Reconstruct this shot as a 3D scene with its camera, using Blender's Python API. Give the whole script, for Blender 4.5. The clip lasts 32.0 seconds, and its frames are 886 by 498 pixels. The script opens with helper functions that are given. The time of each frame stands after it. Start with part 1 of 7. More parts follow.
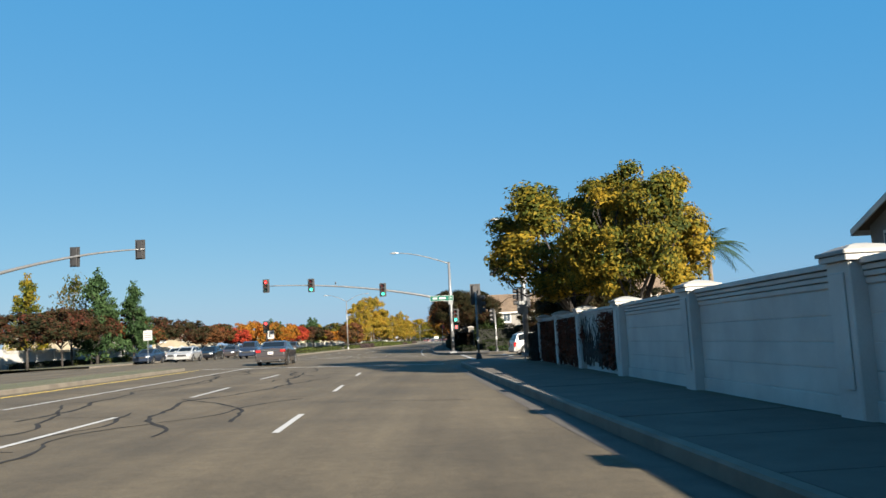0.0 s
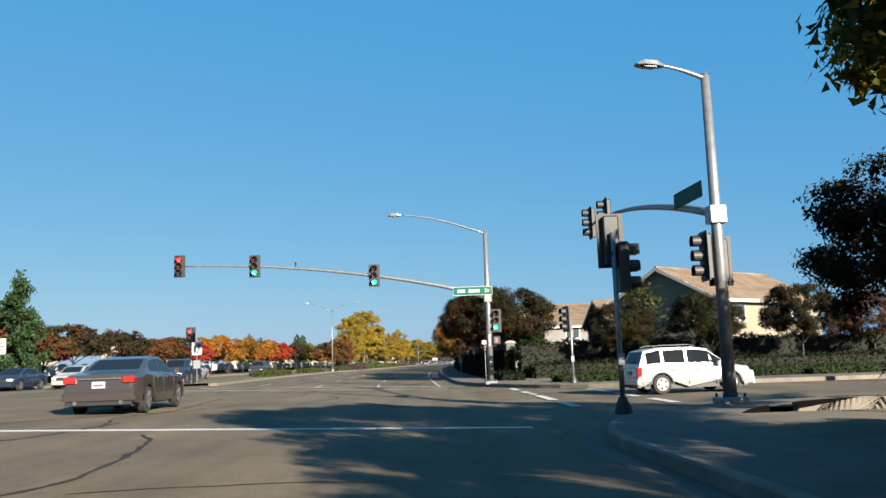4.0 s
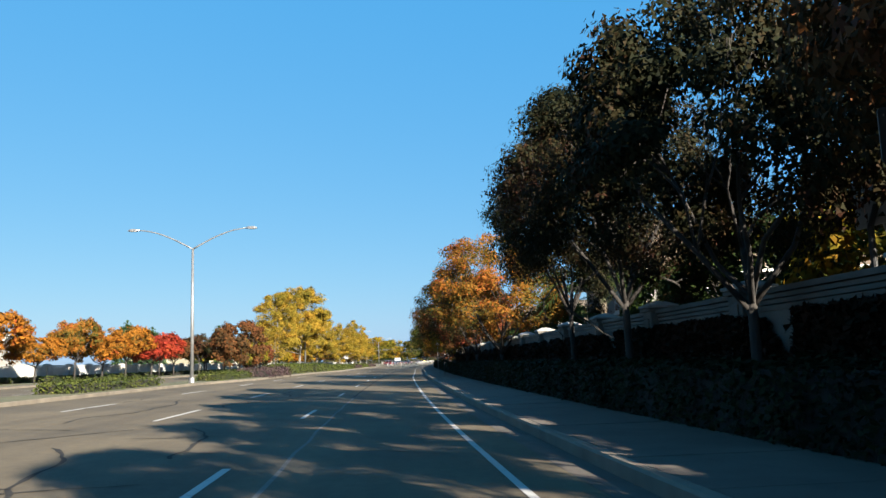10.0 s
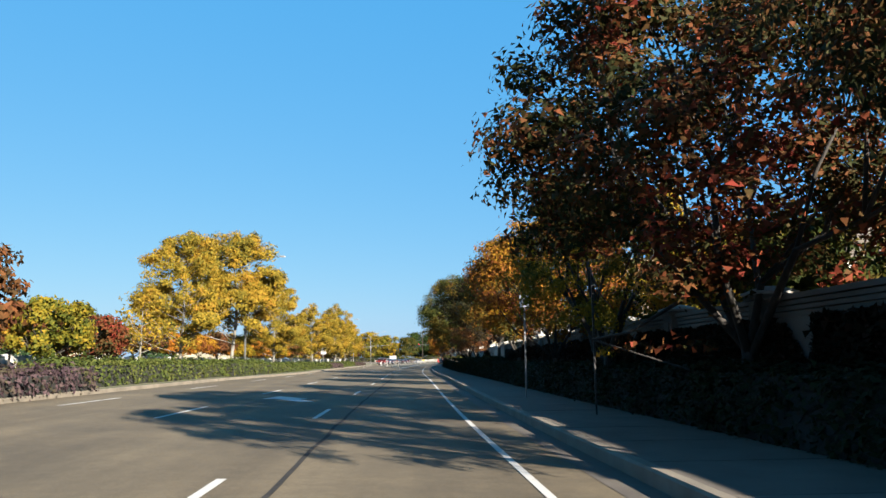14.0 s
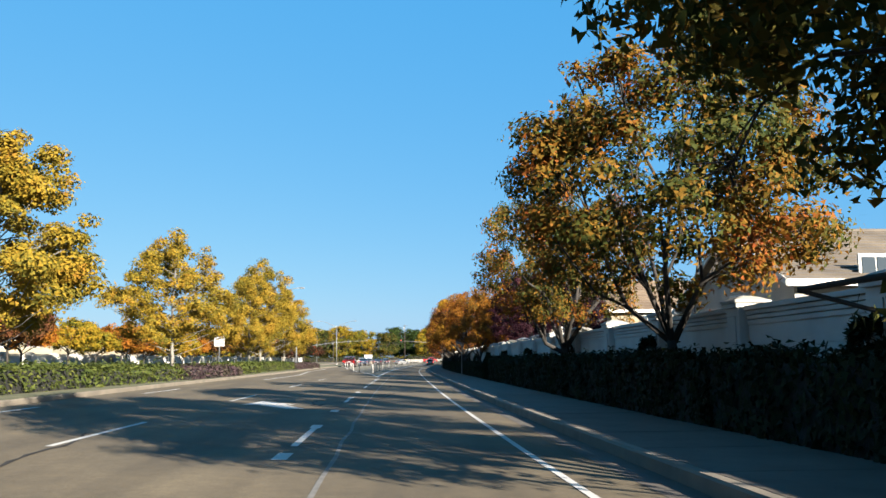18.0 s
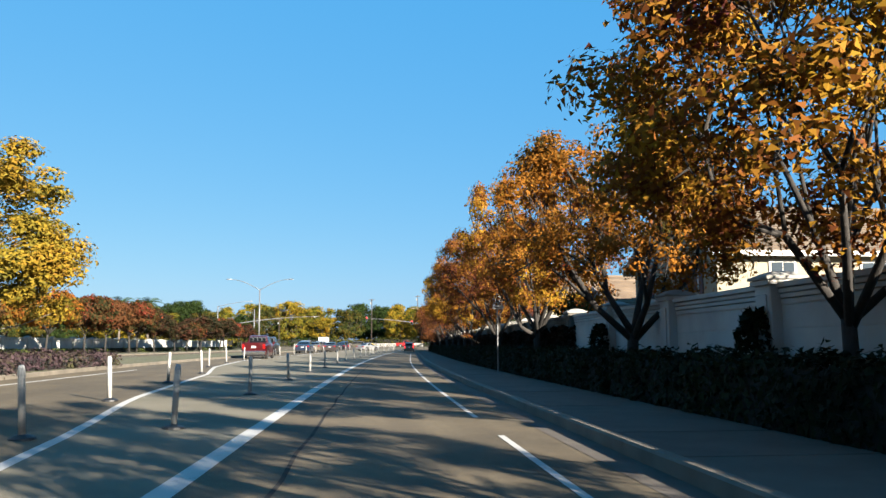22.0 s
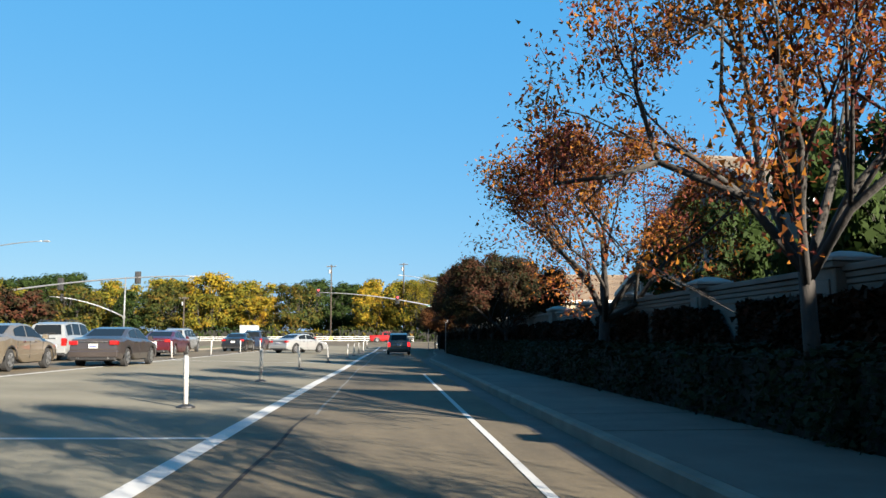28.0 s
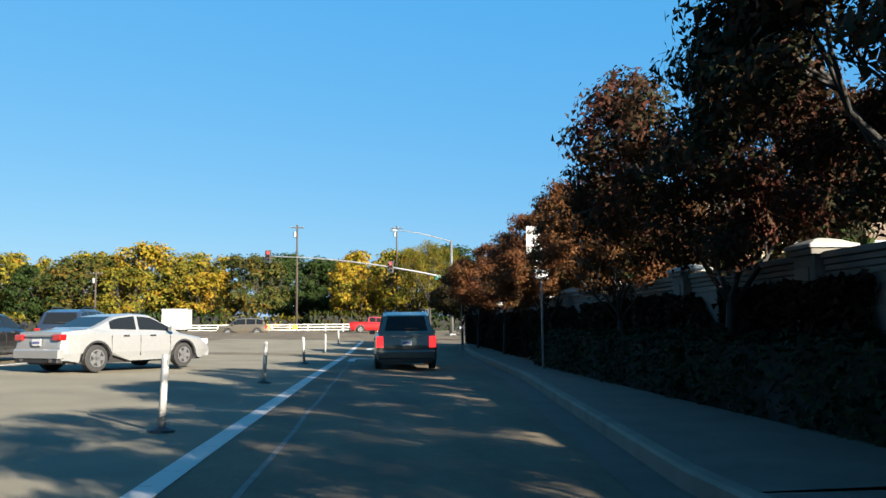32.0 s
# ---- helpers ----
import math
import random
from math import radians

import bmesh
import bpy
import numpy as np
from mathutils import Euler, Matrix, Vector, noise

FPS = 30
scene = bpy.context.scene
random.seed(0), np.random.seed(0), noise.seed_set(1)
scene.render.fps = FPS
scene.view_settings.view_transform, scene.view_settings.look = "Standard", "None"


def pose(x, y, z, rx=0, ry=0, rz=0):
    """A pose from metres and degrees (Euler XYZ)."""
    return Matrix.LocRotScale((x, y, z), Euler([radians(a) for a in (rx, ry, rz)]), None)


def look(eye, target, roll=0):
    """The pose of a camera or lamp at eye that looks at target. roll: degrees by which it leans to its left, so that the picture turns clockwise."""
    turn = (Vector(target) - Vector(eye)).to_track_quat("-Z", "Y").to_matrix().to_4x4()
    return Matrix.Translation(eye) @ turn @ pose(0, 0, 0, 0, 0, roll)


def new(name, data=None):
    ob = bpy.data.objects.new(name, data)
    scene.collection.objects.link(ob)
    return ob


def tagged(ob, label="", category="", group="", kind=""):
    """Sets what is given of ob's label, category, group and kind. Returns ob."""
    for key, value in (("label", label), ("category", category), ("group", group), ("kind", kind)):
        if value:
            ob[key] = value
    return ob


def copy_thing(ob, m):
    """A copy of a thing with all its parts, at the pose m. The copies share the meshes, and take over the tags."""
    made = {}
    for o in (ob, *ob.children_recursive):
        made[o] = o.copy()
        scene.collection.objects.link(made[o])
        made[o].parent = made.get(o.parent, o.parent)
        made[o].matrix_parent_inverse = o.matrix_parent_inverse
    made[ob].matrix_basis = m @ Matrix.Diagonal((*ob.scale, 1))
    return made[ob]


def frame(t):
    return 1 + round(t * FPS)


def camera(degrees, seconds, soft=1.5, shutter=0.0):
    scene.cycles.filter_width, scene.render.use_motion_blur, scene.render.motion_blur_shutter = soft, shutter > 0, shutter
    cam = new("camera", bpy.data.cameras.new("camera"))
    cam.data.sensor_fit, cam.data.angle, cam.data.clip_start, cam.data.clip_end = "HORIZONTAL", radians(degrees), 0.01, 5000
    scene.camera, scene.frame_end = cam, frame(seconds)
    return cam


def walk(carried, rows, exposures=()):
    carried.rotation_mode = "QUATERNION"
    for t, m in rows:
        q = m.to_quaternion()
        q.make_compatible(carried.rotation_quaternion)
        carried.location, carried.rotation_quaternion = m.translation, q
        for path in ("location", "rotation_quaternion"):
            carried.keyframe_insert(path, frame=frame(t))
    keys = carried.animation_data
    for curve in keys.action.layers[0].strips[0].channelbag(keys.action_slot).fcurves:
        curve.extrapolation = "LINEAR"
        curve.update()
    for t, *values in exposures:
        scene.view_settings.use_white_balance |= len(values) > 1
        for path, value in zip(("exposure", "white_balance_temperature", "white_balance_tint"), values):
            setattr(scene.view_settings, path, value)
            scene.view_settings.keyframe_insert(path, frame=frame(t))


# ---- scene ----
cam = camera(56.7, 32.0)
PATH = [
    (0, (6.30, -0.00, 1.289), (6.250, 9.939, 2.385), -2.89),
    (0.5, (6.07, 3.29, 1.303), (6.023, 13.221, 2.493), -2.67),
    (1, (5.82, 6.59, 1.300), (5.776, 16.516, 2.528), -2.56),
    (1.5, (5.53, 9.96, 1.300), (5.493, 19.883, 2.575), -2.39),
    (2, (5.22, 13.53, 1.301), (5.190, 23.447, 2.566), -2.37),
    (2.5, (4.99, 17.10, 1.301), (4.964, 27.015, 2.619), -2.44),
    (3, (4.76, 20.79, 1.295), (4.719, 30.705, 2.619), -2.14),
    (3.5, (4.45, 24.83, 1.296), (4.416, 34.737, 2.661), -2.10),
    (5.5, (3.58, 43.12, 1.306), (3.732, 53.030, 2.627), -1.79),
    (6, (3.34, 48.05, 1.299), (3.558, 57.959, 2.624), -2.14),
    (6.5, (3.07, 53.03, 1.301), (3.373, 62.935, 2.660), -1.87),
    (7, (2.86, 58.20, 1.317), (3.219, 68.112, 2.588), -1.54),
    (7.5, (2.63, 63.45, 1.304), (3.036, 73.356, 2.597), -1.82),
    (8, (2.37, 68.80, 1.290), (2.805, 78.699, 2.651), -2.12),
    (8.5, (2.04, 74.55, 1.296), (2.489, 84.449, 2.605), -2.10),
    (9, (1.76, 80.61, 1.309), (2.220, 90.502, 2.670), -1.89),
    (9.5, (1.55, 86.80, 1.298), (2.017, 96.699, 2.613), -1.88),
    (10, (1.32, 93.15, 1.305), (1.796, 103.047, 2.656), -1.93),
    (10.5, (1.12, 99.48, 1.294), (1.599, 109.376, 2.641), -1.59),
    (11, (0.94, 105.85, 1.301), (1.440, 115.755, 2.601), -1.78),
    (11.5, (0.81, 112.35, 1.293), (1.314, 122.246, 2.656), -1.62),
    (12, (0.73, 118.96, 1.310), (1.216, 128.855, 2.668), -1.12),
    (12.5, (0.61, 125.86, 1.298), (1.107, 135.759, 2.646), -1.03),
    (13, (0.53, 132.85, 1.302), (1.040, 142.746, 2.648), -0.62),
    (13.5, (0.44, 139.66, 1.295), (0.960, 149.540, 2.635), -1.00),
    (14, (0.37, 146.54, 1.301), (0.884, 156.427, 2.645), -0.72),
    (14.5, (0.28, 153.80, 1.305), (0.798, 163.683, 2.590), 0.06),
    (16.5, (0.41, 187.66, 1.307), (0.985, 197.549, 2.664), 0.80),
    (17, (0.43, 197.40, 1.299), (1.087, 207.291, 2.617), 0.09),
    (17.5, (0.47, 207.49, 1.300), (1.188, 217.377, 2.646), -0.00),
    (18, (0.48, 217.67, 1.296), (1.252, 227.553, 2.644), -0.41),
    (18.5, (0.55, 227.53, 1.272), (1.380, 237.417, 2.535), -0.75),
    (19, (0.66, 237.32, 1.321), (1.546, 247.186, 2.662), -0.02),
    (19.5, (0.88, 247.28, 1.289), (1.825, 257.158, 2.559), -0.07),
    (20, (1.16, 256.99, 1.292), (2.167, 266.859, 2.516), -0.35),
    (20.5, (1.47, 266.26, 1.299), (2.517, 276.134, 2.495), -0.01),
    (21, (1.78, 275.29, 1.290), (2.850, 285.152, 2.569), 0.72),
    (21.5, (2.12, 284.01, 1.270), (3.224, 293.878, 2.476), 0.65),
    (22, (2.49, 292.86, 1.296), (3.670, 302.724, 2.457), -0.31),
    (22.5, (2.93, 301.74, 1.295), (4.149, 311.602, 2.424), -0.21),
    (23, (3.36, 310.37, 1.297), (4.624, 320.225, 2.448), 0.05),
    (23.5, (3.76, 318.69, 1.313), (5.061, 328.546, 2.406), 0.06),
    (24, (4.20, 326.78, 1.298), (5.542, 336.623, 2.409), -0.13),
    (24.5, (4.71, 334.75, 1.302), (6.068, 344.598, 2.425), 0.20),
    (25, (5.20, 342.57, 1.280), (6.576, 352.410, 2.417), -0.25),
    (25.5, (5.72, 350.22, 1.301), (7.116, 360.065, 2.380), -0.33),
    (27.5, (8.08, 380.51, 1.311), (9.537, 390.346, 2.414), 0.15),
    (28, (8.59, 387.69, 1.306), (10.062, 397.519, 2.395), -0.15),
    (28.5, (9.08, 394.52, 1.288), (10.580, 404.356, 2.339), 0.18),
    (29, (9.61, 400.82, 1.300), (11.131, 410.652, 2.354), -0.20),
    (29.5, (10.16, 406.81, 1.291), (11.690, 416.645, 2.251), -0.08),
    (30, (10.64, 412.35, 1.292), (12.198, 422.180, 2.245), 0.18),
    (30.5, (11.08, 417.44, 1.300), (12.657, 427.275, 2.209), -0.06),
    (31, (11.46, 422.20, 1.300), (13.053, 432.027, 2.237), -0.32),
    (31.5, (11.81, 426.78, 1.300), (13.416, 436.613, 2.193), -0.22),
    (32, (12.14, 431.28, 1.310), (13.762, 441.101, 2.255), -0.48),
]
EXPOSURES = [(0, 2.24), (8, 2.24), (10.5, 2.56), (32, 2.56)]
walk(cam, [(t, look(eye, target, roll)) for t, eye, target, roll in PATH], EXPOSURES)

# ---------------------------------------------------------------- light and sky
SUN_DIR = Vector((0.53, -0.78, 0.345)).normalized()
sun = new("sun", bpy.data.lights.new("sun", "SUN"))
sun.data.energy = 5.0
sun.data.angle = radians(0.6)
sun.data.color = (1.0, 0.90, 0.76)
sun.matrix_world = look(SUN_DIR * 200, (0, 0, 0))
world = bpy.data.worlds.new("sky")
scene.world = world
world.use_nodes = True
wn = world.node_tree
wn.nodes.clear()
w_out = wn.nodes.new("ShaderNodeOutputWorld")
w_bg = wn.nodes.new("ShaderNodeBackground")
w_sky = wn.nodes.new("ShaderNodeTexSky")
w_sky.sky_type = "NISHITA"
w_sky.sun_disc = False
w_sky.sun_elevation = math.asin(SUN_DIR.z)
w_sky.sun_rotation = math.atan2(SUN_DIR.x, SUN_DIR.y)
w_sky.air_density = 1.0
w_sky.dust_density = 0.5
w_sky.ozone_density = 1.0
w_bg.inputs["Strength"].default_value = 0.05
w_tint = wn.nodes.new("ShaderNodeMix")
w_tint.data_type, w_tint.blend_type = "RGBA", "MULTIPLY"
w_tint.inputs[0].default_value = 1.0
w_tint.inputs[7].default_value = (0.355, 0.297, 0.147, 1)
wn.links.new(w_sky.outputs[0], w_tint.inputs[6])
w_haze = wn.nodes.new("ShaderNodeMix")
w_haze.data_type = "RGBA"
w_haze.inputs[0].default_value = 0.45
w_haze.inputs[7].default_value = (0.107, 2.440, 5.920, 1)
wn.links.new(w_tint.outputs[2], w_haze.inputs[6])
wn.links.new(w_haze.outputs[2], w_bg.inputs["Color"])
wn.links.new(w_bg.outputs[0], w_out.inputs["Surface"])

# ---------------------------------------------------------------- materials


def material(name):
    m = bpy.data.materials.new(name)
    m.use_nodes = True
    nt = m.node_tree
    return m, nt, nt.nodes["Principled BSDF"]


def node(nt, kind, **values):
    n = nt.nodes.new(kind)
    for k, v in values.items():
        n.inputs[k].default_value = v
    return n


def ramp(nt, fac, stops):
    r = nt.nodes.new("ShaderNodeValToRGB")
    els = r.color_ramp.elements
    while len(els) < len(stops):
        els.new(0.5)
    for e, (p, col) in zip(els, stops):
        e.position, e.color = p, (*col, 1)
    nt.links.new(fac, r.inputs[0])
    return r.outputs[0]


def mixed(nt, fac, a, b, blend="MIX"):
    m = nt.nodes.new("ShaderNodeMix")
    m.data_type, m.blend_type = "RGBA", blend
    for sock, v in ((m.inputs[0], fac), (m.inputs[6], a), (m.inputs[7], b)):
        if isinstance(v, (int, float)):
            sock.default_value = v
        elif isinstance(v, tuple):
            sock.default_value = (*v, 1)
        else:
            nt.links.new(v, sock)
    return m.outputs[2]


def noise_of(nt, scale, detail=3.0, rough=0.55, world_space=True):
    n = node(nt, "ShaderNodeTexNoise", Scale=scale, Detail=detail, Roughness=rough)
    if world_space:
        g = nt.nodes.new("ShaderNodeNewGeometry")
        nt.links.new(g.outputs["Position"], n.inputs["Vector"])
    return n.outputs["Fac"]


def add_bump(nt, bsdf, height, strength=0.3, distance=0.02):
    b = node(nt, "ShaderNodeBump", Strength=strength, Distance=distance)
    nt.links.new(height, b.inputs["Height"])
    nt.links.new(b.outputs[0], bsdf.inputs["Normal"])


def surface(name, dark, light, scale=3.0, fine=60.0, rough=0.8, bump=0.25, metal=0.0, spread=(0.3, 0.7), per_piece=0.0, spec=0.5):
    """A mottled material: broad patches between two colours, fine grain, light relief."""
    m, nt, b = material(name)
    col = ramp(nt, noise_of(nt, scale, 5.0), [(spread[0], dark), (spread[1], light)])
    grain = noise_of(nt, fine, 2.0)
    col = mixed(nt, 0.22, col, ramp(nt, grain, [(0.25, (0.35, 0.35, 0.35)), (0.75, (1.0, 1.0, 1.0))]), "MULTIPLY")
    if per_piece:
        info = nt.nodes.new("ShaderNodeObjectInfo")
        col = mixed(nt, per_piece, col, ramp(nt, info.outputs["Random"], [(0.0, (0.55, 0.55, 0.55)), (1.0, (1, 1, 1))]), "MULTIPLY")
    nt.links.new(col, b.inputs["Base Color"])
    b.inputs["Roughness"].default_value = rough
    b.inputs["Metallic"].default_value = metal
    b.inputs["Specular IOR Level"].default_value = spec
    if bump:
        add_bump(nt, b, grain, bump)
    return m


def foliage(name, stops, sheen=0.1, patch=0.45, through_light=0.3):
    """Leaves: colour runs over the ramp by broad patches of the crown and from leaf to leaf."""
    m, nt, b = material(name)
    geo = nt.nodes.new("ShaderNodeNewGeometry")
    big = noise_of(nt, patch, 2.0)
    spread = nt.nodes.new("ShaderNodeMapRange")
    spread.inputs["From Min"].default_value, spread.inputs["From Max"].default_value = 0.3, 0.7
    nt.links.new(big, spread.inputs["Value"])
    mix = nt.nodes.new("ShaderNodeMix")
    mix.inputs[0].default_value = 0.45
    nt.links.new(spread.outputs[0], mix.inputs[2])
    nt.links.new(geo.outputs["Random Per Island"], mix.inputs[3])
    n = len(stops)
    col = ramp(nt, mix.outputs[0], [(0.12 + 0.76 * i / (n - 1), s) for i, s in enumerate(stops)])
    nt.links.new(col, b.inputs["Base Color"])
    b.inputs["Roughness"].default_value = 0.75
    b.inputs["Specular IOR Level"].default_value = sheen
    t = nt.nodes.new("ShaderNodeBsdfTranslucent")
    nt.links.new(col, t.inputs["Color"])
    sh = nt.nodes.new("ShaderNodeMixShader")
    sh.inputs[0].default_value = through_light
    out = nt.nodes["Material Output"]
    nt.links.new(b.outputs[0], sh.inputs[1])
    nt.links.new(t.outputs[0], sh.inputs[2])
    nt.links.new(sh.outputs[0], out.inputs["Surface"])
    return m


def plain(name, col, rough=0.5, metal=0.0, coat=0.0, spec=0.5):
    m, nt, b = material(name)
    g = noise_of(nt, 14.0, 4.0)
    c = mixed(nt, 0.25, col, ramp(nt, g, [(0.3, (0.6, 0.6, 0.6)), (0.7, (1, 1, 1))]), "MULTIPLY")
    nt.links.new(c, b.inputs["Base Color"])
    b.inputs["Roughness"].default_value, b.inputs["Metallic"].default_value = rough, metal
    b.inputs["Coat Weight"].default_value = coat
    b.inputs["Specular IOR Level"].default_value = spec
    return m


def lit(name, col, strength):
    m, nt, b = material(name)
    b.inputs["Base Color"].default_value = (*col, 1)
    b.inputs["Emission Color"].default_value = (*col, 1)
    b.inputs["Emission Strength"].default_value = strength
    return m


def asphalt_material():
    m, nt, b = material("asphalt")
    geo = nt.nodes.new("ShaderNodeNewGeometry")
    mp = nt.nodes.new("ShaderNodeMapping")
    mp.inputs["Scale"].default_value = (1.1, 0.05, 1)
    nt.links.new(geo.outputs["Position"], mp.inputs["Vector"])
    tracks = node(nt, "ShaderNodeTexNoise", Scale=0.9, Detail=5.0, Roughness=0.6)
    nt.links.new(mp.outputs[0], tracks.inputs["Vector"])
    base = ramp(nt, tracks.outputs["Fac"], [(0.3, (0.0681, 0.0544, 0.0357)), (0.7, (0.1144, 0.0920, 0.0601))])
    patch = ramp(nt, noise_of(nt, 0.35, 5.0), [(0.35, (0.72, 0.72, 0.72)), (0.65, (1.08, 1.06, 1.02))])
    col = mixed(nt, 1.0, base, patch, "MULTIPLY")
    grit = noise_of(nt, 45.0, 3.0, 0.7)
    col = mixed(nt, 0.7, col, ramp(nt, grit, [(0.3, (0.5, 0.5, 0.5)), (0.7, (1.2, 1.2, 1.18))]), "MULTIPLY")
    mott = noise_of(nt, 5.0, 8.0, 0.75)
    col = mixed(nt, 0.5, col, ramp(nt, mott, [(0.38, (0.66, 0.66, 0.67)), (0.62, (1.15, 1.14, 1.12))]), "MULTIPLY")
    nt.links.new(col, b.inputs["Base Color"])
    b.inputs["Roughness"].default_value = 0.85
    b.inputs["Specular IOR Level"].default_value = 0.25
    add_bump(nt, b, grit, 0.35, 0.01)
    return m


def worn_paint(name, col):
    """Road paint, rubbed thin in patches down to the asphalt."""
    m, nt, b = material(name)
    c = ramp(nt, noise_of(nt, 7.0, 6.0, 0.7), [(0.30, (0.20, 0.19, 0.17)), (0.42, col)])
    nt.links.new(c, b.inputs["Base Color"])
    b.inputs["Roughness"].default_value = 0.75
    return m


def glass_material(name, tint):
    m, nt, b = material(name)
    b.inputs["Base Color"].default_value = (*tint, 1)
    b.inputs["Roughness"].default_value = 0.05
    b.inputs["Specular IOR Level"].default_value = 0.14
    return m


def bark_material(name, dark, light):
    m, nt, b = material(name)
    geo = nt.nodes.new("ShaderNodeNewGeometry")
    mp = nt.nodes.new("ShaderNodeMapping")
    mp.inputs["Scale"].default_value = (9, 9, 2)
    nt.links.new(geo.outputs["Position"], mp.inputs["Vector"])
    n = node(nt, "ShaderNodeTexNoise", Scale=1.6, Detail=6.0, Roughness=0.65)
    nt.links.new(mp.outputs[0], n.inputs["Vector"])
    nt.links.new(ramp(nt, n.outputs["Fac"], [(0.35, dark), (0.65, light)]), b.inputs["Base Color"])
    b.inputs["Roughness"].default_value = 0.9
    add_bump(nt, b, n.outputs["Fac"], 0.6, 0.03)
    return m


ASPHALT = asphalt_material()
DUSTY = surface("dusty_asphalt", (0.094, 0.084, 0.060), (0.140, 0.126, 0.092), 0.5, 45, 0.9, 0.3, spec=0.25)
CONCRETE = surface("concrete", (0.0504, 0.0405, 0.0312), (0.0851, 0.0690, 0.0529), 1.2, 70, 0.88, 0.2, per_piece=0.3)
GUTTER = surface("gutter_concrete", (0.0354, 0.0291, 0.0233), (0.0634, 0.0520, 0.0402), 1.5, 60, 0.85, 0.2)
KERB = surface("kerb_concrete", (0.0782, 0.0669, 0.0507), (0.1394, 0.1186, 0.0898), 1.3, 60, 0.85, 0.2)
DIRT = surface("dry_ground", (0.0359, 0.0312, 0.0179), (0.0874, 0.0718, 0.0437), 0.6, 30, 0.95, 0.5)
TURF = surface("dry_grass", (0.0312, 0.0390, 0.0101), (0.0827, 0.0718, 0.0281), 0.8, 50, 0.95, 0.5)
STUCCO = surface("painted_wall", (0.3318, 0.3247, 0.3027), (0.4470, 0.4400, 0.4110), 0.9, 90, 0.85, 0.25, per_piece=0.12)
# Dull beige copy of painted_wall; tree shade on the bays is in its colour.
STUCCO_SHADED = surface("dull_shaded_wall", (0.0600, 0.0560, 0.0480), (0.1320, 0.1240, 0.1080), 0.7, 70, 0.9, 0.3, per_piece=0.2)
STUCCO_CAP = surface("painted_cap", (0.1808, 0.1739, 0.1579), (0.2362, 0.2300, 0.2133), 2.0, 60, 0.8, 0.2)
WHITE_PAINT = worn_paint("white_road_paint", (0.3150, 0.3100, 0.2951))
YELLOW_PAINT = worn_paint("yellow_road_paint", (0.60, 0.42, 0.06))
PALE_SEAM = surface("pale_seam", (0.0660, 0.0633, 0.0578), (0.1320, 0.1265, 0.1155), 5, 70, 0.85, 0.2)
TAR = surface("crack_sealer", (0.012, 0.0115, 0.011), (0.030, 0.028, 0.026), 6, 80, 0.9, 0.2, spec=0.15)
GALV = surface("galvanised_steel", (0.1322, 0.1357, 0.1388), (0.1953, 0.1987, 0.2018), 5, 50, 0.42, 0.1, metal=0.55)
DARK_STEEL = plain("dark_steel", (0.0140, 0.0148, 0.0160), 0.55, 0.3)
BLACK = plain("black_plastic", (0.0060, 0.0060, 0.0065), 0.55)
BACKPLATE = plain("signal_backplate", (0.0070, 0.0070, 0.0073), 0.6)
SIGN_WHITE = plain("sign_white", (0.2250, 0.2250, 0.2205), 0.5)
SIGN_BLACK = plain("sign_black", (0.0075, 0.0075, 0.0080), 0.5)
SIGN_RED = plain("sign_red", (0.55, 0.02, 0.03), 0.45)
SIGN_GREEN = plain("sign_green", (0.0000, 0.0600, 0.0408), 0.6, spec=0.15)
SIGN_YELLOW = plain("sign_yellow", (0.75, 0.50, 0.02), 0.45)
SIGN_BACK = plain("sign_back", (0.1800, 0.1860, 0.1860), 0.5, 0.4)
LENS_GREEN = lit("lens_green_lit", (0.03, 0.75, 0.45), 0.55)
LENS_RED_LIT = lit("lens_red_lit", (0.8, 0.03, 0.03), 0.7)
LENS_RED = plain("lens_red_dark", (0.0350, 0.0028, 0.0021), 0.25)
LENS_AMBER = plain("lens_amber_dark", (0.0350, 0.0087, 0.0021), 0.25)
LENS_OFF = plain("lens_green_dark", (0.0050, 0.0175, 0.0125), 0.25)
LAMP_GLASS = plain("lamp_glass", (0.2700, 0.2760, 0.2760), 0.2)
WOOD_POLE = bark_material("pole_wood", (0.0162, 0.0113, 0.0076), (0.0351, 0.0257, 0.0175))
BARK = bark_material("bark_dark", (0.0080, 0.0064, 0.0050), (0.0215, 0.0178, 0.0145))
BARK_PALE = bark_material("bark_pale", (0.0660, 0.0600, 0.0492), (0.1440, 0.1350, 0.1170))
BARK_PALM = bark_material("bark_palm", (0.0540, 0.0420, 0.0300), (0.1140, 0.0930, 0.0690))
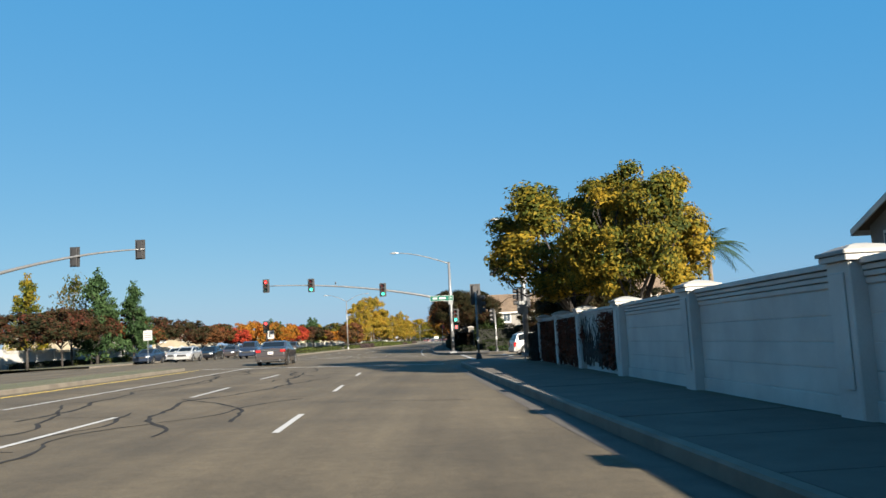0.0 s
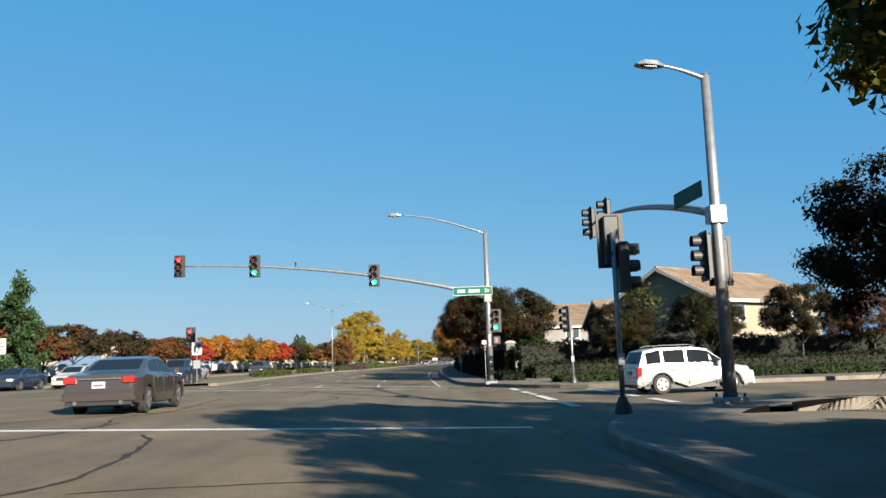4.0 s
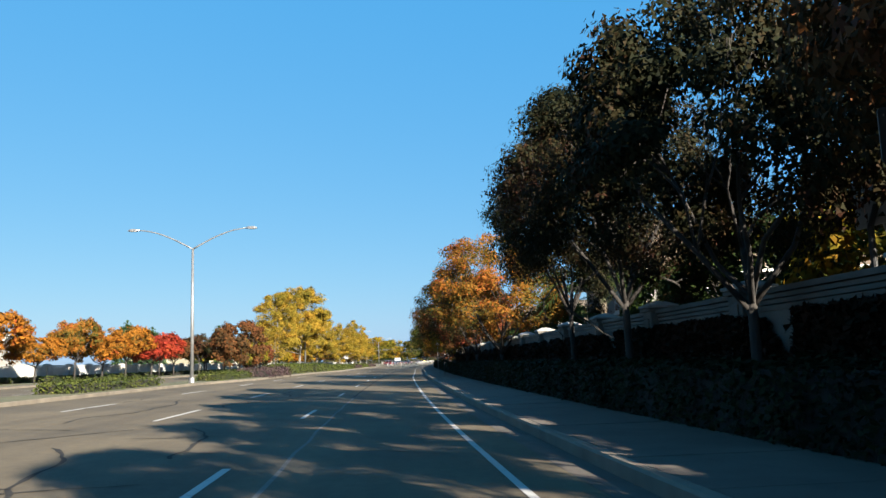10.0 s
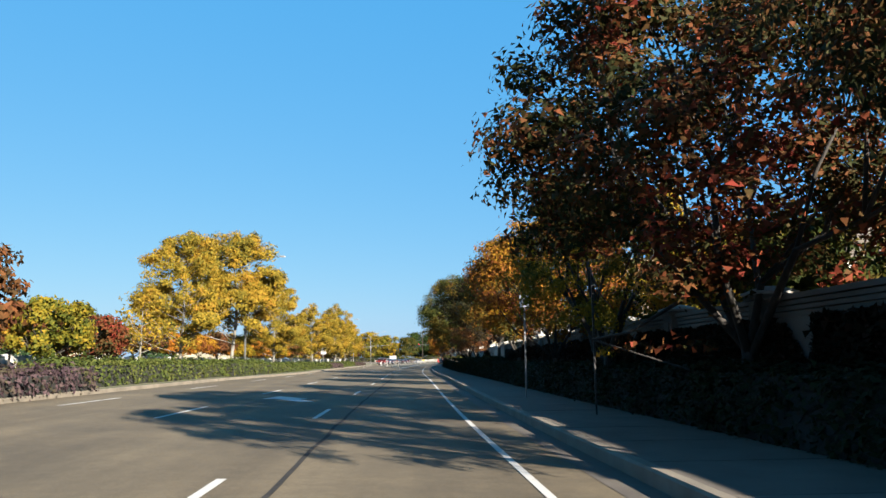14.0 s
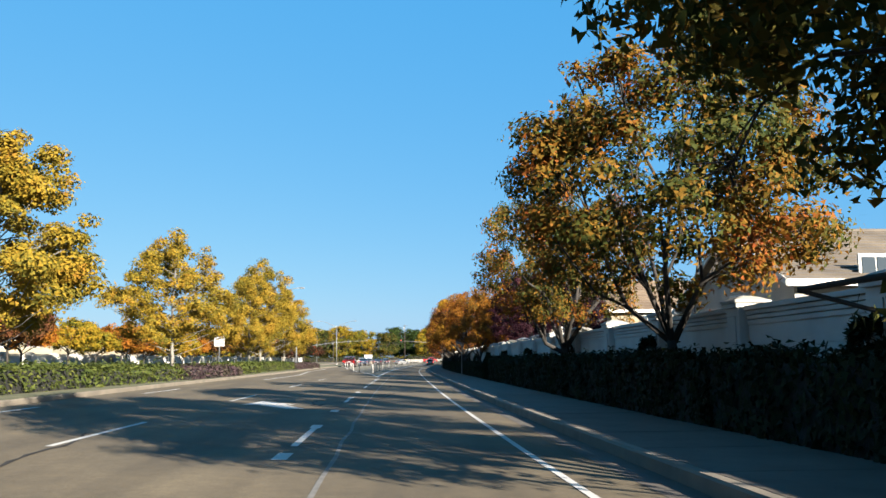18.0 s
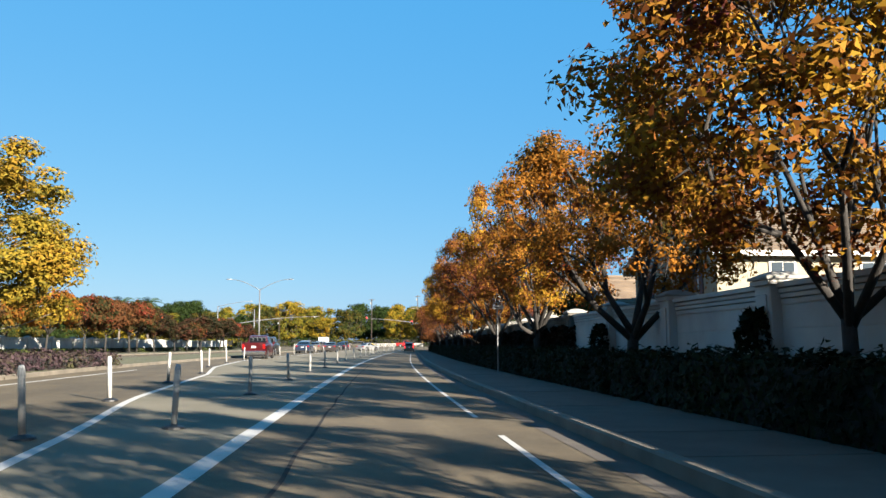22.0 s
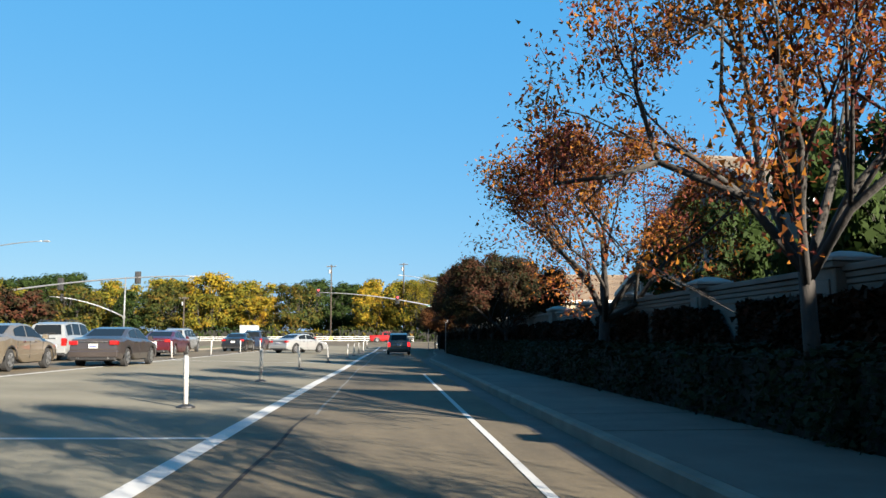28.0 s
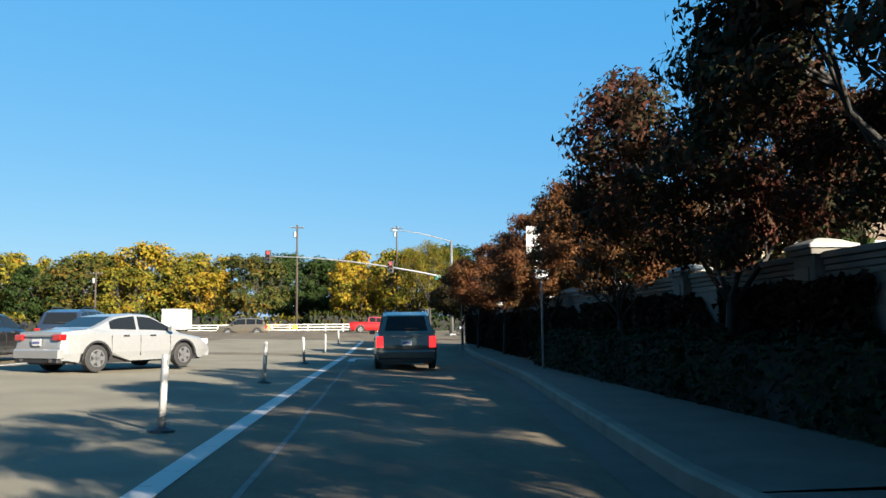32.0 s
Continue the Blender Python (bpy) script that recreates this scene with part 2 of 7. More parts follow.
LEAF = {
    "gold": foliage("leaves_gold", [(0.0392, 0.0511, 0.0081), (0.1169, 0.0940, 0.0081), (0.1954, 0.1288, 0.0096), (0.1643, 0.0784, 0.0081)]),
    "maple": foliage("leaves_maple", [(0.016, 0.026, 0.006), (0.045, 0.052, 0.008), (0.13, 0.094, 0.009), (0.20, 0.125, 0.010)]),
    "orange": foliage("leaves_orange", [(0.0466, 0.0392, 0.0081), (0.1643, 0.0666, 0.0081), (0.2146, 0.0821, 0.0081), (0.1406, 0.0274, 0.0081)]),
    "russet": foliage("leaves_russet", [(0.026, 0.034, 0.007), (0.072, 0.050, 0.008), (0.18, 0.070, 0.009), (0.165, 0.036, 0.010)]),
    "red": foliage("leaves_red", [(0.0133, 0.0192, 0.0059), (0.0266, 0.0252, 0.0074), (0.0851, 0.0296, 0.0104), (0.1406, 0.0222, 0.0148)]),
    "scarlet": foliage("leaves_scarlet", [(0.1169, 0.0192, 0.0081), (0.1954, 0.0192, 0.0118), (0.2264, 0.0392, 0.0118)]),
    "rust": foliage("leaves_rust", [(0.0237, 0.0178, 0.0081), (0.0511, 0.0274, 0.0096), (0.0940, 0.0355, 0.0118), (0.0429, 0.0155, 0.0096)]),
    "mix": foliage("leaves_mixed", [(0.0192, 0.0296, 0.0074), (0.0429, 0.0466, 0.0081), (0.1332, 0.0666, 0.0081), (0.1561, 0.0392, 0.0081)]),
    "amber": foliage("leaves_amber", [(0.060, 0.014, 0.011), (0.135, 0.046, 0.008), (0.200, 0.098, 0.009), (0.235, 0.142, 0.011)]),
    "faded": foliage("leaves_faded", [(0.0548, 0.0133, 0.0155), (0.1014, 0.0274, 0.0133), (0.1798, 0.0740, 0.0081), (0.0784, 0.0237, 0.0155)]),
    "plum": foliage("leaves_plum", [(0.0111, 0.0044, 0.0081), (0.0296, 0.0096, 0.0148), (0.0466, 0.0133, 0.0178)]),
    # Near-black leaves: shade among crowded crowns is put into their colour.
    "dark": foliage("leaves_dark_shaded", [(0.0037, 0.0052, 0.0015), (0.0074, 0.0096, 0.0030), (0.0163, 0.0126, 0.0037), (0.0237, 0.0081, 0.0044)], through_light=0.18),
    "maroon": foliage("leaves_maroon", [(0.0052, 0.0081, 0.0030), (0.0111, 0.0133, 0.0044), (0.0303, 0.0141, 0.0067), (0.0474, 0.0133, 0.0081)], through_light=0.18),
    "olive": foliage("leaves_olive", [(0.0133, 0.0237, 0.0052), (0.0237, 0.0333, 0.0074), (0.0511, 0.0466, 0.0081), (0.0940, 0.0511, 0.0081)]),
    "plane": foliage("leaves_plane", [(0.058, 0.058, 0.010), (0.128, 0.098, 0.012), (0.195, 0.128, 0.013), (0.185, 0.095, 0.012)]),
    "yellowgreen": foliage("leaves_yellowgreen", [(0.0237, 0.0355, 0.0059), (0.0585, 0.0622, 0.0081), (0.1332, 0.1058, 0.0096), (0.1643, 0.0858, 0.0081)]),
    "green": foliage("leaves_green", [(0.0081, 0.0155, 0.0037), (0.0155, 0.0274, 0.0052), (0.0237, 0.0392, 0.0081)]),
    "conifer": foliage("needles", [(0.0074, 0.0200, 0.0067), (0.0200, 0.0400, 0.0141), (0.0326, 0.0562, 0.0200)], through_light=0.12),
    "palm": foliage("fronds", [(0.0118, 0.0237, 0.0044), (0.0237, 0.0429, 0.0081), (0.0392, 0.0585, 0.0118)]),
    # Leaves cut to near-black: the shade along the wall is in their colour.
    "hedge": foliage("hedge_leaves_shaded", [(0.0037, 0.0052, 0.0015), (0.0074, 0.0111, 0.0030), (0.0126, 0.0178, 0.0044)], through_light=0.12, patch=0.9),
    "shrub": foliage("shrub_leaves", [(0.0192, 0.0296, 0.0074), (0.0429, 0.0548, 0.0111), (0.0703, 0.0740, 0.0178)], through_light=0.2, patch=0.9),
    "dead_ivy": foliage("dead_ivy_leaves", [(0.0228, 0.0120, 0.0084), (0.0570, 0.0195, 0.0112), (0.1140, 0.0300, 0.0140), (0.0684, 0.0240, 0.0140)], through_light=0.1, patch=0.8),
    # Brown ivy, with the shade on the wall worked into its leaf colour.
    "ivy": foliage("ivy_leaves_shaded", [(0.0044, 0.0052, 0.0015), (0.0118, 0.0074, 0.0037), (0.0237, 0.0081, 0.0044), (0.0303, 0.0148, 0.0074)], through_light=0.1, patch=0.7),
    "heather": foliage("purple_groundcover", [(0.0311, 0.0192, 0.0237), (0.0548, 0.0355, 0.0392), (0.0392, 0.0392, 0.0155)], patch=0.9),
}
GLASS = glass_material("dark_glass", (0.0060, 0.0075, 0.0090))
HOUSE_GLASS = glass_material("window_glass", (0.03, 0.04, 0.05))
TYRE = plain("tyre_rubber", (0.0072, 0.0072, 0.0072), 0.85)
RIM = plain("alloy_rim", (0.2700, 0.2760, 0.2820), 0.3, 0.8)
CHROME = plain("chrome", (0.4200, 0.4270, 0.4340), 0.15, 0.95)
TAIL = plain("tail_lamp", (0.2100, 0.0060, 0.0060), 0.15, coat=0.8)
TAIL_LIT = lit("brake_lamp_lit", (0.8, 0.02, 0.02), 0.45)
HEAD = plain("head_lamp", (0.3600, 0.3720, 0.3840), 0.1, coat=0.8)
PLATE = plain("plate_white", (0.3100, 0.3100, 0.3000), 0.5)
PLATE_INK = plain("plate_ink", (0.05, 0.06, 0.16), 0.6)
TRIM = plain("house_trim", (0.3500, 0.3400, 0.3100), 0.6)
SHUTTER = plain("shutter_paint", (0.045, 0.015, 0.018), 0.6)
ROOF_TILE = surface("roof_tile", (0.0897, 0.0608, 0.0382), (0.1607, 0.1162, 0.0757), 0.8, 20, 0.85, 0.4, per_piece=0.5)
ROOF_GREY = surface("roof_tile_grey", (0.0632, 0.0515, 0.0406), (0.1209, 0.0983, 0.0741), 0.8, 20, 0.85, 0.4, per_piece=0.5)
HOUSE_PAINT = {
    "cream": surface("stucco_cream", (0.1940, 0.1711, 0.1166), (0.2262, 0.2038, 0.1458), 0.6, 60, 0.9, 0.2),
    "beige": surface("stucco_beige", (0.1487, 0.1257, 0.0872), (0.1808, 0.1550, 0.1096), 0.6, 60, 0.9, 0.2),
    "grey": surface("stucco_grey", (0.1166, 0.1096, 0.0999), (0.1458, 0.1389, 0.1257), 0.6, 60, 0.9, 0.2),
    "white": surface("stucco_white", (0.2003, 0.1905, 0.1676), (0.2388, 0.2290, 0.2066), 0.6, 60, 0.9, 0.2),
}
FENCE_WHITE = surface("fence_white", (0.2460, 0.2420, 0.2295), (0.3075, 0.3035, 0.2910), 2, 50, 0.7, 0.2)


def car_paint(name, col, metal=0.35):
    return plain("paint_" + name, col, 0.28, metal, 0.7)


# ---------------------------------------------------------------- mesh helpers


class Shape:
    """Collects the corners and faces of one mesh."""

    def __init__(self):
        self.v, self.f = [], []

    def add(self, verts, faces):
        o = len(self.v)
        self.v += [tuple(p) for p in verts]
        self.f += [tuple(i + o for i in f) for f in faces]
        return self

    def box(self, x0, x1, y0, y1, z0, z1, bevel=0.0):
        if bevel:
            b = bevel
            ring = lambda z, s: [(x0 + s, y0 + b), (x0 + b, y0 + s), (x1 - b, y0 + s), (x1 - s, y0 + b), (x1 - s, y1 - b), (x1 - b, y1 - s), (x0 + b, y1 - s), (x0 + s, y1 - b)]
            rows = [[(x, y, z) for x, y in ring(z, s)] for z, s in ((z0, 0), (z1 - b, 0))] + [[(min(max(x, x0 + b), x1 - b), min(max(y, y0 + b), y1 - b), z1) for x, y in ring(z1, b)]]
            return self.loft(rows)
        return self.add([(x0, y0, z0), (x1, y0, z0), (x1, y1, z0), (x0, y1, z0), (x0, y0, z1), (x1, y0, z1), (x1, y1, z1), (x0, y1, z1)],
                        [(3, 2, 1, 0), (4, 5, 6, 7), (0, 1, 5, 4), (1, 2, 6, 5), (2, 3, 7, 6), (3, 0, 4, 7)])

    def loft(self, rings, caps=True, closed=True):
        n = len(rings[0])
        verts = [p for r in rings for p in r]
        faces = []
        for i in range(len(rings) - 1):
            for j in range(n if closed else n - 1):
                k = (j + 1) % n
                faces.append((i * n + j, i * n + k, (i + 1) * n + k, (i + 1) * n + j))
        if caps:
            faces.append(tuple(range(n - 1, -1, -1)))
            faces.append(tuple(range((len(rings) - 1) * n, len(rings) * n)))
        return self.add(verts, faces)

    def tube(self, points, radii, n=8):
        pts = [Vector(p) for p in points]
        rings = []
        side = None
        for i, p in enumerate(pts):
            d = (pts[min(i + 1, len(pts) - 1)] - pts[max(i - 1, 0)]).normalized()
            if side is None:
                side = d.orthogonal().normalized()
            side = (side - d * side.dot(d)).normalized()
            up = d.cross(side)
            r = radii[i] if hasattr(radii, "__len__") else radii
            rings.append([tuple(p + (side * math.cos(a) + up * math.sin(a)) * r) for a in (2 * math.pi * k / n for k in range(n))])
        return self.loft(rings)

    def disc(self, centre, axis, radius, depth, n=16):
        a = Vector(axis).normalized()
        cpt = Vector(centre)
        return self.tube([cpt - a * depth / 2, cpt + a * depth / 2], radius, n)

    def moved(self, m):
        self.v = [tuple(m @ Vector(p)) for p in self.v]
        return self

    def mesh(self, name, mat, smooth=False):
        me = bpy.data.meshes.new(name)
        me.from_pydata(self.v, [], self.f)
        if mat:
            me.materials.append(mat)
        if smooth:
            me.shade_smooth()
        me.update()
        return me


def part(name, shape, mat, parent, label="", smooth=False):
    me = shape.mesh(name, mat, smooth) if isinstance(shape, Shape) else shape
    ob = new(name, me)
    ob.parent = parent
    if label:
        ob["label"] = label
    return ob


def thing(name, label, category, group="", m=None):
    ob = new(name)
    ob.empty_display_size = 0.3
    if m is not None:
        ob.matrix_world = m
    return tagged(ob, label, category, group)


def structure(name, shape, mat, label, smooth=False):
    me = shape.mesh(name, mat, smooth) if isinstance(shape, Shape) else shape
    return tagged(new(name, me), label, kind="structure")


def lettering(text, size, depth=0.004):
    cu = bpy.data.curves.new("lettering", "FONT")
    cu.body, cu.size, cu.extrude, cu.align_x, cu.align_y = text, size, depth, "CENTER", "CENTER"
    cu.offset = size * 0.022
    ob = bpy.data.objects.new("lettering", cu)
    scene.collection.objects.link(ob)
    me = bpy.data.meshes.new_from_object(ob.evaluated_get(bpy.context.evaluated_depsgraph_get()))
    bpy.data.objects.remove(ob)
    return me


# ---------------------------------------------------------------- plan of the road
# CURVE: easting of the solid edge line by northing; all offsets u are metres to its right.
CURVE = np.array([(-120, 4.1), (-40, 2.35), (0, 1.5), (40, 0.62), (74, 0), (95, -0.3), (115, -0.2), (140, 0.45), (143, 0.57), (155, 0.92), (165, 1.29), (175, 1.68), (185, 2.01), (197, 2.32), (209, 2.45), (228, 2.55), (235, 2.7), (249, 2.92), (260, 3.3), (280, 3.91), (286, 4.06), (300, 4.61), (320, 5.33), (321, 5.37), (340, 6.44), (352, 7.19), (360, 7.79), (397, 10.75), (411, 11.9), (440, 14.2), (480, 17.4), (560, 24), (700, 36)])
_ys = np.arange(-100, 650, 1.0)
_xs = np.interp(_ys, CURVE[:, 0], CURVE[:, 1])
_k = np.exp(-0.5 * (np.arange(-30, 31) / 9.0) ** 2)
_xs = np.convolve(np.pad(_xs, 30, mode="edge"), _k / _k.sum(), mode="valid")


def cx(y):
    return float(np.interp(y, _ys, _xs))


def heading(y):
    """Radians by which the road turns to the right of north at y."""
    return math.atan2(cx(y + 2) - cx(y - 2), 4)


def rise(y):
    return 0.012 * max(0.0, min(y - 470, 70))


def rz(u, y=0.0):
    """Height of the carriageway: it falls from the median to the right kerb."""
    return -0.027 * (min(max(u, -14), 1.2) + 1.4) + rise(y)


def at(u, y, dz=0.0):
    return Vector((cx(y) + u, y, rz(u, y) + dz))


def side(u, y, dz=0.0):
    """A place on the right-hand pavement."""
    return Vector((cx(y) + u, y, 0.12 + rise(y) + dz))


MEDIAN = np.array([(-120, -13.3), (80, -13.3), (100, -13.5), (145, -13.5), (160, -12.2), (195, -12.3), (220, -11.0), (250, -11.6), (300, -12.2), (335, -13.8), (375, -14.8), (396, -18.4), (640, -18.4)])


def median_u(y):
    return float(np.interp(y, MEDIAN[:, 0], MEDIAN[:, 1]))


def strip(name, y0, y1, u0, u1, dz, mat, label, step=3.0, h=None):
    """A ribbon along the road; u0, u1 are numbers or functions of y."""
    s = Shape()
    n = max(1, int(round((y1 - y0) / step)))
    fu = lambda u, y: u(y) if callable(u) else u
    rows = []
    for i in range(n + 1):
        y = y0 + (y1 - y0) * i / n
        a, b = fu(u0, y), fu(u1, y)
        za = (rz(a, y) if h is None else h + rise(y)) + dz
        zb = (rz(b, y) if h is None else h + rise(y)) + dz
        rows.append([(cx(y) + a, y, za), (cx(y) + b, y, zb)])
    s.loft(rows, caps=False, closed=False)
    s.f = [f[::-1] for f in s.f]
    return structure(name, s, mat, label)


# ---------------------------------------------------------------- ground and carriageway
g = Shape()
xs = [-900, -300, -120, -60, 60, 120, 300, 900]
gy = [-400, -120, 0, 120, 240, 360, 480, 540, 700, 1500, 2600]
for i, y in enumerate(gy):
    for x in xs:
        g.v.append((x, y, -0.30 + rise(y) + (0.2 if y >= 540 else 0)))
for i in range(len(gy) - 1):
    for j in range(len(xs) - 1):
        a = i * len(xs) + j
        g.f.append((a, a + 1, a + len(xs) + 1, a + len(xs)))
structure("ground", g, DIRT, "dry bare earth reaching to the horizon")

road = Shape()
cols = [-33, -29, -25, -21, -17, -14, -10.5, -7, -3.5, 0, 0.75]
rows_y = list(np.arange(-80, 534, 4.0))
for y in rows_y:
    for u in cols:
        road.v.append((cx(y) + u, y, rz(u, y)))
nc = len(cols)
for i in range(len(rows_y) - 1):
    for j in range(nc - 1):
        a = i * nc + j
        road.f.append((a, a + 1, a + nc + 1, a + nc))
structure("road", road, ASPHALT, "worn grey asphalt carriageway with several lanes")
# side streets: they butt against the main carriageway
sr = Shape()
for x0, x1, ya, yb in ((0.3, 90, 49.3, 64.9),):
    for k in range(12):
        xa, xb = x0 + (x1 - x0) * k / 12, x0 + (x1 - x0) * (k + 1) / 12
        e0 = cx((ya + yb) / 2)
        za, zb = (-.07 if k == 0 else -.05), -.05
        sr.add([(e0 + xa, ya, za), (e0 + xb, ya, zb), (e0 + xb, yb, zb), (e0 + xa, yb, za)], [(0, 1, 2, 3)])
structure("side_street", sr, ASPHALT, "asphalt side street joining at the junction")
sr = Shape()
for xa, xb in ((0.75, 110), (-33, -140)):
    e0 = cx(515)
    pts = [(e0 + xa, 499, rz(xa, 499)), (e0 + xb, 499, rz(xa, 499)), (e0 + xb, 532, rz(xa, 532)), (e0 + xa, 532, rz(xa, 532))]
    sr.add(pts, [(0, 1, 2, 3) if xb > xa else (3, 2, 1, 0)])
structure("cross_street", sr, ASPHALT, "asphalt cross street beyond the queue of cars")

# right kerb, gutter and pavement, broken by the side street
KERB_U = 1.22


def kerb_run(name, y0, y1, uf, label, inward=1, z0=None, step=3.0, width=0.16, top=0.15):
    """A kerb stone ribbon with a real step; inward is the side on which the raised ground lies."""
    s = Shape()
    n = max(1, int(round((y1 - y0) / step)))
    rows = []
    for i in range(n + 1):
        y = y0 + (y1 - y0) * i / n
        u = uf(y) if callable(uf) else uf
        zb = (rz(u, y) if z0 is None else z0 + rise(y))
        x = cx(y) + u
        rows.append([(x, y, zb - 0.25), (x, y, zb + top - 0.03), (x + inward * .03, y, zb + top), (x + inward * width, y, zb + top), (x + inward * width, y, zb - .25)])
    s.loft(rows, caps=True)
    if inward > 0:
        s.f = [f[::-1] for f in s.f]
    return structure(name, s, KERB, label)


def right_corner(y, u0=KERB_U):
    """The kerb line swings away into the side street."""
    if 41 <= y <= 49.5:
        return u0 + (1 - math.sqrt(max(0, 1 - ((y - 41) / 8.5) ** 2))) * 7
    if 64.5 <= y <= 80:
        return u0 + (1 - math.sqrt(max(0, 1 - ((80 - y) / 15.5) ** 2))) * 7.8
    if y > 438:
        return u0 + float(np.interp(y, [438, 446, 452, 465, 477, 486, 497], [0, .72, 1.25, 1.8, 2.5, 4.2, 8.5]))
    return u0


for k, (a, b) in enumerate(((41, 49.4), (64.7, 80.2), (437, 498))):
    strip("corner_asphalt_%d" % (k + 1), a, b, 0.6, lambda y: right_corner(y) + 0.02, -0.003, ASPHALT, "asphalt rounding the street corner", step=.8)
for k, (a, b) in enumerate(((-80, 49.3), (64.6, 498))):
    kerb_run("kerb_right_%d" % (k + 1), a, b, right_corner, "pale concrete kerb along the pavement", 1, z0=-0.03, step=0.9 if k == 0 else 1.0)
    strip("gutter_right_%d" % (k + 1), a, b, lambda y: max(0.75, right_corner(y) - .47), lambda y: right_corner(y) + 0.005, 0.004, GUTTER, "concrete gutter apron beside the kerb", step=1.0)


def slab_run(parent, y0, y1, u0, u1, label=""):
    """Pavement slabs, one object each, with open joints between them."""
    length = 2.42
    s = Shape().box(0, u1 - u0, 0, length - 0.02, -0.25, 0.0, 0.012)
    me = s.mesh("paving_slab", CONCRETE)
    y = y0
    while y + length <= y1 + 0.1:
        ob = new("paving_slab", me)
        ob.parent = parent
        a = heading(y + length / 2)
        p = side(u0, y, random.uniform(-0.004, 0.004))
        ob.matrix_world = Matrix.Translation(p) @ Matrix.Rotation(-a, 4, "Z")
        y += length


def median_far(y):
    return float(np.interp(y, [-120, 60, 78, 150, 168, 205, 300, 380, 400, 640], [-15.9, -15.9, -15.9, -16.2, -18.5, -20.6, -21.0, -21.4, -21.6, -21.6]))


def left_kerb(y):
    return float(np.interp(y, [-120, 60, 150, 220, 640], [-29, -29, -29.5, -31.5, -31.5]))


for k, (a, b) in enumerate(((-80, 44), (79.5, 482))):
    strip("median_%d" % (k + 1), a, b, median_u, median_far, 0.155, TURF, "planted median strip of dry grass and soil")
    kerb_run("kerb_median_%d" % (k + 1), a, b, lambda y: median_u(y) + 0.02, "sunlit pale concrete median kerb", -1, width=0.55 if k else 0.3)
    kerb_run("kerb_median_far_%d" % (k + 1), a, b, lambda y: median_far(y) - 0.02, "concrete median kerb facing the other carriageway", 1, width=0.2)
for k, (a, b) in enumerate(((-80, 46), (72, 496))):
    strip("verge_left_%d" % (k + 1), a, b, lambda y: left_kerb(y) - 0.15, -140, 0.15, TURF, "dry grass verge and land beyond the far kerb", step=6)
    kerb_run("kerb_left_%d" % (k + 1), a, b, left_kerb, "far concrete kerb", -1)
    strip("pavement_left_%d" % (k + 1), a, b, lambda y: left_kerb(y) - 0.2, lambda y: left_kerb(y) - 1.9, 0.158, CONCRETE, "concrete pavement on the far side")
for k, (a, b) in enumerate(((-80, 45.5), (66.8, 496))):
    strip("verge_right_%d" % (k + 1), a, b, lambda y: right_corner(y) + 2.25, 95, -0.02, DIRT, "bare soil strip between pavement and wall", step=2, h=0.12)
for k, (a, b) in enumerate(((35.68, 49.3), (64.7, 84), (436.82, 496))):
    strip("pavement_corner_%d" % (k + 1), a, b, lambda y: right_corner(y) + 0.15, lambda y: max(3.55, right_corner(y) + 1.3) if y > 400 else right_corner(y) + (2.4 if 41 < y < 80 else 2.3), 0.0, CONCRETE, "pale concrete pavement rounding the street corner", step=0.8, h=0.122)
strip("pavement_side_street", 64.85, 67.4, 9.0, 60, 0.0, CONCRETE, "pale concrete pavement along the side street", step=0.8, h=0.125)

structure("kerb_side_street", Shape().box(8.8, 60, 64.5, 64.84, -.3, .125, .02), KERB, "pale concrete kerb along the side street")
structure("kerb_side_street_south", Shape().box(8.0, 60, 49.3, 49.6, -.3, .12, .02), KERB, "pale concrete kerb along the side street")
# ---------------------------------------------------------------- road markings
marks_no = [0]


def mark(points, mat=WHITE_PAINT, label="white painted road line", dz=0.007):
    """A flat painted shape; points are (u, y)."""
    marks_no[0] += 1
    s = Shape()
    s.add([at(u, y, dz) for u, y in points], [tuple(range(len(points)))])
    return structure("road_marking_%d" % marks_no[0], s, mat, label)


def mark_line(u, y0, y1, w=0.11, mat=WHITE_PAINT, label="white painted lane line", dz=0.007):
    marks_no[0] += 1
    fu = u if callable(u) else (lambda y: u)
    return strip("road_marking_%d" % marks_no[0], y0, y1, lambda y: fu(y) - w / 2, lambda y: fu(y) + w / 2, dz, mat, label, step=2.0)


mark_line(0.0, 74, 182, 0.10)
mark_line(0.0, 184, 305, 0.10)
mark_line(0.0, 308, 419, 0.10)
def broad_line(y):
    return float(np.interp(y, [284, 322, 399, 412, 423, 440, 452, 490], [-3.7, -3.55, -3.55, -3.45, -3.25, -3.14, -3.0, -2.3]))


mark_line(broad_line, 284, 494, 0.24, label="broad white line beside the row of marker posts")


def gore(y):
    return float(np.interp(y, [284, 292, 299, 305, 311.6, 326.6, 336, 350, 367, 500], [-3.75, -4.35, -5.2, -6.0, -7.15, -8.6, -10.3, -11.6, -12.2, -12.3]))


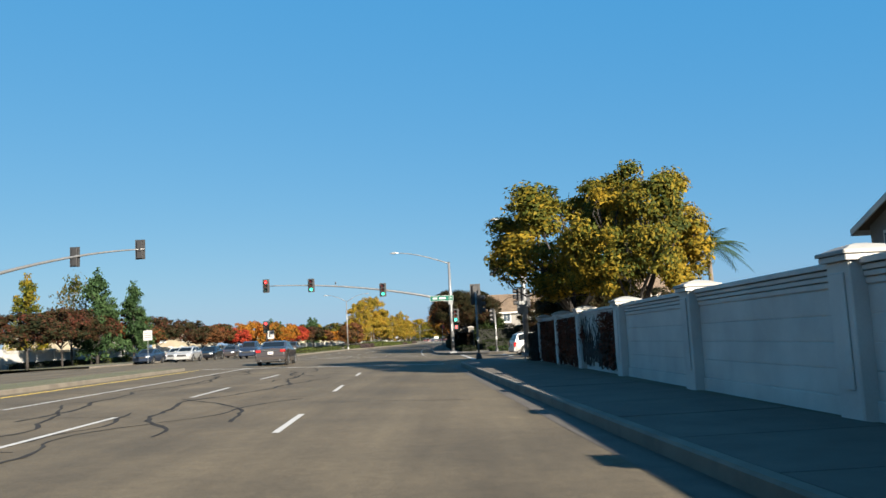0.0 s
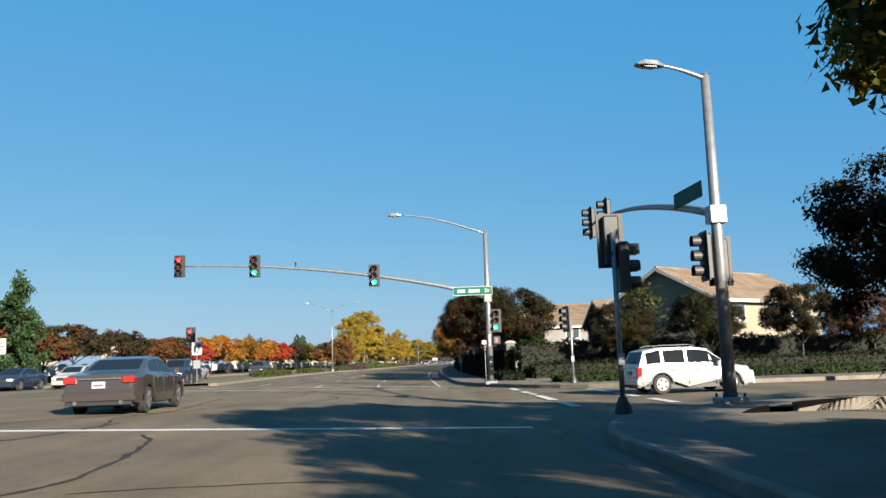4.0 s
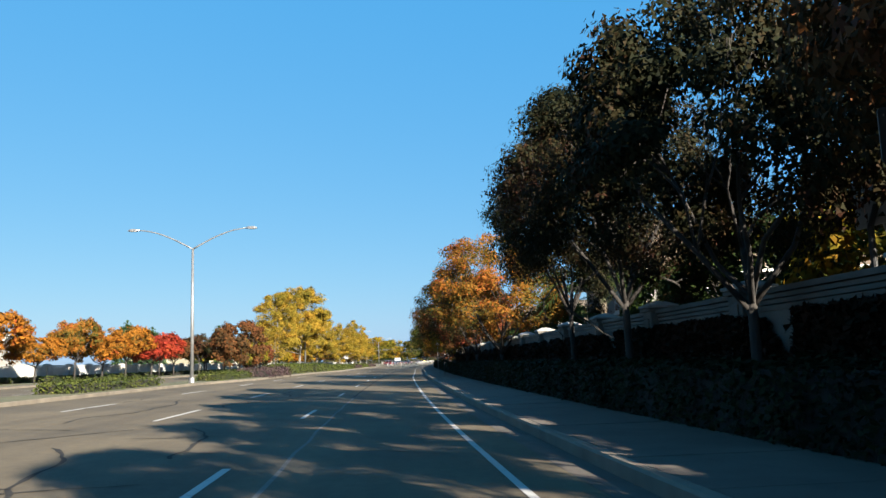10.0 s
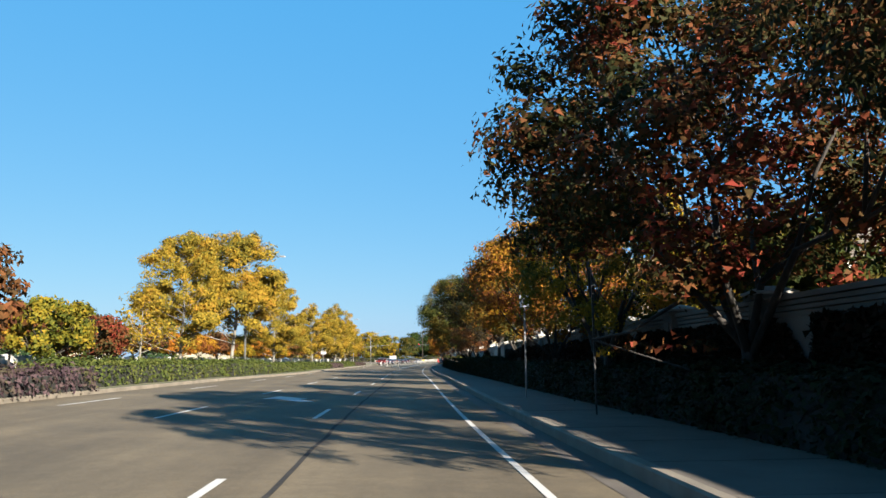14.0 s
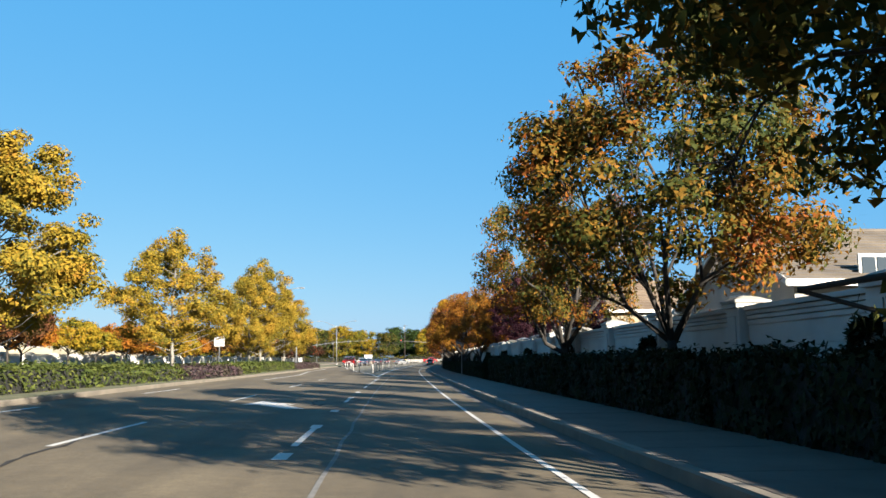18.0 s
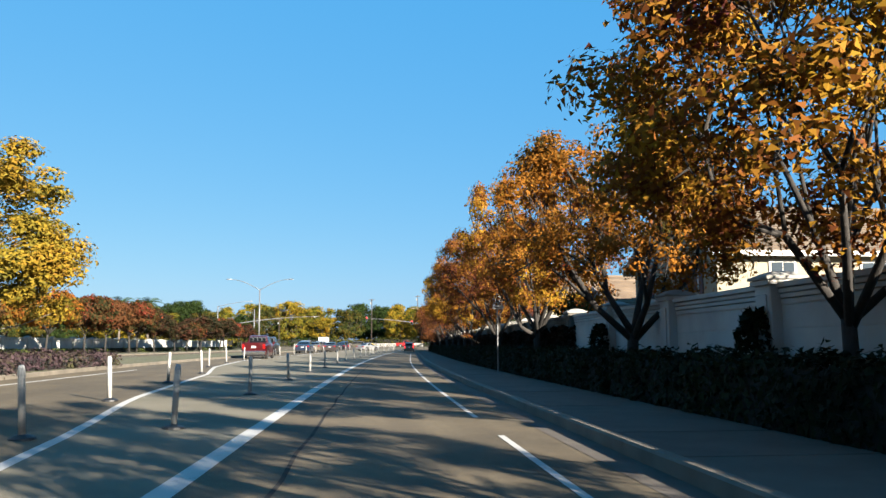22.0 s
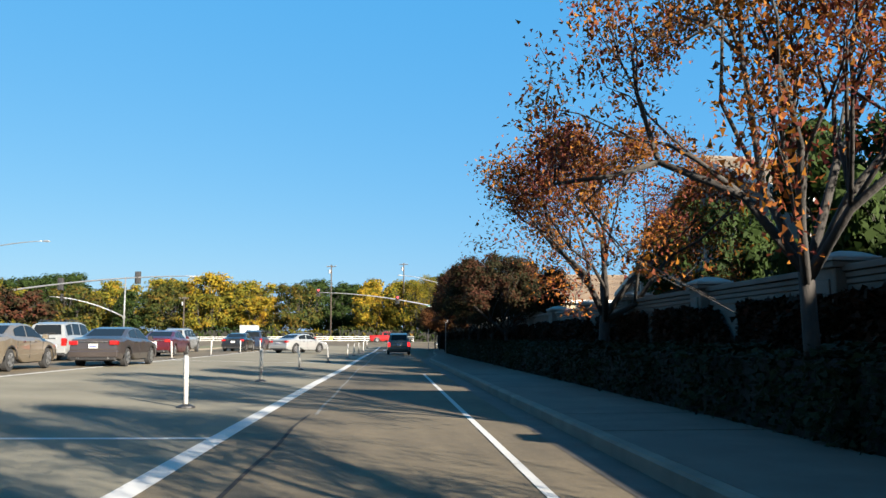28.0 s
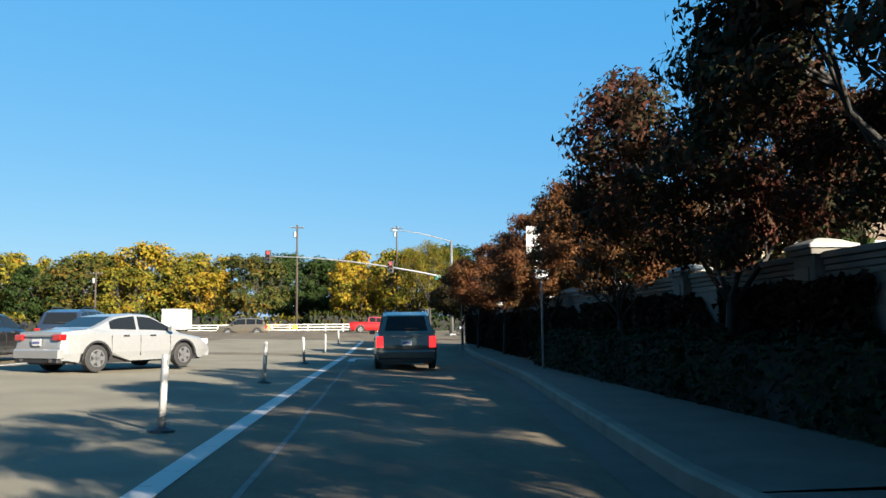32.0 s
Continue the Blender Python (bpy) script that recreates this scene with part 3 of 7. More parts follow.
strip("closed_lane", 292, 494, lambda y: gore(y) + .06, lambda y: broad_line(y) - .10, .004, DUSTY, "dusty tan asphalt of the closed lane between the lines", step=2.0)
mark_line(gore, 284.5, 470, 0.16, label="white line curving round the closed lane")
mark_line(lambda y: -9.9 if y < 285 else float(np.interp(y, [285, 303, 330], [-9.9, -11.4, -12.3])), 268, 330, 0.14)
for y in (324.5, 362, 398.5, 430.5):
    mark([(-3.6, y), (-3.6, y + .16), (gore(y) + .1, y - 0.6 + .16), (gore(y) + .1, y - 0.6)], label="white bar across the closed lane")
for u, first, last, dash, gap in ((-3.45, 2.2, 45, 3.1, 6.9), (-3.4, 74.2, 282, 3.6, 9.4), (-6.95, 1.0, 45, 4.5, 5.5), (-6.75, 73.8, 278, 4.6, 8.4), (-10.5, 78, 262, 4.6, 8.4), (-20, 80, 400, 3.0, 8.0), (-24.5, 80, 480, 3.0, 8.0), (-20, -70, 42, 3, 8), (-24.5, -70, 42, 3, 8)):
    y = first
    while y + dash < last:
        mark_line(u if u > -15 or y < 160 else u - 3.2, y, y + dash, 0.11)
        y += dash + gap
for y in np.arange(262, 283, 2.7):
    mark_line(-3.4, y, y + 0.9, 0.22, label="short white dash before the lane splits")
for y in (206.5, 210.5, 214.5, 223, 228.5, 233.5, 238.5, 246, 251):
    mark_line(-3.4, y, y + 0.8, 0.2, label="short white dash")
mark_line(-10.3, 18, 46, 0.11)
mark_line(-12.6, -60, 44, 0.12, YELLOW_PAINT, "yellow line along the median")
# crossings and stop lines at the first junction
mark([(-12.8, 69.7), (-12.8, 70.0), (0.2, 70.0), (0.2, 69.7)], label="white crossing line worn by traffic")
mark([(-12.8, 73.4), (-12.8, 73.7), (2.2, 73.7), (2.2, 73.4)], label="white crossing line worn by traffic")
mark([(-12.8, 45.5), (-12.8, 45.9), (0.6, 45.9), (0.6, 45.5)], label="white stop line")
for k, (x, ya, yb) in enumerate(((3.15, 65.2, 67.8), (3.18, 62.0, 63.6), (3.2, 60.4, 61.4), (3.2, 55.9, 59.5), (3.2, 52.0, 54.6), (5.95, 63.3, 64.0), (6.05, 60.6, 62.6), (6.05, 56.5, 59.4), (6.05, 52.4, 55.0))):
    q = Shape().add([(x - .16, ya, -.038), (x + .16, ya, -.038), (x + .16, yb, -.038), (x - .16, yb, -.038)], [(0, 1, 2, 3)])
    structure("side_marking_%d" % (k + 1), q, WHITE_PAINT, "worn white crossing line over the side street")


def arrow(u, y, flip=1, kind="ahead"):
    if kind == "ahead":
        pts = [(-.09, 0), (-.09, 2.3), (-.45, 2.2), (0, 3.9), (.45, 2.2), (.09, 2.3), (.09, 0)]
        mark([(u + a, y + b) for a, b in reversed(pts)], label="white lane arrow pointing ahead")
    else:
        pts = [(0, 0), (0, 1.7), (.06, 2.6), (.28, 3.3), (.62, 3.75), (1.0, 3.95), (1.0, 4.5), (1.9, 3.6), (1.0, 2.7), (1.0, 3.35), (.72, 3.2), (.48, 2.9), (.32, 2.4), (.28, 1.7), (.28, 0)]
        quads = [(0, 1, 13, 14), (1, 2, 12, 13), (2, 3, 11, 12), (3, 4, 10, 11), (4, 5, 9, 10), (5, 6, 7, 8, 9)]
        marks_no[0] += 1
        s = Shape().add([at(u + a * flip, y + b, .008) for a, b in pts], [q[::-1] if flip > 0 else q for q in quads])
        structure("road_marking_%d" % marks_no[0], s, WHITE_PAINT, "white painted turn arrow")


def merge_arrow(u, y):
    pts = [(.9, 0), (.1, 1.9), (.45, 2.0), (-.75, 3.6), (-1.0, 1.5), (-.6, 1.65), (.4, 0)]
    mark([(u + a, y + b) for a, b in pts], label="white lane arrow slanting to the left")


merge_arrow(-5.1, 172.5)
merge_arrow(-5.1, 239.5)
arrow(-2.75, 286.4, 1, "right")
arrow(-2.4, 463, 1, "right")
arrow(-1.8, 476, 1, "right")
mark([(-18, 494.3), (-18, 494.8), (.6, 494.8), (.6, 494.3)], label="white stop line")

# tar seams and sealed cracks
mark_line(lambda y: -2.75 + 0.03 * math.sin(y * 1.3), 125, 215, 0.07, TAR, "black tar seam along the lane", 0.005)
# Tar seam again; the sky sheen on it is put into a paler colour.
for seam in ((86, 125), (215, 283)):
    mark_line(lambda y: -2.72 + 0.03 * math.sin(y * 1.3), *seam, 0.06, PALE_SEAM, "pale worn seam along the lane", 0.005)
mark_line(lambda y: -2.75 + 0.03 * math.sin(y * 1.3), 283, 402, 0.05, TAR, "black tar seam along the lane", 0.005)
# worn trace of an older line
mark_line(lambda y: -2.62 + 0.02 * math.sin(y * 1.1) + .006 * (y - 402) * (y > 425), 402, 470, 0.06, PALE_SEAM, "pale worn seam along the lane", 0.005)
crack_rng = random.Random(5)


def crack(u, y, length, turn=0.0, w=0.035):
    """A wandering sealed crack."""
    marks_no[0] += 1
    s = Shape()
    a = turn
    pu, py = u, y
    n = max(4, int(length / 0.35))
    left, right = [], []
    for i in range(n + 1):
        a += crack_rng.uniform(-.35, .35)
        a = turn + (a - turn) * .8
        d = (math.sin(a), math.cos(a))
        ww = w * crack_rng.uniform(.5, 1.4)
        left.append(at(pu - d[1] * ww, py + d[0] * ww, .006))
        right.append(at(pu + d[1] * ww, py - d[0] * ww, .006))
        pu, py = pu + d[0] * length / n, py + d[1] * length / n
    s.loft([[l, r] for l, r in zip(left, right)], caps=False, closed=False)
    s.f = [f[::-1] for f in s.f]
    structure("sealed_crack_%d" % marks_no[0], s, TAR, "black sealed crack in the asphalt")


for k in range(46):
    y = crack_rng.uniform(2, 150) if k < 34 else crack_rng.uniform(150, 300)
    u = crack_rng.choice((-5.0, -6.2, -8.2, -9.3, -11.2, -4.3)) + crack_rng.uniform(-.5, .5)
    if crack_rng.random() < 0.62:
        crack(u, y, crack_rng.uniform(5, 14), crack_rng.uniform(-.12, .12))
    else:
        crack(u, y, crack_rng.uniform(.8, 2.6), 1.5 + crack_rng.uniform(-.2, .2), 0.025)
for y, ln in ((12, 20), (26, 14), (33, 12)):
    crack(-5.2, y, ln, -.03, 0.05)
    crack(-8.6, y + 3, ln, -.04, 0.05)

for _ in range(46):
    crack(crack_rng.uniform(-12.5, -.6), crack_rng.uniform(1, 165), crack_rng.uniform(1.5, 5.0), crack_rng.choice((0.1, 1.3, 1.57, 1.8, -1.4)) + crack_rng.uniform(-.3, .3), crack_rng.uniform(.012, .028))

# ---------------------------------------------------------------- perimeter wall


def wall_bay_mesh(length, mat=None):
    """One bay: plinth, four recessed-joint courses, and a moulded top rail; front face at x = 0, growing to +x."""
    s = Shape()
    s.box(-0.03, 0.22, 0, length, -0.1, 0.22, 0.01)
    z = 0.235
    for k in range(4):
        s.box(0.0, 0.19, 0, length, z, z + 0.32, 0.008)
        z += 0.335
    s.box(0.012, 0.18, 0, length, 0.2, z, 0)
    for dz, out, hh in ((0.0, 0.02, 0.07), (0.085, 0.035, 0.06), (0.16, 0.05, 0.06), (0.235, 0.09, 0.075)):
        s.box(-out, 0.19 + out, 0, length, z + dz, z + dz + hh, 0.01)
    return s.mesh("wall_panel", mat or STUCCO)


def pillar_mesh(mat=None):
    s = Shape()
    s.box(-0.28, 0.28, -0.28, 0.28, -0.1, 1.86, 0.02)
    s.box(-0.31, -0.281, -0.17, 0.17, 0.35, 1.72, 0.01)
    s.box(-0.34, 0.34, -0.34, 0.34, 1.86, 1.93, 0.012)
    return s.mesh("pillar", mat or STUCCO)


def pillar_cap_mesh():
    s = Shape()
    s.box(-0.37, 0.37, -0.37, 0.37, 1.935, 1.985, 0.015)
    ring = lambda r, z: [(-r, -r, z), (r, -r, z), (r, r, z), (-r, r, z)]
    s.loft([ring(.33, 1.986), ring(.20, 2.04), ring(.07, 2.07)])
    return s.mesh("pillar_cap", STUCCO_CAP)


PILLAR, PILLAR_CAP = pillar_mesh(), pillar_cap_mesh()
PILLAR_SHADED = pillar_mesh(STUCCO_SHADED)
BAYS = {}


def wall_run(name, points, label, tall=1.0, shaded=False, ends=True):
    """A wall through points: a pillar at each, a bay between."""
    grow = Matrix.Diagonal((1, 1, tall, 1))
    root = tagged(new(name), label, "wall", kind="structure")
    for i, p in enumerate(points):
        a = points[min(i + 1, len(points) - 1)] - points[max(i - 1, 0)]
        turn = Matrix.Rotation(-math.atan2(a.x, a.y), 4, "Z")
        for nm, me in (("pillar", PILLAR_SHADED if shaded else PILLAR), ("pillar_cap", PILLAR_CAP)) if ends or 0 < i < len(points) - 1 else ():
            ob = new(nm, me)
            ob.parent = root
            ob.matrix_world = Matrix.Translation(p) @ turn @ grow
        if i + 1 < len(points):
            d = points[i + 1] - p
            ln = round(d.length - 0.5, 2)
            if (ln, shaded) not in BAYS:
                BAYS[ln, shaded] = wall_bay_mesh(ln, STUCCO_SHADED if shaded else STUCCO)
            ob = new("wall_panel", BAYS[ln, shaded])
            ob.parent = root
            t = Matrix.Rotation(-math.atan2(d.x, d.y), 4, "Z")
            ob.matrix_world = Matrix.Translation(p + d.normalized() * 0.25) @ t @ Matrix.Translation((-0.08, 0, 0)) @ grow
    return root


WALL_U = 5.0
wall_run("wall_south", [Vector((5.42 + 0.012 * (y - 20), y, 0.12)) for y in (-20, -14.1, -8.2, -2.1, 4.0, 9.9, 16.0, 22.0, 27.9, 32.8, 38.0)], "long pale painted boundary wall with pillars and caps")
wall_run("wall_south_return", [Vector((5.64 + 4.85 * k, 38.0 + 1.2, 0.12)) for k in range(1, 6)], "pale painted boundary wall turning along the side street")
north_pts = []
y = 83.0
while y < 487:
    north_pts.append(side(WALL_U, y))
    y += 4.85
i0, i1 = (min(i for i, p in enumerate(north_pts) if p.y > lim) for lim in (197, 316))
wall_run("wall_north_1", north_pts[:i0 + 1], "long dull beige boundary wall with pillars and caps, darkened for shade", 1.16, True)
wall_run("wall_north_2", north_pts[i0:i1 + 1], "long pale painted boundary wall with pillars and caps", 1.16, False, False)
wall_run("wall_north_3", north_pts[i1:], "long dull beige boundary wall with pillars and caps, darkened for shade", 1.16, True)
wall_run("wall_north_return", [north_pts[0] + Vector((4.85 * k, 0.6 * k, 0)) for k in range(0, 9)][1:], "dull beige boundary wall along the side street, darkened for shade", 1.1, True)
for k, (a, b) in enumerate(((-80, 40), (76, 490))):
    pts = []
    q = a
    while q < b:
        pts.append(Vector((cx(q) - 42, q, 0.45 + rise(q))))
        q += 6.0
    wall_run("wall_left_%d" % (k + 1), pts, "low white boundary wall on the far side")

# ---------------------------------------------------------------- leaves, hedges and trees


def leaf_mesh(name, centres, size, rng, mat, droop=0.3, long=1.5, facing=None):
    """Many small pointed leaves at the given centres; facing: the way that each one's blade looks, more or less."""
    n = len(centres)
    unit = lambda w: w / np.linalg.norm(w, axis=1)[:, None]
    d = rng.normal(size=(n, 3))
    d[:, 2] -= droop
    if facing is None:
        d = unit(d)
        e = np.cross(d, [0.0, 0.0, 1.0]) + rng.normal(size=(n, 3)) * .45
        e = unit(e - d * (e * d).sum(1)[:, None])
    else:
        f = unit(facing + rng.normal(size=(n, 3)) * .5)
        d = unit(d - f * (d * f).sum(1)[:, None])
        e = np.cross(f, d)
    s = size * rng.uniform(0.6, 1.35, size=(n, 1))
    v = np.stack([centres - d * s * long / 2, centres + d * s * long * .5 + e * s * .5, centres + d * s * long * .3 - e * s * .5], 1).reshape(-1, 3)
    me = bpy.data.meshes.new(name)
    me.vertices.add(3 * n)
    me.vertices.foreach_set("co", v.astype(np.float32).ravel())
    me.loops.add(3 * n)
    me.loops.foreach_set("vertex_index", np.arange(3 * n, dtype=np.int32))
    me.polygons.add(n)
    me.polygons.foreach_set("loop_start", np.arange(0, 3 * n, 3, dtype=np.int32))
    me.materials.append(mat)
    me.update(calc_edges=True)
    return me


def limb_shape(segs, sides=(8, 6, 5, 4, 3)):
    s = Shape()
    for pts, radii, level in segs:
        s.tube(pts, radii, sides[min(level, 4)])
    return s


def branching(rng, h, fork, spread, n_limbs, levels, thick, lean=0.0):
    """Trunk and limbs of a broad tree; gives the trunk, the limbs and points for leaves."""
    bend = rng.uniform(-.12, .12, 2)
    top = np.array([lean + bend[0], bend[1], fork])
    trunk = ([(0, 0, -0.1), tuple(top * [.4, .4, .5]), tuple(top)], [thick * 1.25, thick, thick * .9], 0)
    limbs, tips = [], []

    def grow(p, d, length, r, level):
        mid = p + d * length * .5 + rng.normal(size=3) * length * .06
        end = p + d * length + rng.normal(size=3) * length * .08
        limbs.append(([tuple(p), tuple(mid), tuple(end)], [r, r * .8, r * .55], level))
        if level >= 2:
            tips.extend([mid, end])
        if level >= levels:
            return
        for _ in range(int(rng.integers(2, 4)) + (1 if level == 1 else 0)):
            nd = d + rng.normal(size=3) * .52
            nd[2] += .18
            nd /= np.linalg.norm(nd)
            grow(end if rng.random() < .7 else mid, nd, length * rng.uniform(.55, .8), r * .55, level + 1)

    for k in range(n_limbs):
        a = 2 * math.pi * (k + rng.uniform(-.25, .25)) / n_limbs
        up = rng.uniform(.7, 1.5)
        d = np.array([math.cos(a) * spread, math.sin(a) * spread, up])
        d /= np.linalg.norm(d)
        grow(top + np.array([0, 0, -rng.uniform(0, .25)]), d, (h - fork) * rng.uniform(.36, .46), thick * .62, 1)
    return trunk, limbs, np.array(tips)


def leader(rng, h, fork, width, thick, rows=16):
    """A tree with one stem to the top and rising side branches."""
    wob = lambda z: np.array([.12 * math.sin(z * .7 + 1), .12 * math.cos(z * .6), z])
    zs = np.linspace(-.1, h * .95, 9)
    trunk = ([tuple(wob(z)) for z in zs], [thick * (1.1 - .98 * (z / h)) for z in np.maximum(zs, 0)], 0)
    limbs, tips = [], []
    for i in range(rows):
        z = fork + (h * .92 - fork) * (i / rows) ** 1.1
        reach = width / 2 * (1 - ((z - fork) / (h * 1.02 - fork)) ** 1.6) * rng.uniform(.75, 1.1)
        for _ in range(3):
            a = rng.uniform(0, 2 * math.pi)
            p = wob(z)
            end = p + np.array([math.cos(a) * reach, math.sin(a) * reach, reach * rng.uniform(.35, .8)])
            mid = (p + end) / 2 + np.array([0, 0, -.06 * reach])
            limbs.append(([tuple(p), tuple(mid), tuple(end)], [thick * .28, thick * .18, thick * .06], 2))
            for t in (.35, .55, .75, .9, 1.0):
                tips.append(p * (1 - t) + end * t + rng.normal(size=3) * .18)
    tips.extend([wob(z) for z in np.linspace(h * .7, h, 8)])
    return trunk, limbs, np.array(tips)


PROTO = {}


def prototype(key, seed, style, leaves, size, h, width, fork, puff, levels=4, n_limbs=5, thick=.15, bark=None, fill=0.0, clump=None):
    rng = np.random.default_rng(seed)
    if style == "broad":
        trunk, limbs, tips = branching(rng, h, fork, width / h * 1.15, n_limbs, levels, thick)
    else:
        trunk, limbs, tips = leader(rng, h, fork, width, thick)
    zmax = (np.percentile(tips[:, 2], 93) if style == "broad" else tips[:, 2].max()) + puff * .6
    k = (h - fork) / (zmax - fork)
    rmax = np.percentile(np.hypot(tips[:, 0], tips[:, 1]), 90) + puff * .6
    centre, half = np.array([0, 0, fork + (h - fork) * .42]), np.array([width / 2 - .3, width / 2 - .3, (h - fork) * .58 - .3])
    kw = width / 2 / rmax

    def fit_pt(p):
        p = np.array(p, float)
        w = min(1.0, max(0.0, (p[2] - fork * .7) / (fork * .6 + .01)))
        p = np.array([p[0] * (1 + (kw - 1) * w), p[1] * (1 + (kw - 1) * w), p[2] if p[2] < fork else fork + (p[2] - fork) * k])
        reach = width / 2 * min(1.0, max(.06, (p[2] - fork * .5) / fork))
        r = math.hypot(p[0], p[1])
        if style == "broad" and r > reach:
            p[:2] *= reach / r
        far = np.linalg.norm((p - centre) / half)
        if style == "broad" and p[2] > fork * 1.2 and far > 1:
            p = centre + (p - centre) / far * (1 + .06 * math.sin(7 * p[0] + 5 * p[1]))
        return p

    limbs = [([tuple(fit_pt(q)) for q in pts], r, lv) for pts, r, lv in limbs]
    if style != "broad":
        trunk = ([tuple(fit_pt(q)) for q in trunk[0]], trunk[1], 0)
    tips = np.array([fit_pt(q) for q in tips])
    facing = None
    zc = fork + (h - fork) * .42
    if clump:
        # leaves sit on the outer side of rounded clumps, some on the branch ends and some closing the crown
        n_c, r_c = clump
        m = int(n_c * fill)
        d = rng.normal(size=(m, 3))
        d[:, 2] = d[:, 2] * .8 + .15
        d /= np.linalg.norm(d, axis=1)[:, None]
        q = rng.uniform(.66, .95, m)
        semi = np.where(d[:, 2] > 0, h - zc, (zc - fork) * .75)
        shell = np.stack([d[:, 0] * q * width / 2, d[:, 1] * q * width / 2, zc + d[:, 2] * q * semi], 1)
        reach = np.hypot(tips[:, 0], tips[:, 1]) / (width / 2) + np.maximum(0, tips[:, 2] - zc) / (h - zc)
        ends = tips[np.argsort(-reach)[:(n_c - m) // 5]]
        mid = np.concatenate([ends, tips[rng.integers(0, len(tips), n_c - m - len(ends))], shell])
        rad = r_c * rng.uniform(.6, 1.25, n_c)
        which = rng.choice(n_c, leaves, p=rad ** 2 / (rad ** 2).sum())
        v = rng.normal(size=(leaves, 3))
        v[:, 2] += .35
        v /= np.linalg.norm(v, axis=1)[:, None]
        pos = mid[which] + v * (rad[which] * rng.uniform(.45, 1.08, leaves))[:, None] * np.array([1, 1, .72])
        pos += rng.normal(size=pos.shape) * .05
        out = pos - np.array([0, 0, zc - .2 * h])
        facing = v + .5 * out / (np.linalg.norm(out, axis=1)[:, None] + .01)
    else:
        pick = tips[rng.integers(0, len(tips), leaves)]
        if fill:
            n_c = 300
            d = rng.normal(size=(n_c, 3))
            d /= np.linalg.norm(d, axis=1)[:, None]
            q = rng.uniform(.5, .92, n_c)
            semi = np.where(d[:, 2] > 0, h - zc, (zc - fork) * .62)
            lump = np.stack([d[:, 0] * q * width / 2, d[:, 1] * q * width / 2, zc + d[:, 2] * q * semi], 1)
            m = int(leaves * fill)
            pick[:m] = lump[rng.integers(0, n_c, m)]
        pos = pick + np.clip(rng.normal(size=(leaves, 3)), -1.6, 1.6) * puff * np.array([1, 1, .75])
    keep = pos[:, 2] > fork * .98
    pos = pos[keep]
    facing = facing[keep] if clump else None
    bk = bark or BARK
    PROTO[key] = dict(h=h, w=width,
                      trunk=limb_shape([trunk], (9,)).mesh("trunk", bk, True),
                      limbs=limb_shape(limbs).mesh("bough_frame", bk, True),
                      crown=leaf_mesh("crown", pos, size, rng, LEAF["green"], facing=facing))


prototype("pistache_a", 1, "broad", 40000, 0.092, 9, 8.2, 1.8, 0.29, thick=.12, fill=.62, clump=(220, .62))
prototype("pistache_b", 2, "broad", 40000, 0.092, 9, 8.2, 1.8, 0.29, thick=.12, n_limbs=6, fill=.62, clump=(220, .62))
prototype("pistache_c", 24, "broad", 52000, 0.092, 9, 8.4, 1.45, 0.29, thick=.12, n_limbs=6, fill=.66, clump=(280, .64))
prototype("pistache_d", 27, "broad", 60000, 0.074, 9, 8.4, 2.9, 0.29, thick=.12, n_limbs=6, fill=.66, clump=(300, .60))
prototype("maple_a", 21, "broad", 34000, 0.125, 9, 7.2, 2.2, 0.3, n_limbs=6, thick=.17, fill=.6, clump=(150, .66))
prototype("half_a", 22, "broad", 36000, 0.082, 8.5, 8.4, 1.8, 0.24, n_limbs=5, thick=.18, fill=.5, clump=(330, .46))
prototype("half_b", 23, "broad", 36000, 0.082, 8.5, 8.4, 1.8, 0.24, n_limbs=6, thick=.17, fill=.5, clump=(330, .46))
prototype("thin_a", 3, "broad", 30000, 0.070, 8.5, 8.6, 2.3, 0.27, n_limbs=5, thick=.17, levels=5, fill=0.12)
prototype("thin_b", 4, "broad", 30000, 0.070, 8.5, 8.6, 2.2, 0.27, n_limbs=6, thick=.16, levels=5, fill=0.12)
prototype("bare_a", 5, "broad", 26000, 0.064, 8.5, 9, 2.1, 0.24, levels=5, n_limbs=6, thick=.13)
prototype("crape_a", 6, "broad", 46000, 0.084, 7, 7.2, 2.05, 0.25, n_limbs=6, thick=.10, fill=0.65, clump=(210, .52))
prototype("crape_b", 7, "broad", 46000, 0.084, 7, 7.2, 2.05, 0.25, n_limbs=5, thick=.10, fill=0.65, clump=(210, .52))
prototype("plane_a", 8, "leader", 40000, 0.128, 12, 8.2, 1.5, 0.3, thick=.13, bark=BARK_PALE, fill=.5, clump=(230, .70))
prototype("plane_b", 9, "leader", 40000, 0.128, 12, 7.8, 1.6, 0.3, thick=.13, bark=BARK_PALE, fill=.5, clump=(230, .70))
prototype("plane_c", 25, "leader", 42000, 0.125, 12, 7.8, 2.3, 0.3, thick=.14, bark=BARK_PALE, fill=.5, clump=(230, .70))
prototype("plum_a", 10, "broad", 34000, 0.075, 7.5, 5.4, 1.5, 0.24, n_limbs=7, thick=.11, fill=0.5, clump=(330, .34))
prototype("small_a", 11, "broad", 7500, 0.165, 5, 5.2, .95, 0.3, levels=3, n_limbs=5, thick=.08, fill=0.6, clump=(110, .50))
prototype("small_b", 12, "broad", 7500, 0.165, 5, 5.2, .95, 0.3, levels=3, n_limbs=6, thick=.08, fill=0.6, clump=(110, .50))
prototype("ornamental_a", 28, "broad", 8000, 0.15, 5, 5.2, 1.75, 0.3, levels=3, n_limbs=5, thick=.08, fill=0.6, clump=(120, .46))
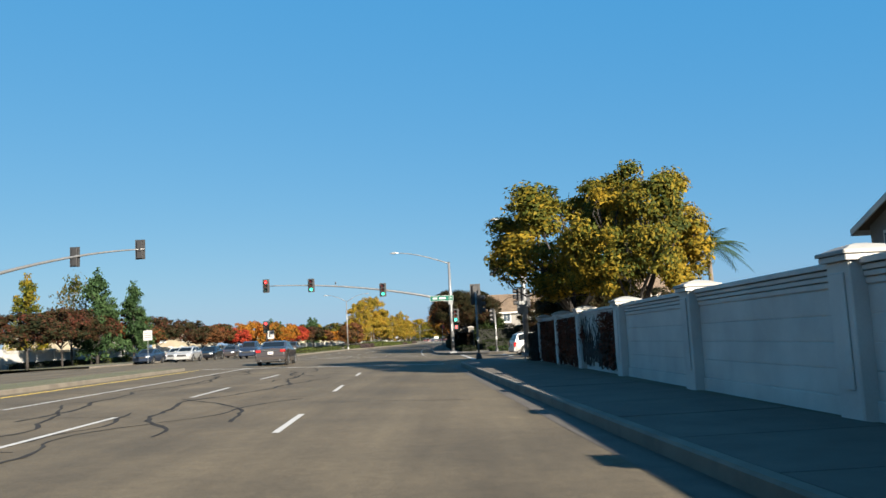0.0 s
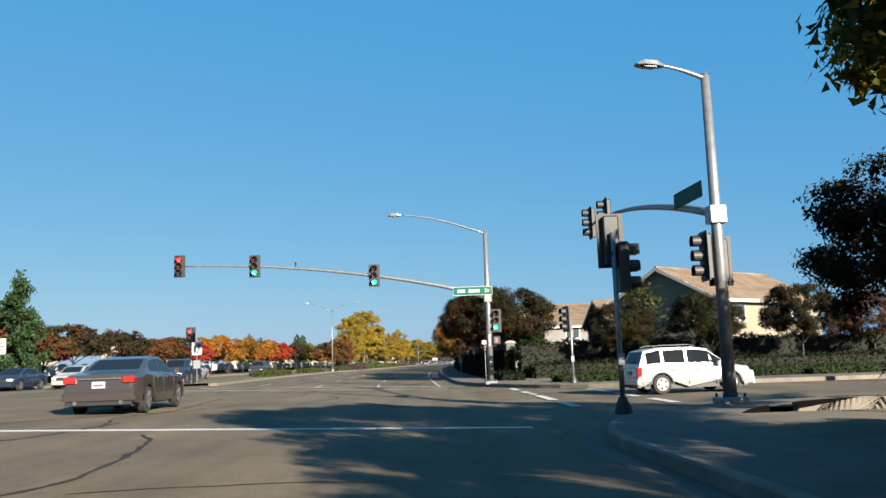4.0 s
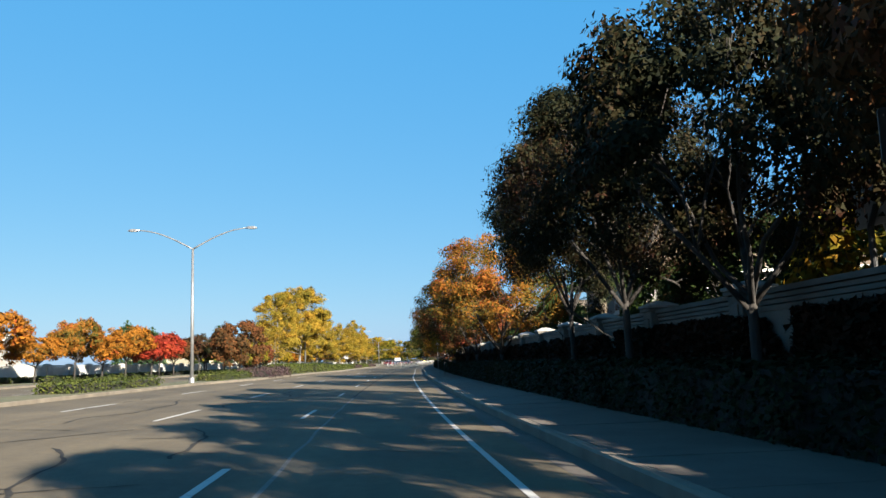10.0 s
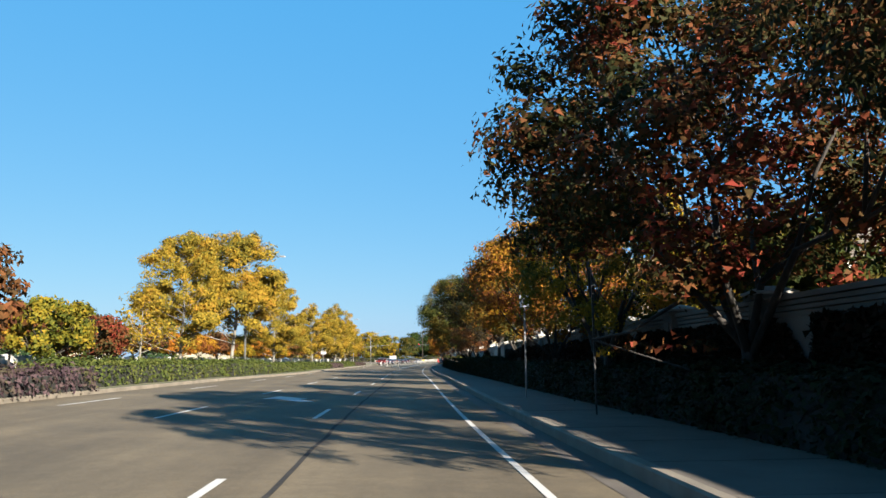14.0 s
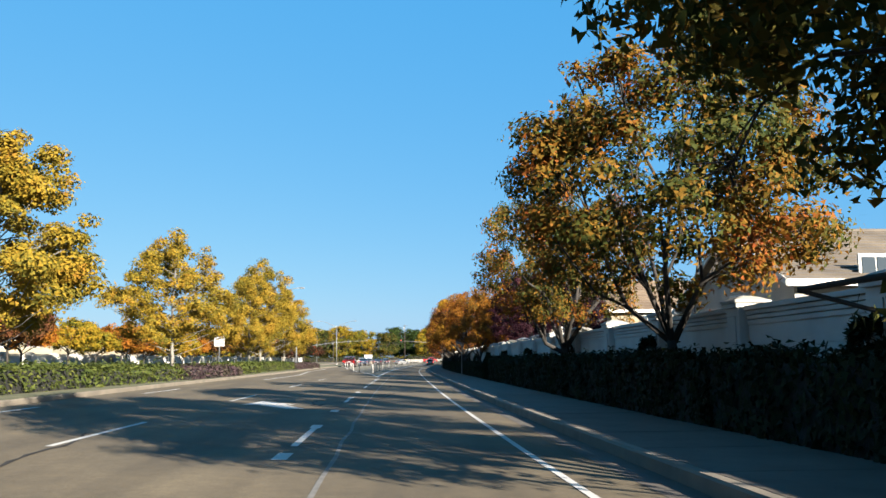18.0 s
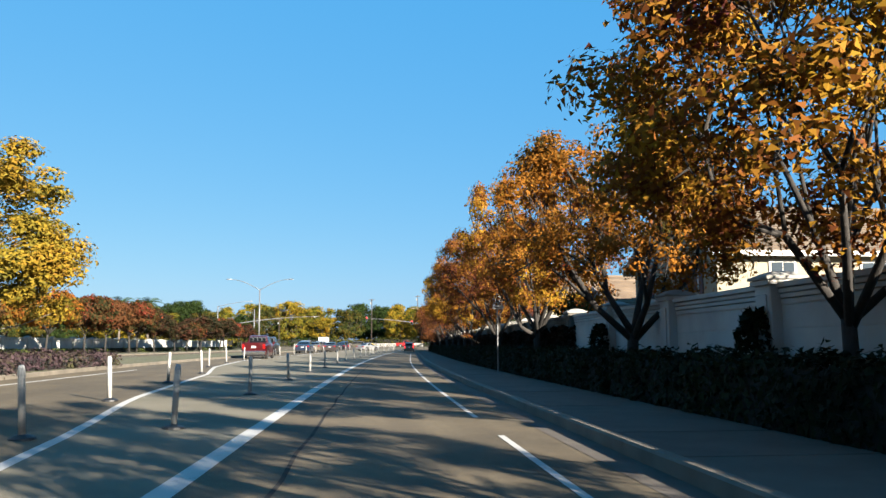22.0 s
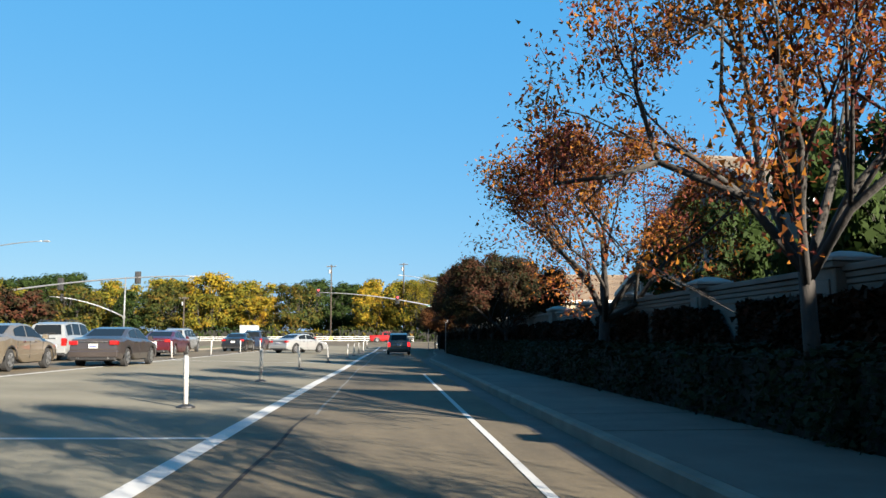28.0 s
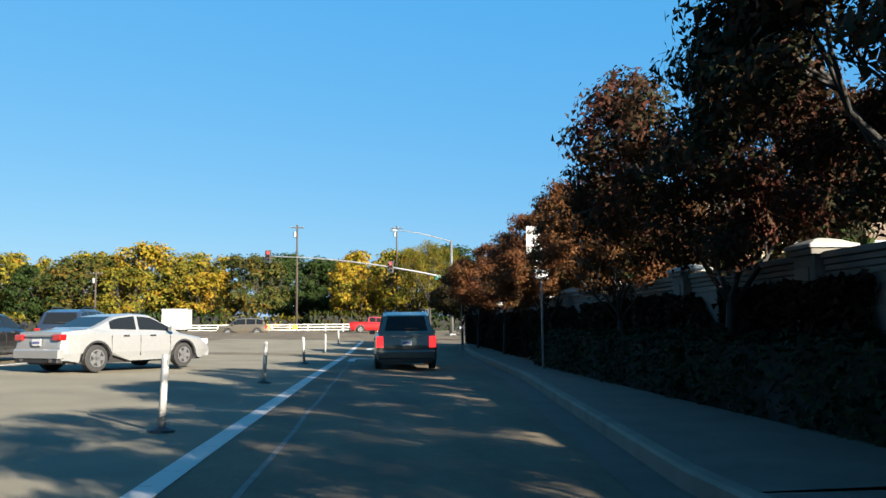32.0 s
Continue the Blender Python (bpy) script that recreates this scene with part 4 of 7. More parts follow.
prototype("ornamental_b", 29, "broad", 8000, 0.15, 5, 5.2, 1.75, 0.3, levels=3, n_limbs=6, thick=.08, fill=0.6, clump=(120, .46))
prototype("wood_a", 13, "broad", 6200, 0.36, 13, 12, 0.9, 0.62, levels=3, n_limbs=7, thick=.25, fill=0.6, clump=(110, 1.3))
prototype("wood_b", 14, "broad", 6200, 0.36, 13, 12, 0.7, 0.62, levels=3, n_limbs=6, thick=.25, fill=0.6, clump=(110, 1.3))
prototype("conifer_a", 15, "leader", 6500, 0.26, 11, 5.4, .6, 0.28, thick=.18)
prototype("cypress_a", 26, "leader", 5000, 0.17, 11, 1.9, .5, 0.2, thick=.12, clump=(90, .34), fill=.5)
prototype("sapling_a", 16, "leader", 1500, 0.14, 6, 3, 1.6, 0.28, thick=.07, bark=BARK_PALE)

tree_rng = random.Random(11)


def tree(key, x, y, z, height, width, colour, label, category="tree", group="", turn=None, bark=None):
    p = PROTO[key]
    a = tree_rng.uniform(0, 6.28) if turn is None else turn
    t = thing(category.replace(" ", "_"), label, category, group,
              Matrix.Translation((x, y, z)) @ Matrix.Rotation(a, 4, "Z") @ Matrix.Diagonal((width / p["w"], width / p["w"], height / p["h"], 1)))
    for nm in ("trunk", "limbs", "crown"):
        ob = part("bough_frame" if nm == "limbs" else nm, p[nm], None, t)
        if nm == "crown":
            ob.material_slots[0].link = "OBJECT"
            ob.material_slots[0].material = LEAF[colour]
        elif bark:
            ob.material_slots[0].link = "OBJECT"
            ob.material_slots[0].material = bark
    return t


WORDS = {"russet": "orange and olive green", "gold": "golden yellow", "orange": "bright orange", "red": "dark red and green", "scarlet": "scarlet", "rust": "rusty brown", "mix": "green, yellow and red", "amber": "amber and crimson",
         "faded": "thin faded orange", "plum": "dark purple", "dark": "shade-darkened green and maroon", "maroon": "dull maroon and green", "olive": "olive green", "plane": "yellow and pale green", "yellowgreen": "yellow green", "green": "deep green", "conifer": "dark needled"}

# trees along the right-hand pavement: (offset, northing, kind, height, width, colour)
ROW = [
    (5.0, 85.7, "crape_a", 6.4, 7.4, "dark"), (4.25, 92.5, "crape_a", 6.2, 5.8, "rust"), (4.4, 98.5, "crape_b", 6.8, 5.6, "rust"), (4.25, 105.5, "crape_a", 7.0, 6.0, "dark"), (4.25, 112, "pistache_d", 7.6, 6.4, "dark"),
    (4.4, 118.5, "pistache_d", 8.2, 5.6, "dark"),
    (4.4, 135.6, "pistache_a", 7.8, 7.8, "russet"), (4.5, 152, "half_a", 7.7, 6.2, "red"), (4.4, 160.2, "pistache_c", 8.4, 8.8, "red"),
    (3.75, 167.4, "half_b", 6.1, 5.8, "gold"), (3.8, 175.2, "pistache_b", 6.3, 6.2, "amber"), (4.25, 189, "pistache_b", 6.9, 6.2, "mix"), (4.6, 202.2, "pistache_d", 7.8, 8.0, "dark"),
    (4.3, 212.2, "half_a", 5.2, 5.4, "rust"), (4.0, 222.7, "pistache_c", 9.2, 9.2, "olive"), (4.0, 234.8, "pistache_b", 8.0, 7.6, "mix"), (4.25, 247.5, "half_b", 7.8, 6.8, "mix"),
    (4.25, 280.6, "pistache_a", 6.9, 6.0, "orange"), (4.0, 292.8, "half_a", 7.6, 6.6, "amber"), (4.4, 303, "pistache_b", 7.6, 7.4, "amber"), (4.25, 312, "half_a", 6.9, 6.8, "orange"),
    (4.05, 323, "half_b", 8.0, 6.6, "amber"), (4.25, 335, "half_b", 7.6, 6.8, "faded"), (3.9, 345.5, "half_a", 7.0, 6.2, "amber"), (4.0, 353.5, "half_b", 7.9, 6.6, "amber"),
    (4.25, 365, "thin_a", 6.0, 5.8, "faded"), (4.25, 376, "thin_b", 6.8, 6.8, "faded"), (4.25, 386.5, "thin_b", 7.2, 7.0, "faded"), (3.8, 397, "bare_a", 8.2, 7.2, "faded"), (4.1, 408, "thin_b", 6.9, 7.6, "faded"),
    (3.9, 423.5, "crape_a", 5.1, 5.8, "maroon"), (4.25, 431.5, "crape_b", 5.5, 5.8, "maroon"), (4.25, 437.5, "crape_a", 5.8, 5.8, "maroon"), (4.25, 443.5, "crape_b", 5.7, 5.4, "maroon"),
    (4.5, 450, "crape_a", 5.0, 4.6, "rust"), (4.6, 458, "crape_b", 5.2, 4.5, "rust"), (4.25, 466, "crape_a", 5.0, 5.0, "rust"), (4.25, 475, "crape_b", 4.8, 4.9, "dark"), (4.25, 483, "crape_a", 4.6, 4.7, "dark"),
]
for u, y, key, h, w, col in ROW:
    p = side(u, y, -.03)
    lean = "small twigs showing" if key.startswith("bare") else "dense crown" if key.startswith(("crape", "pist")) else "open crown"
    tree(key, p.x, p.y, p.z, h, w, col, f"street tree, {WORDS[col]} leaves, {lean}", "street tree", "trees along the pavement")
for u, y, h, w in ((6.5, 257.5, 6.2, 4.4), (6.5, 266.5, 6.8, 4.6), (6.6, 273.5, 7.3, 5.0), (6.5, 280.5, 6.5, 4.4)):
    p = side(u, y, -.03)
    tree("plum_a", p.x, p.y, p.z, h, w, "plum", "purple-leaved plum tree standing behind the wall", "plum tree", "plum trees behind the wall")
# broad golden trees behind the first wall, and one at the corner
for x, y, h, w, k in ((6.6, 35.6, 7.9, 8.6, "maple_a"), (7.2, 27.5, 6.7, 5.0, "maple_a")):
    tree(k, x, y, .12, h, w, "maple", "broad golden and green maple standing behind the pale wall", "maple tree", "maples behind the wall")
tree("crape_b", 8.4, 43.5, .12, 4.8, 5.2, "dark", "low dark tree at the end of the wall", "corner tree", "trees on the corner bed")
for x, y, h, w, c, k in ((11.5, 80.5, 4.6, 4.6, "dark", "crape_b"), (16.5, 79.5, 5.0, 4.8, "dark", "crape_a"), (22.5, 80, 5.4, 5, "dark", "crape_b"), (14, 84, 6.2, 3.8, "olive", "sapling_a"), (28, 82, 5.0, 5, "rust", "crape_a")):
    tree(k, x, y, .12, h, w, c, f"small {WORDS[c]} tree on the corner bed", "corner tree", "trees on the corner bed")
# gardens behind the long wall
for u, y, h, w, c, k in ((8.3, 108.5, 4.4, 4.6, "yellowgreen", "small_b"), (8.2, 103.5, 4.6, 5.0, "green", "small_a"), (8.2, 113, 4.8, 5.0, "green", "small_a"), (8.0, 147.5, 3.6, 4.4, "green", "small_a"), (8.2, 143.5, 3.4, 4.0, "green", "small_b"), (8.0, 118, 4.2, 4.6, "green", "small_a"), (9.5, 146, 5.0, 4.0, "green", "small_b"), (8.2, 174, 4.6, 4.6, "green", "small_b"), (8.0, 163.5, 5.0, 4.8, "olive", "small_a"), (8.6, 169, 5.2, 5.0, "yellowgreen", "small_b"), (8.5, 396, 5.0, 5, "green", "small_a"), (9.2, 404, 6.5, 4.6, "green", "small_b"), (8.8, 412, 6.0, 4.4, "green", "small_a"), (8.6, 360, 4.0, 4.0, "green", "small_a"), (9, 338, 4.4, 4, "olive", "small_b"), (8.8, 372, 4.2, 3.0, "green", "small_b"), (10, 452, 6, 5, "green", "small_a"), (10, 466, 5, 5, "green", "small_b"), (9, 225, 4.5, 4, "green", "small_a")):
    p = side(u, y, -.03)
    tree(k, p.x, p.y, p.z, h, w, c, f"{WORDS[c]} garden tree behind the boundary wall", "garden tree", "garden trees behind the wall")

# plane trees and others on the median
for u, y, h, w, k in ((-20.0, 215, 12.2, 7.6, "plane_b"), (-18.3, 227, 14.0, 9.6, "plane_c"), (-19.2, 254.3, 11.2, 8.4, "plane_b"), (-17.0, 274, 9.6, 7.4, "plane_a"), (-16.0, 295.5, 8.8, 5.8, "plane_b"), (-17.5, 310, 12.0, 8.2, "plane_a"), (-17.5, 326, 9.4, 8.2, "plane_b")):
    p = at(u, y, .15)
    tree(k, p.x, p.y, p.z, h, w, "plane", "tall yellow-leaved plane tree with pale trunk on the median", "plane tree", "plane trees on the median")
for u, y, h, w, c, k in ((-16.8, 174, 5.6, 5.6, "rust", "small_a"), (-17.2, 196, 5.4, 3.4, "plane", "sapling_a"), (-18.2, 186, 4.2, 4.4, "yellowgreen", "small_b"), (-18.5, 192, 3.8, 4, "red", "small_a")):
    p = at(u, y, .15)
    tree(k, p.x, p.y, p.z, h, w, c, f"small {WORDS[c]} tree on the planted median", "median tree", "small trees on the median")
# far side: maroon, red and orange ornamental trees in a row along the white wall
far_cols = ["maroon", "dark", "maroon", "red", "maroon", "maroon", "rust", "red", "scarlet", "rust", "orange", "russet", "orange", "orange", "scarlet", "rust", "maroon", "yellowgreen", "rust", "dark", "orange", "amber", "rust", "orange", "gold", "orange", "amber", "orange", "gold", "orange", "rust", "russet", "red", "rust", "red", "maroon", "maroon", "red", "maroon", "maroon", "red", "maroon"]
y = 74.0
for i in range(54):
    c = far_cols[i * len(far_cols) // 54]
    u = -36.5 + tree_rng.uniform(-1.5, 1.5)
    hh = tree_rng.uniform(4.4, 6.8)
    tree(("ornamental_a", "ornamental_b")[i % 2], cx(y) + u, y, rz(-20, y) + .12, hh, tree_rng.uniform(5.8, 7.6), c, f"ornamental tree, {WORDS[c]} leaves, by the far white wall", "ornamental tree", "ornamental trees on the far side")
    y += tree_rng.uniform(6.2, 8.6)
y = 20.0
for i in range(5):
    tree("ornamental_a", cx(y) - 36, y, .5, 5.2, 5.5, "rust", "ornamental tree with rusty brown leaves by the far white wall", "ornamental tree", "ornamental trees on the far side")
    y += 9
for x, y, h, w, c, k in ((-48, 72, 9.5, 4.0, "yellowgreen", "conifer_a"), (-46, 96, 11.0, 4.2, "yellowgreen", "conifer_a"), (-41, 97, 11.2, 4.8, "olive", "sapling_a"), (-36.8, 94, 11.0, 4.4, "conifer", "conifer_a"), (-33.8, 97, 9.6, 3.8, "conifer", "conifer_a"), (-46, 118, 9.0, 5.0, "conifer", "conifer_a"), (-46, 60, 9, 5, "yellowgreen", "conifer_a"), (-46, 228, 9, 4.5, "conifer", "conifer_a"), (-46, 236, 8, 4.4, "conifer", "conifer_a"), (-47, 243, 8.6, 4.4, "conifer", "conifer_a"), (-52, 262, 8, 4, "conifer", "conifer_a")):
    tree(k, cx(y) + x, y, .4, h, w, c, f"tall {WORDS[c]} evergreen behind the far wall", "evergreen tree", "evergreens behind the far wall")
for k in range(7):
    y = 297.0 + 2.3 * k
    tree("cypress_a", cx(y) - 49.5, y, .4, 10.4 + .5 * (k * 3 % 4), 2.0, "conifer", "slim dark columnar cypress behind the far wall", "cypress tree", "cypresses behind the far wall")
# woods closing the view beyond the cross street
wood_rng = random.Random(3)
for r, (yy, n, hh) in enumerate(((566, 30, 12.0), (584, 28, 14.5), (606, 26, 16))):
    for i in range(n):
        x = -150 + (300 / n) * (i + wood_rng.uniform(.1, .9))
        c = wood_rng.choice(["yellowgreen", "gold", "gold", "olive", "olive", "yellowgreen", "green"] if r < 2 else ["green", "olive", "yellowgreen", "green"])
        h = hh * wood_rng.uniform(.82, 1.12)
        tree(wood_rng.choice(["wood_a", "wood_b"]), x + 22, yy + wood_rng.uniform(-5, 5), .65, h, h * wood_rng.uniform(.85, 1.1), c, f"{WORDS[c]} oak in woods beyond the cross street", "oak tree", "woods beyond the cross street")
tree("thin_a", 30.0, 552, .65, 13.5, 11, "yellowgreen", "tall thin-leaved tree beyond the cross street", "oak tree", "woods beyond the cross street")


def palm_mesh(seed, n_fronds, length):
    rng = np.random.default_rng(seed)
    s = Shape()
    for k in range(n_fronds):
        a = 2 * math.pi * k / n_fronds + rng.uniform(-.2, .2)
        up = rng.uniform(.1, 1.2)
        prev = None
        ln = length * rng.uniform(.8, 1.1)
        pts = []
        for i in range(9):
            t = i / 8
            r = ln * t * math.cos(up * (1 - t * .8))
            z = ln * (math.sin(up) * t - .75 * t * t * (1.1 - up * .3))
            pts.append(Vector((math.cos(a) * r, math.sin(a) * r, z)))
        side_v = Vector((-math.sin(a), math.cos(a), 0))
        for i in range(8):
            p, q = pts[i], pts[i + 1]
            for sgn in (-1, 1):
                for f in (0, .33, .66):
                    b = p.lerp(q, f)
                    w = .62 * math.sin(math.pi * min(.97, (i + f + .6) / 8.4)) + .08
                    e = b + side_v * sgn * w + Vector((0, 0, -.28 * w)) + (q - p) * .9
                    s.add([b, b + (q - p) * .22, e], [(0, 1, 2)])
            s.add([p, p + Vector((0, 0, .03)), q + Vector((0, 0, .02)), q], [(0, 1, 2, 3)])
    return s


PALM_CROWN = palm_mesh(4, 26, 2.9).mesh("crown", LEAF["palm"])


def palm(x, y, z, h, label):
    t = thing("palm_tree", label, "palm tree", "palms", pose(x, y, z))
    part("trunk", Shape().tube([(0, 0, -.1), (.05, 0, h * .5), (0, .05, h)], [.24, .17, .16], 9), BARK_PALM, t, smooth=True)
    c = part("crown", PALM_CROWN, None, t)
    c.location = (0, .05, h)


palm(20.5, 58, .12, 6.6, "feathery palm behind the golden maples")
palm(12.6, 47.5, .12, 1.6, "short palm behind the pale wall")
palm(7.8, 127.5, .1, 4.2, "dark feathery palm behind the boundary wall")
palm(8.5, 136.6, .1, 3.0, "dark feathery palm behind the boundary wall")
palm(-36.0, 440, .5, 8.2, "tall feathery palm on the far side")
palm(-34.0, 452, .5, 8.8, "tall feathery palm on the far side")
palm(29.0, 528, .7, 3.2, "young palm beyond the junction corner")

# hedges: a leafy block of 12 m, in three looks


def hedge_mesh(seed, length, depth, height, n, size, mat, ragged=.08):
    rng = np.random.default_rng(seed)
    f = rng.random(n)
    pos = np.empty((n, 3))
    pos[:, 1] = rng.uniform(0, length, n)
    wave = .07 * np.sin(pos[:, 1] * 1.7 + seed) + .05 * np.sin(pos[:, 1] * 4.1)
    top, front, back = f < .42, (f >= .42) & (f < .86), f >= .86
    pos[top, 0], pos[top, 2] = rng.uniform(0, depth, top.sum()), height + wave[top]
    pos[front, 0], pos[front, 2] = -wave[front] * .6, rng.uniform(0, height, front.sum())
    pos[back, 0], pos[back, 2] = depth, rng.uniform(0, height, back.sum())
    ends = rng.random(n) < .10
    pos[ends, 0], pos[ends, 2] = rng.uniform(0, depth, ends.sum()), rng.uniform(0, height, ends.sum())
    pos[ends, 1] = np.where(pos[ends, 1] < length / 2, 0.0, length)
    out = np.zeros((n, 3))
    out[top, 2], out[front, 0], out[back, 0] = 1.0, -1.0, 1.0
    out[ends, 1] = np.where(pos[ends, 1] < length / 2, -1.0, 1.0)
    out[:, 2] += .3
    pos += rng.normal(size=(n, 3)) * ragged
    return leaf_mesh("foliage", pos, size, rng, mat, facing=out)


# Near-black block behind the leaves; the hedge's inner shade is put into its colour.
CORE = surface("hedge_shade_core", (0.0016, 0.0020, 0.0009), (0.0040, 0.0045, 0.0018), 4, 40, 0.95, 0.5)
HEDGES = {}
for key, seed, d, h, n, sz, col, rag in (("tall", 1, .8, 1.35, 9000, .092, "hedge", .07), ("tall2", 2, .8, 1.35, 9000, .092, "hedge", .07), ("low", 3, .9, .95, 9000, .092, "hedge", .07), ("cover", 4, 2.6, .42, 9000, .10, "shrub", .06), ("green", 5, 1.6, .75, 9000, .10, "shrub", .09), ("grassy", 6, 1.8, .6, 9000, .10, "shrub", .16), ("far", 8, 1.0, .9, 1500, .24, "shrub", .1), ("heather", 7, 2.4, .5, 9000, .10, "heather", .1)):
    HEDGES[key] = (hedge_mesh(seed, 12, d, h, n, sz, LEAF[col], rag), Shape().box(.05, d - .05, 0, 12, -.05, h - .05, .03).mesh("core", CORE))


def hedge(key, p, turn, scale, label, category="hedge", group="", colour=None):
    t = thing(category.replace(" ", "_"), label, category, group, Matrix.Translation(p) @ Matrix.Rotation(turn, 4, "Z") @ Matrix.Diagonal((*scale, 1)))
    ob = part("foliage", HEDGES[key][0], None, t)
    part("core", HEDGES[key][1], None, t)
    if colour:
        ob.material_slots[0].link = "OBJECT"
        ob.material_slots[0].material = LEAF[colour]
    return t


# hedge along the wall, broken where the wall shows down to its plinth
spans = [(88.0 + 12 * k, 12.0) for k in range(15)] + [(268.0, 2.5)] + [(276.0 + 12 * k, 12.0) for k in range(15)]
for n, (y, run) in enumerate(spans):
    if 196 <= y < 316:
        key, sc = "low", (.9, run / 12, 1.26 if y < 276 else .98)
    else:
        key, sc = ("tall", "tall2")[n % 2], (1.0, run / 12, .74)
    hedge(key, side(3.62, y, -.03), -heading(y + run / 2), sc, "clipped hedge between pavement and wall, leaves darkened for shade", "hedge", "hedges along the wall")
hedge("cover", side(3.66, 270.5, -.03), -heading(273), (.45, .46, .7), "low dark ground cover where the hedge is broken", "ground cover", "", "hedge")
for k in range(3):
    hedge("cover", side(5.2, 71.6, -.03) + Vector((12 * k + .5, 0.2, 0)), -math.pi / 2, (1.1, 1, .8), "low ground cover bed at the street corner", "ground cover", "ground cover at the corner", "green")
    hedge("green", side(5.5, 77, -.03) + Vector((12 * k + .5, 4.2, 0)), -math.pi / 2, (1, 1, 1.1), "loose dark shrubs before the corner wall", "shrubs", "shrubs at the corner", "hedge")
hedge("cover", side(3.6, 76, -.03), -heading(82), (.5, .9, .9), "low ground cover beside the pavement", "ground cover", "ground cover at the corner", "hedge")
hedge("tall", Vector((5.0, 38.9, .12)), -1.2, (1.0, .3, 1.0), "dark shrub at the end of the wall", "shrubs", "", "ivy")
for k, y in enumerate(np.arange(92, 160, 12.0)):
    if k % 2:
        hedge("grassy", at(median_u(y) - 2.3, y, .13), -heading(y + 6), (.8, 1, .7), "tufts of grass on the median", "grass tufts", "grass tufts on the median")
for k, y in enumerate(np.arange(164, 206, 12.0)):
    hedge("green" if k else "heather", at(median_u(y + 6) - 2.6, y, .13), -heading(y + 6), (1.1, 1, 1.15), "green hedge along the median", "hedge", "hedges on the median")
for k, y in enumerate(np.arange(212, 332, 12.0)):
    key = ("green", "grassy", "green", "grassy", "heather", "grassy", "green", "green", "heather", "heather")[k]
    hedge(key, at(median_u(y + 6) - 3.2, y, .13), -heading(y + 6), (1.2, 1, .9), "grassy planting below the plane trees", "planting", "planting on the median")
for k, y in enumerate(np.arange(80, 480, 12.0)):
    hedge("far", Vector((cx(y) - 40.2, y, rz(-20, y) + .12)), -heading(y + 6), (1, 1, .6), "clipped hedge before the far white wall", "hedge", "hedges on the far side", "shrub" if k % 3 else "hedge")

for k in range(3):
    hedge("tall2", Vector((5.3 + 12 * k, 82.3 + 1.4 * k, .1)), -math.pi / 2 + .12, (1, 1, 1.55), "tall shrubs covering the corner wall, leaves darkened for shade", "hedge", "shrubs at the corner")

for k in range(20):
    hedge("far", Vector((-118 + 14.5 * k, 560.5 + 1.5 * (k % 3), .6)), -math.pi / 2, (3.0, 1.3, 2.4 + .6 * (k % 2)), "dense undergrowth below the oaks", "undergrowth", "undergrowth below the oaks", ("olive", "green", "yellowgreen")[k % 3])

# ivy on the walls


def ivy_mesh(seed, w, h, n, gap):
    rng = np.random.default_rng(seed)
    pos = np.empty((n * 2, 3))
    pos[:, 1], pos[:, 2] = rng.uniform(0, w, n * 2), h * rng.random(n * 2) ** .9
    dens = np.sin(pos[:, 1] * 1.6 + seed) * np.sin(pos[:, 2] * 2.3 + seed * 2) + .6 * np.sin(pos[:, 1] * 3.7) - .25 * pos[:, 2]
    pos = pos[dens > gap]
    pos[:, 0] = -.06 - abs(rng.normal(size=len(pos))) * .06
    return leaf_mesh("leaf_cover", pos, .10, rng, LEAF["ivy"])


def vine_mesh(seed, w, h):
    rng = np.random.default_rng(seed)
    s = Shape()
    for _ in range(26):
        p = np.array([-.035, rng.uniform(.2, w - .2), .05])
        pts = [tuple(p)]
        for i in range(int(rng.integers(4, 9))):
            p = p + np.array([0, rng.normal() * .18, rng.uniform(.12, .3)])
            if p[2] > h:
                break
            pts.append(tuple(p))
        if len(pts) > 2:
            s.tube(pts, [.018] * len(pts), 4)
    return s.mesh("stem_net", BARK)


IVY = [(ivy_mesh(k, 4.4, 1.81, 3200, gap), vine_mesh(k, 4.4, 1.7)) for k, gap in ((3, -1.5), (4, -1.1), (5, -.8))]


prng = np.random.default_rng(77)
pf = prng.integers(0, 3, 1500)
pp = np.stack([np.where(pf == 0, -.27, prng.uniform(-.25, .2, 1500)), -.25 + np.where(pf == 1, -.33, np.where(pf == 2, .33, prng.uniform(-.33, .33, 1500))), 1.78 * prng.random(1500)], 1)
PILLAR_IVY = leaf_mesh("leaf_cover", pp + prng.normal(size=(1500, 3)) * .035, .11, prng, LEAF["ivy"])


def ivy(p, turn, k, label="ivy clinging to the wall, leaves darkened for shade"):
    t = thing("ivy", label, "ivy", "ivy on the walls", Matrix.Translation(p) @ Matrix.Rotation(turn, 4, "Z"))
    part("leaf_cover", IVY[k][0], None, t)
    part("leaf_cover", PILLAR_IVY, None, t)
    part("stem_net", IVY[k][1], None, t)


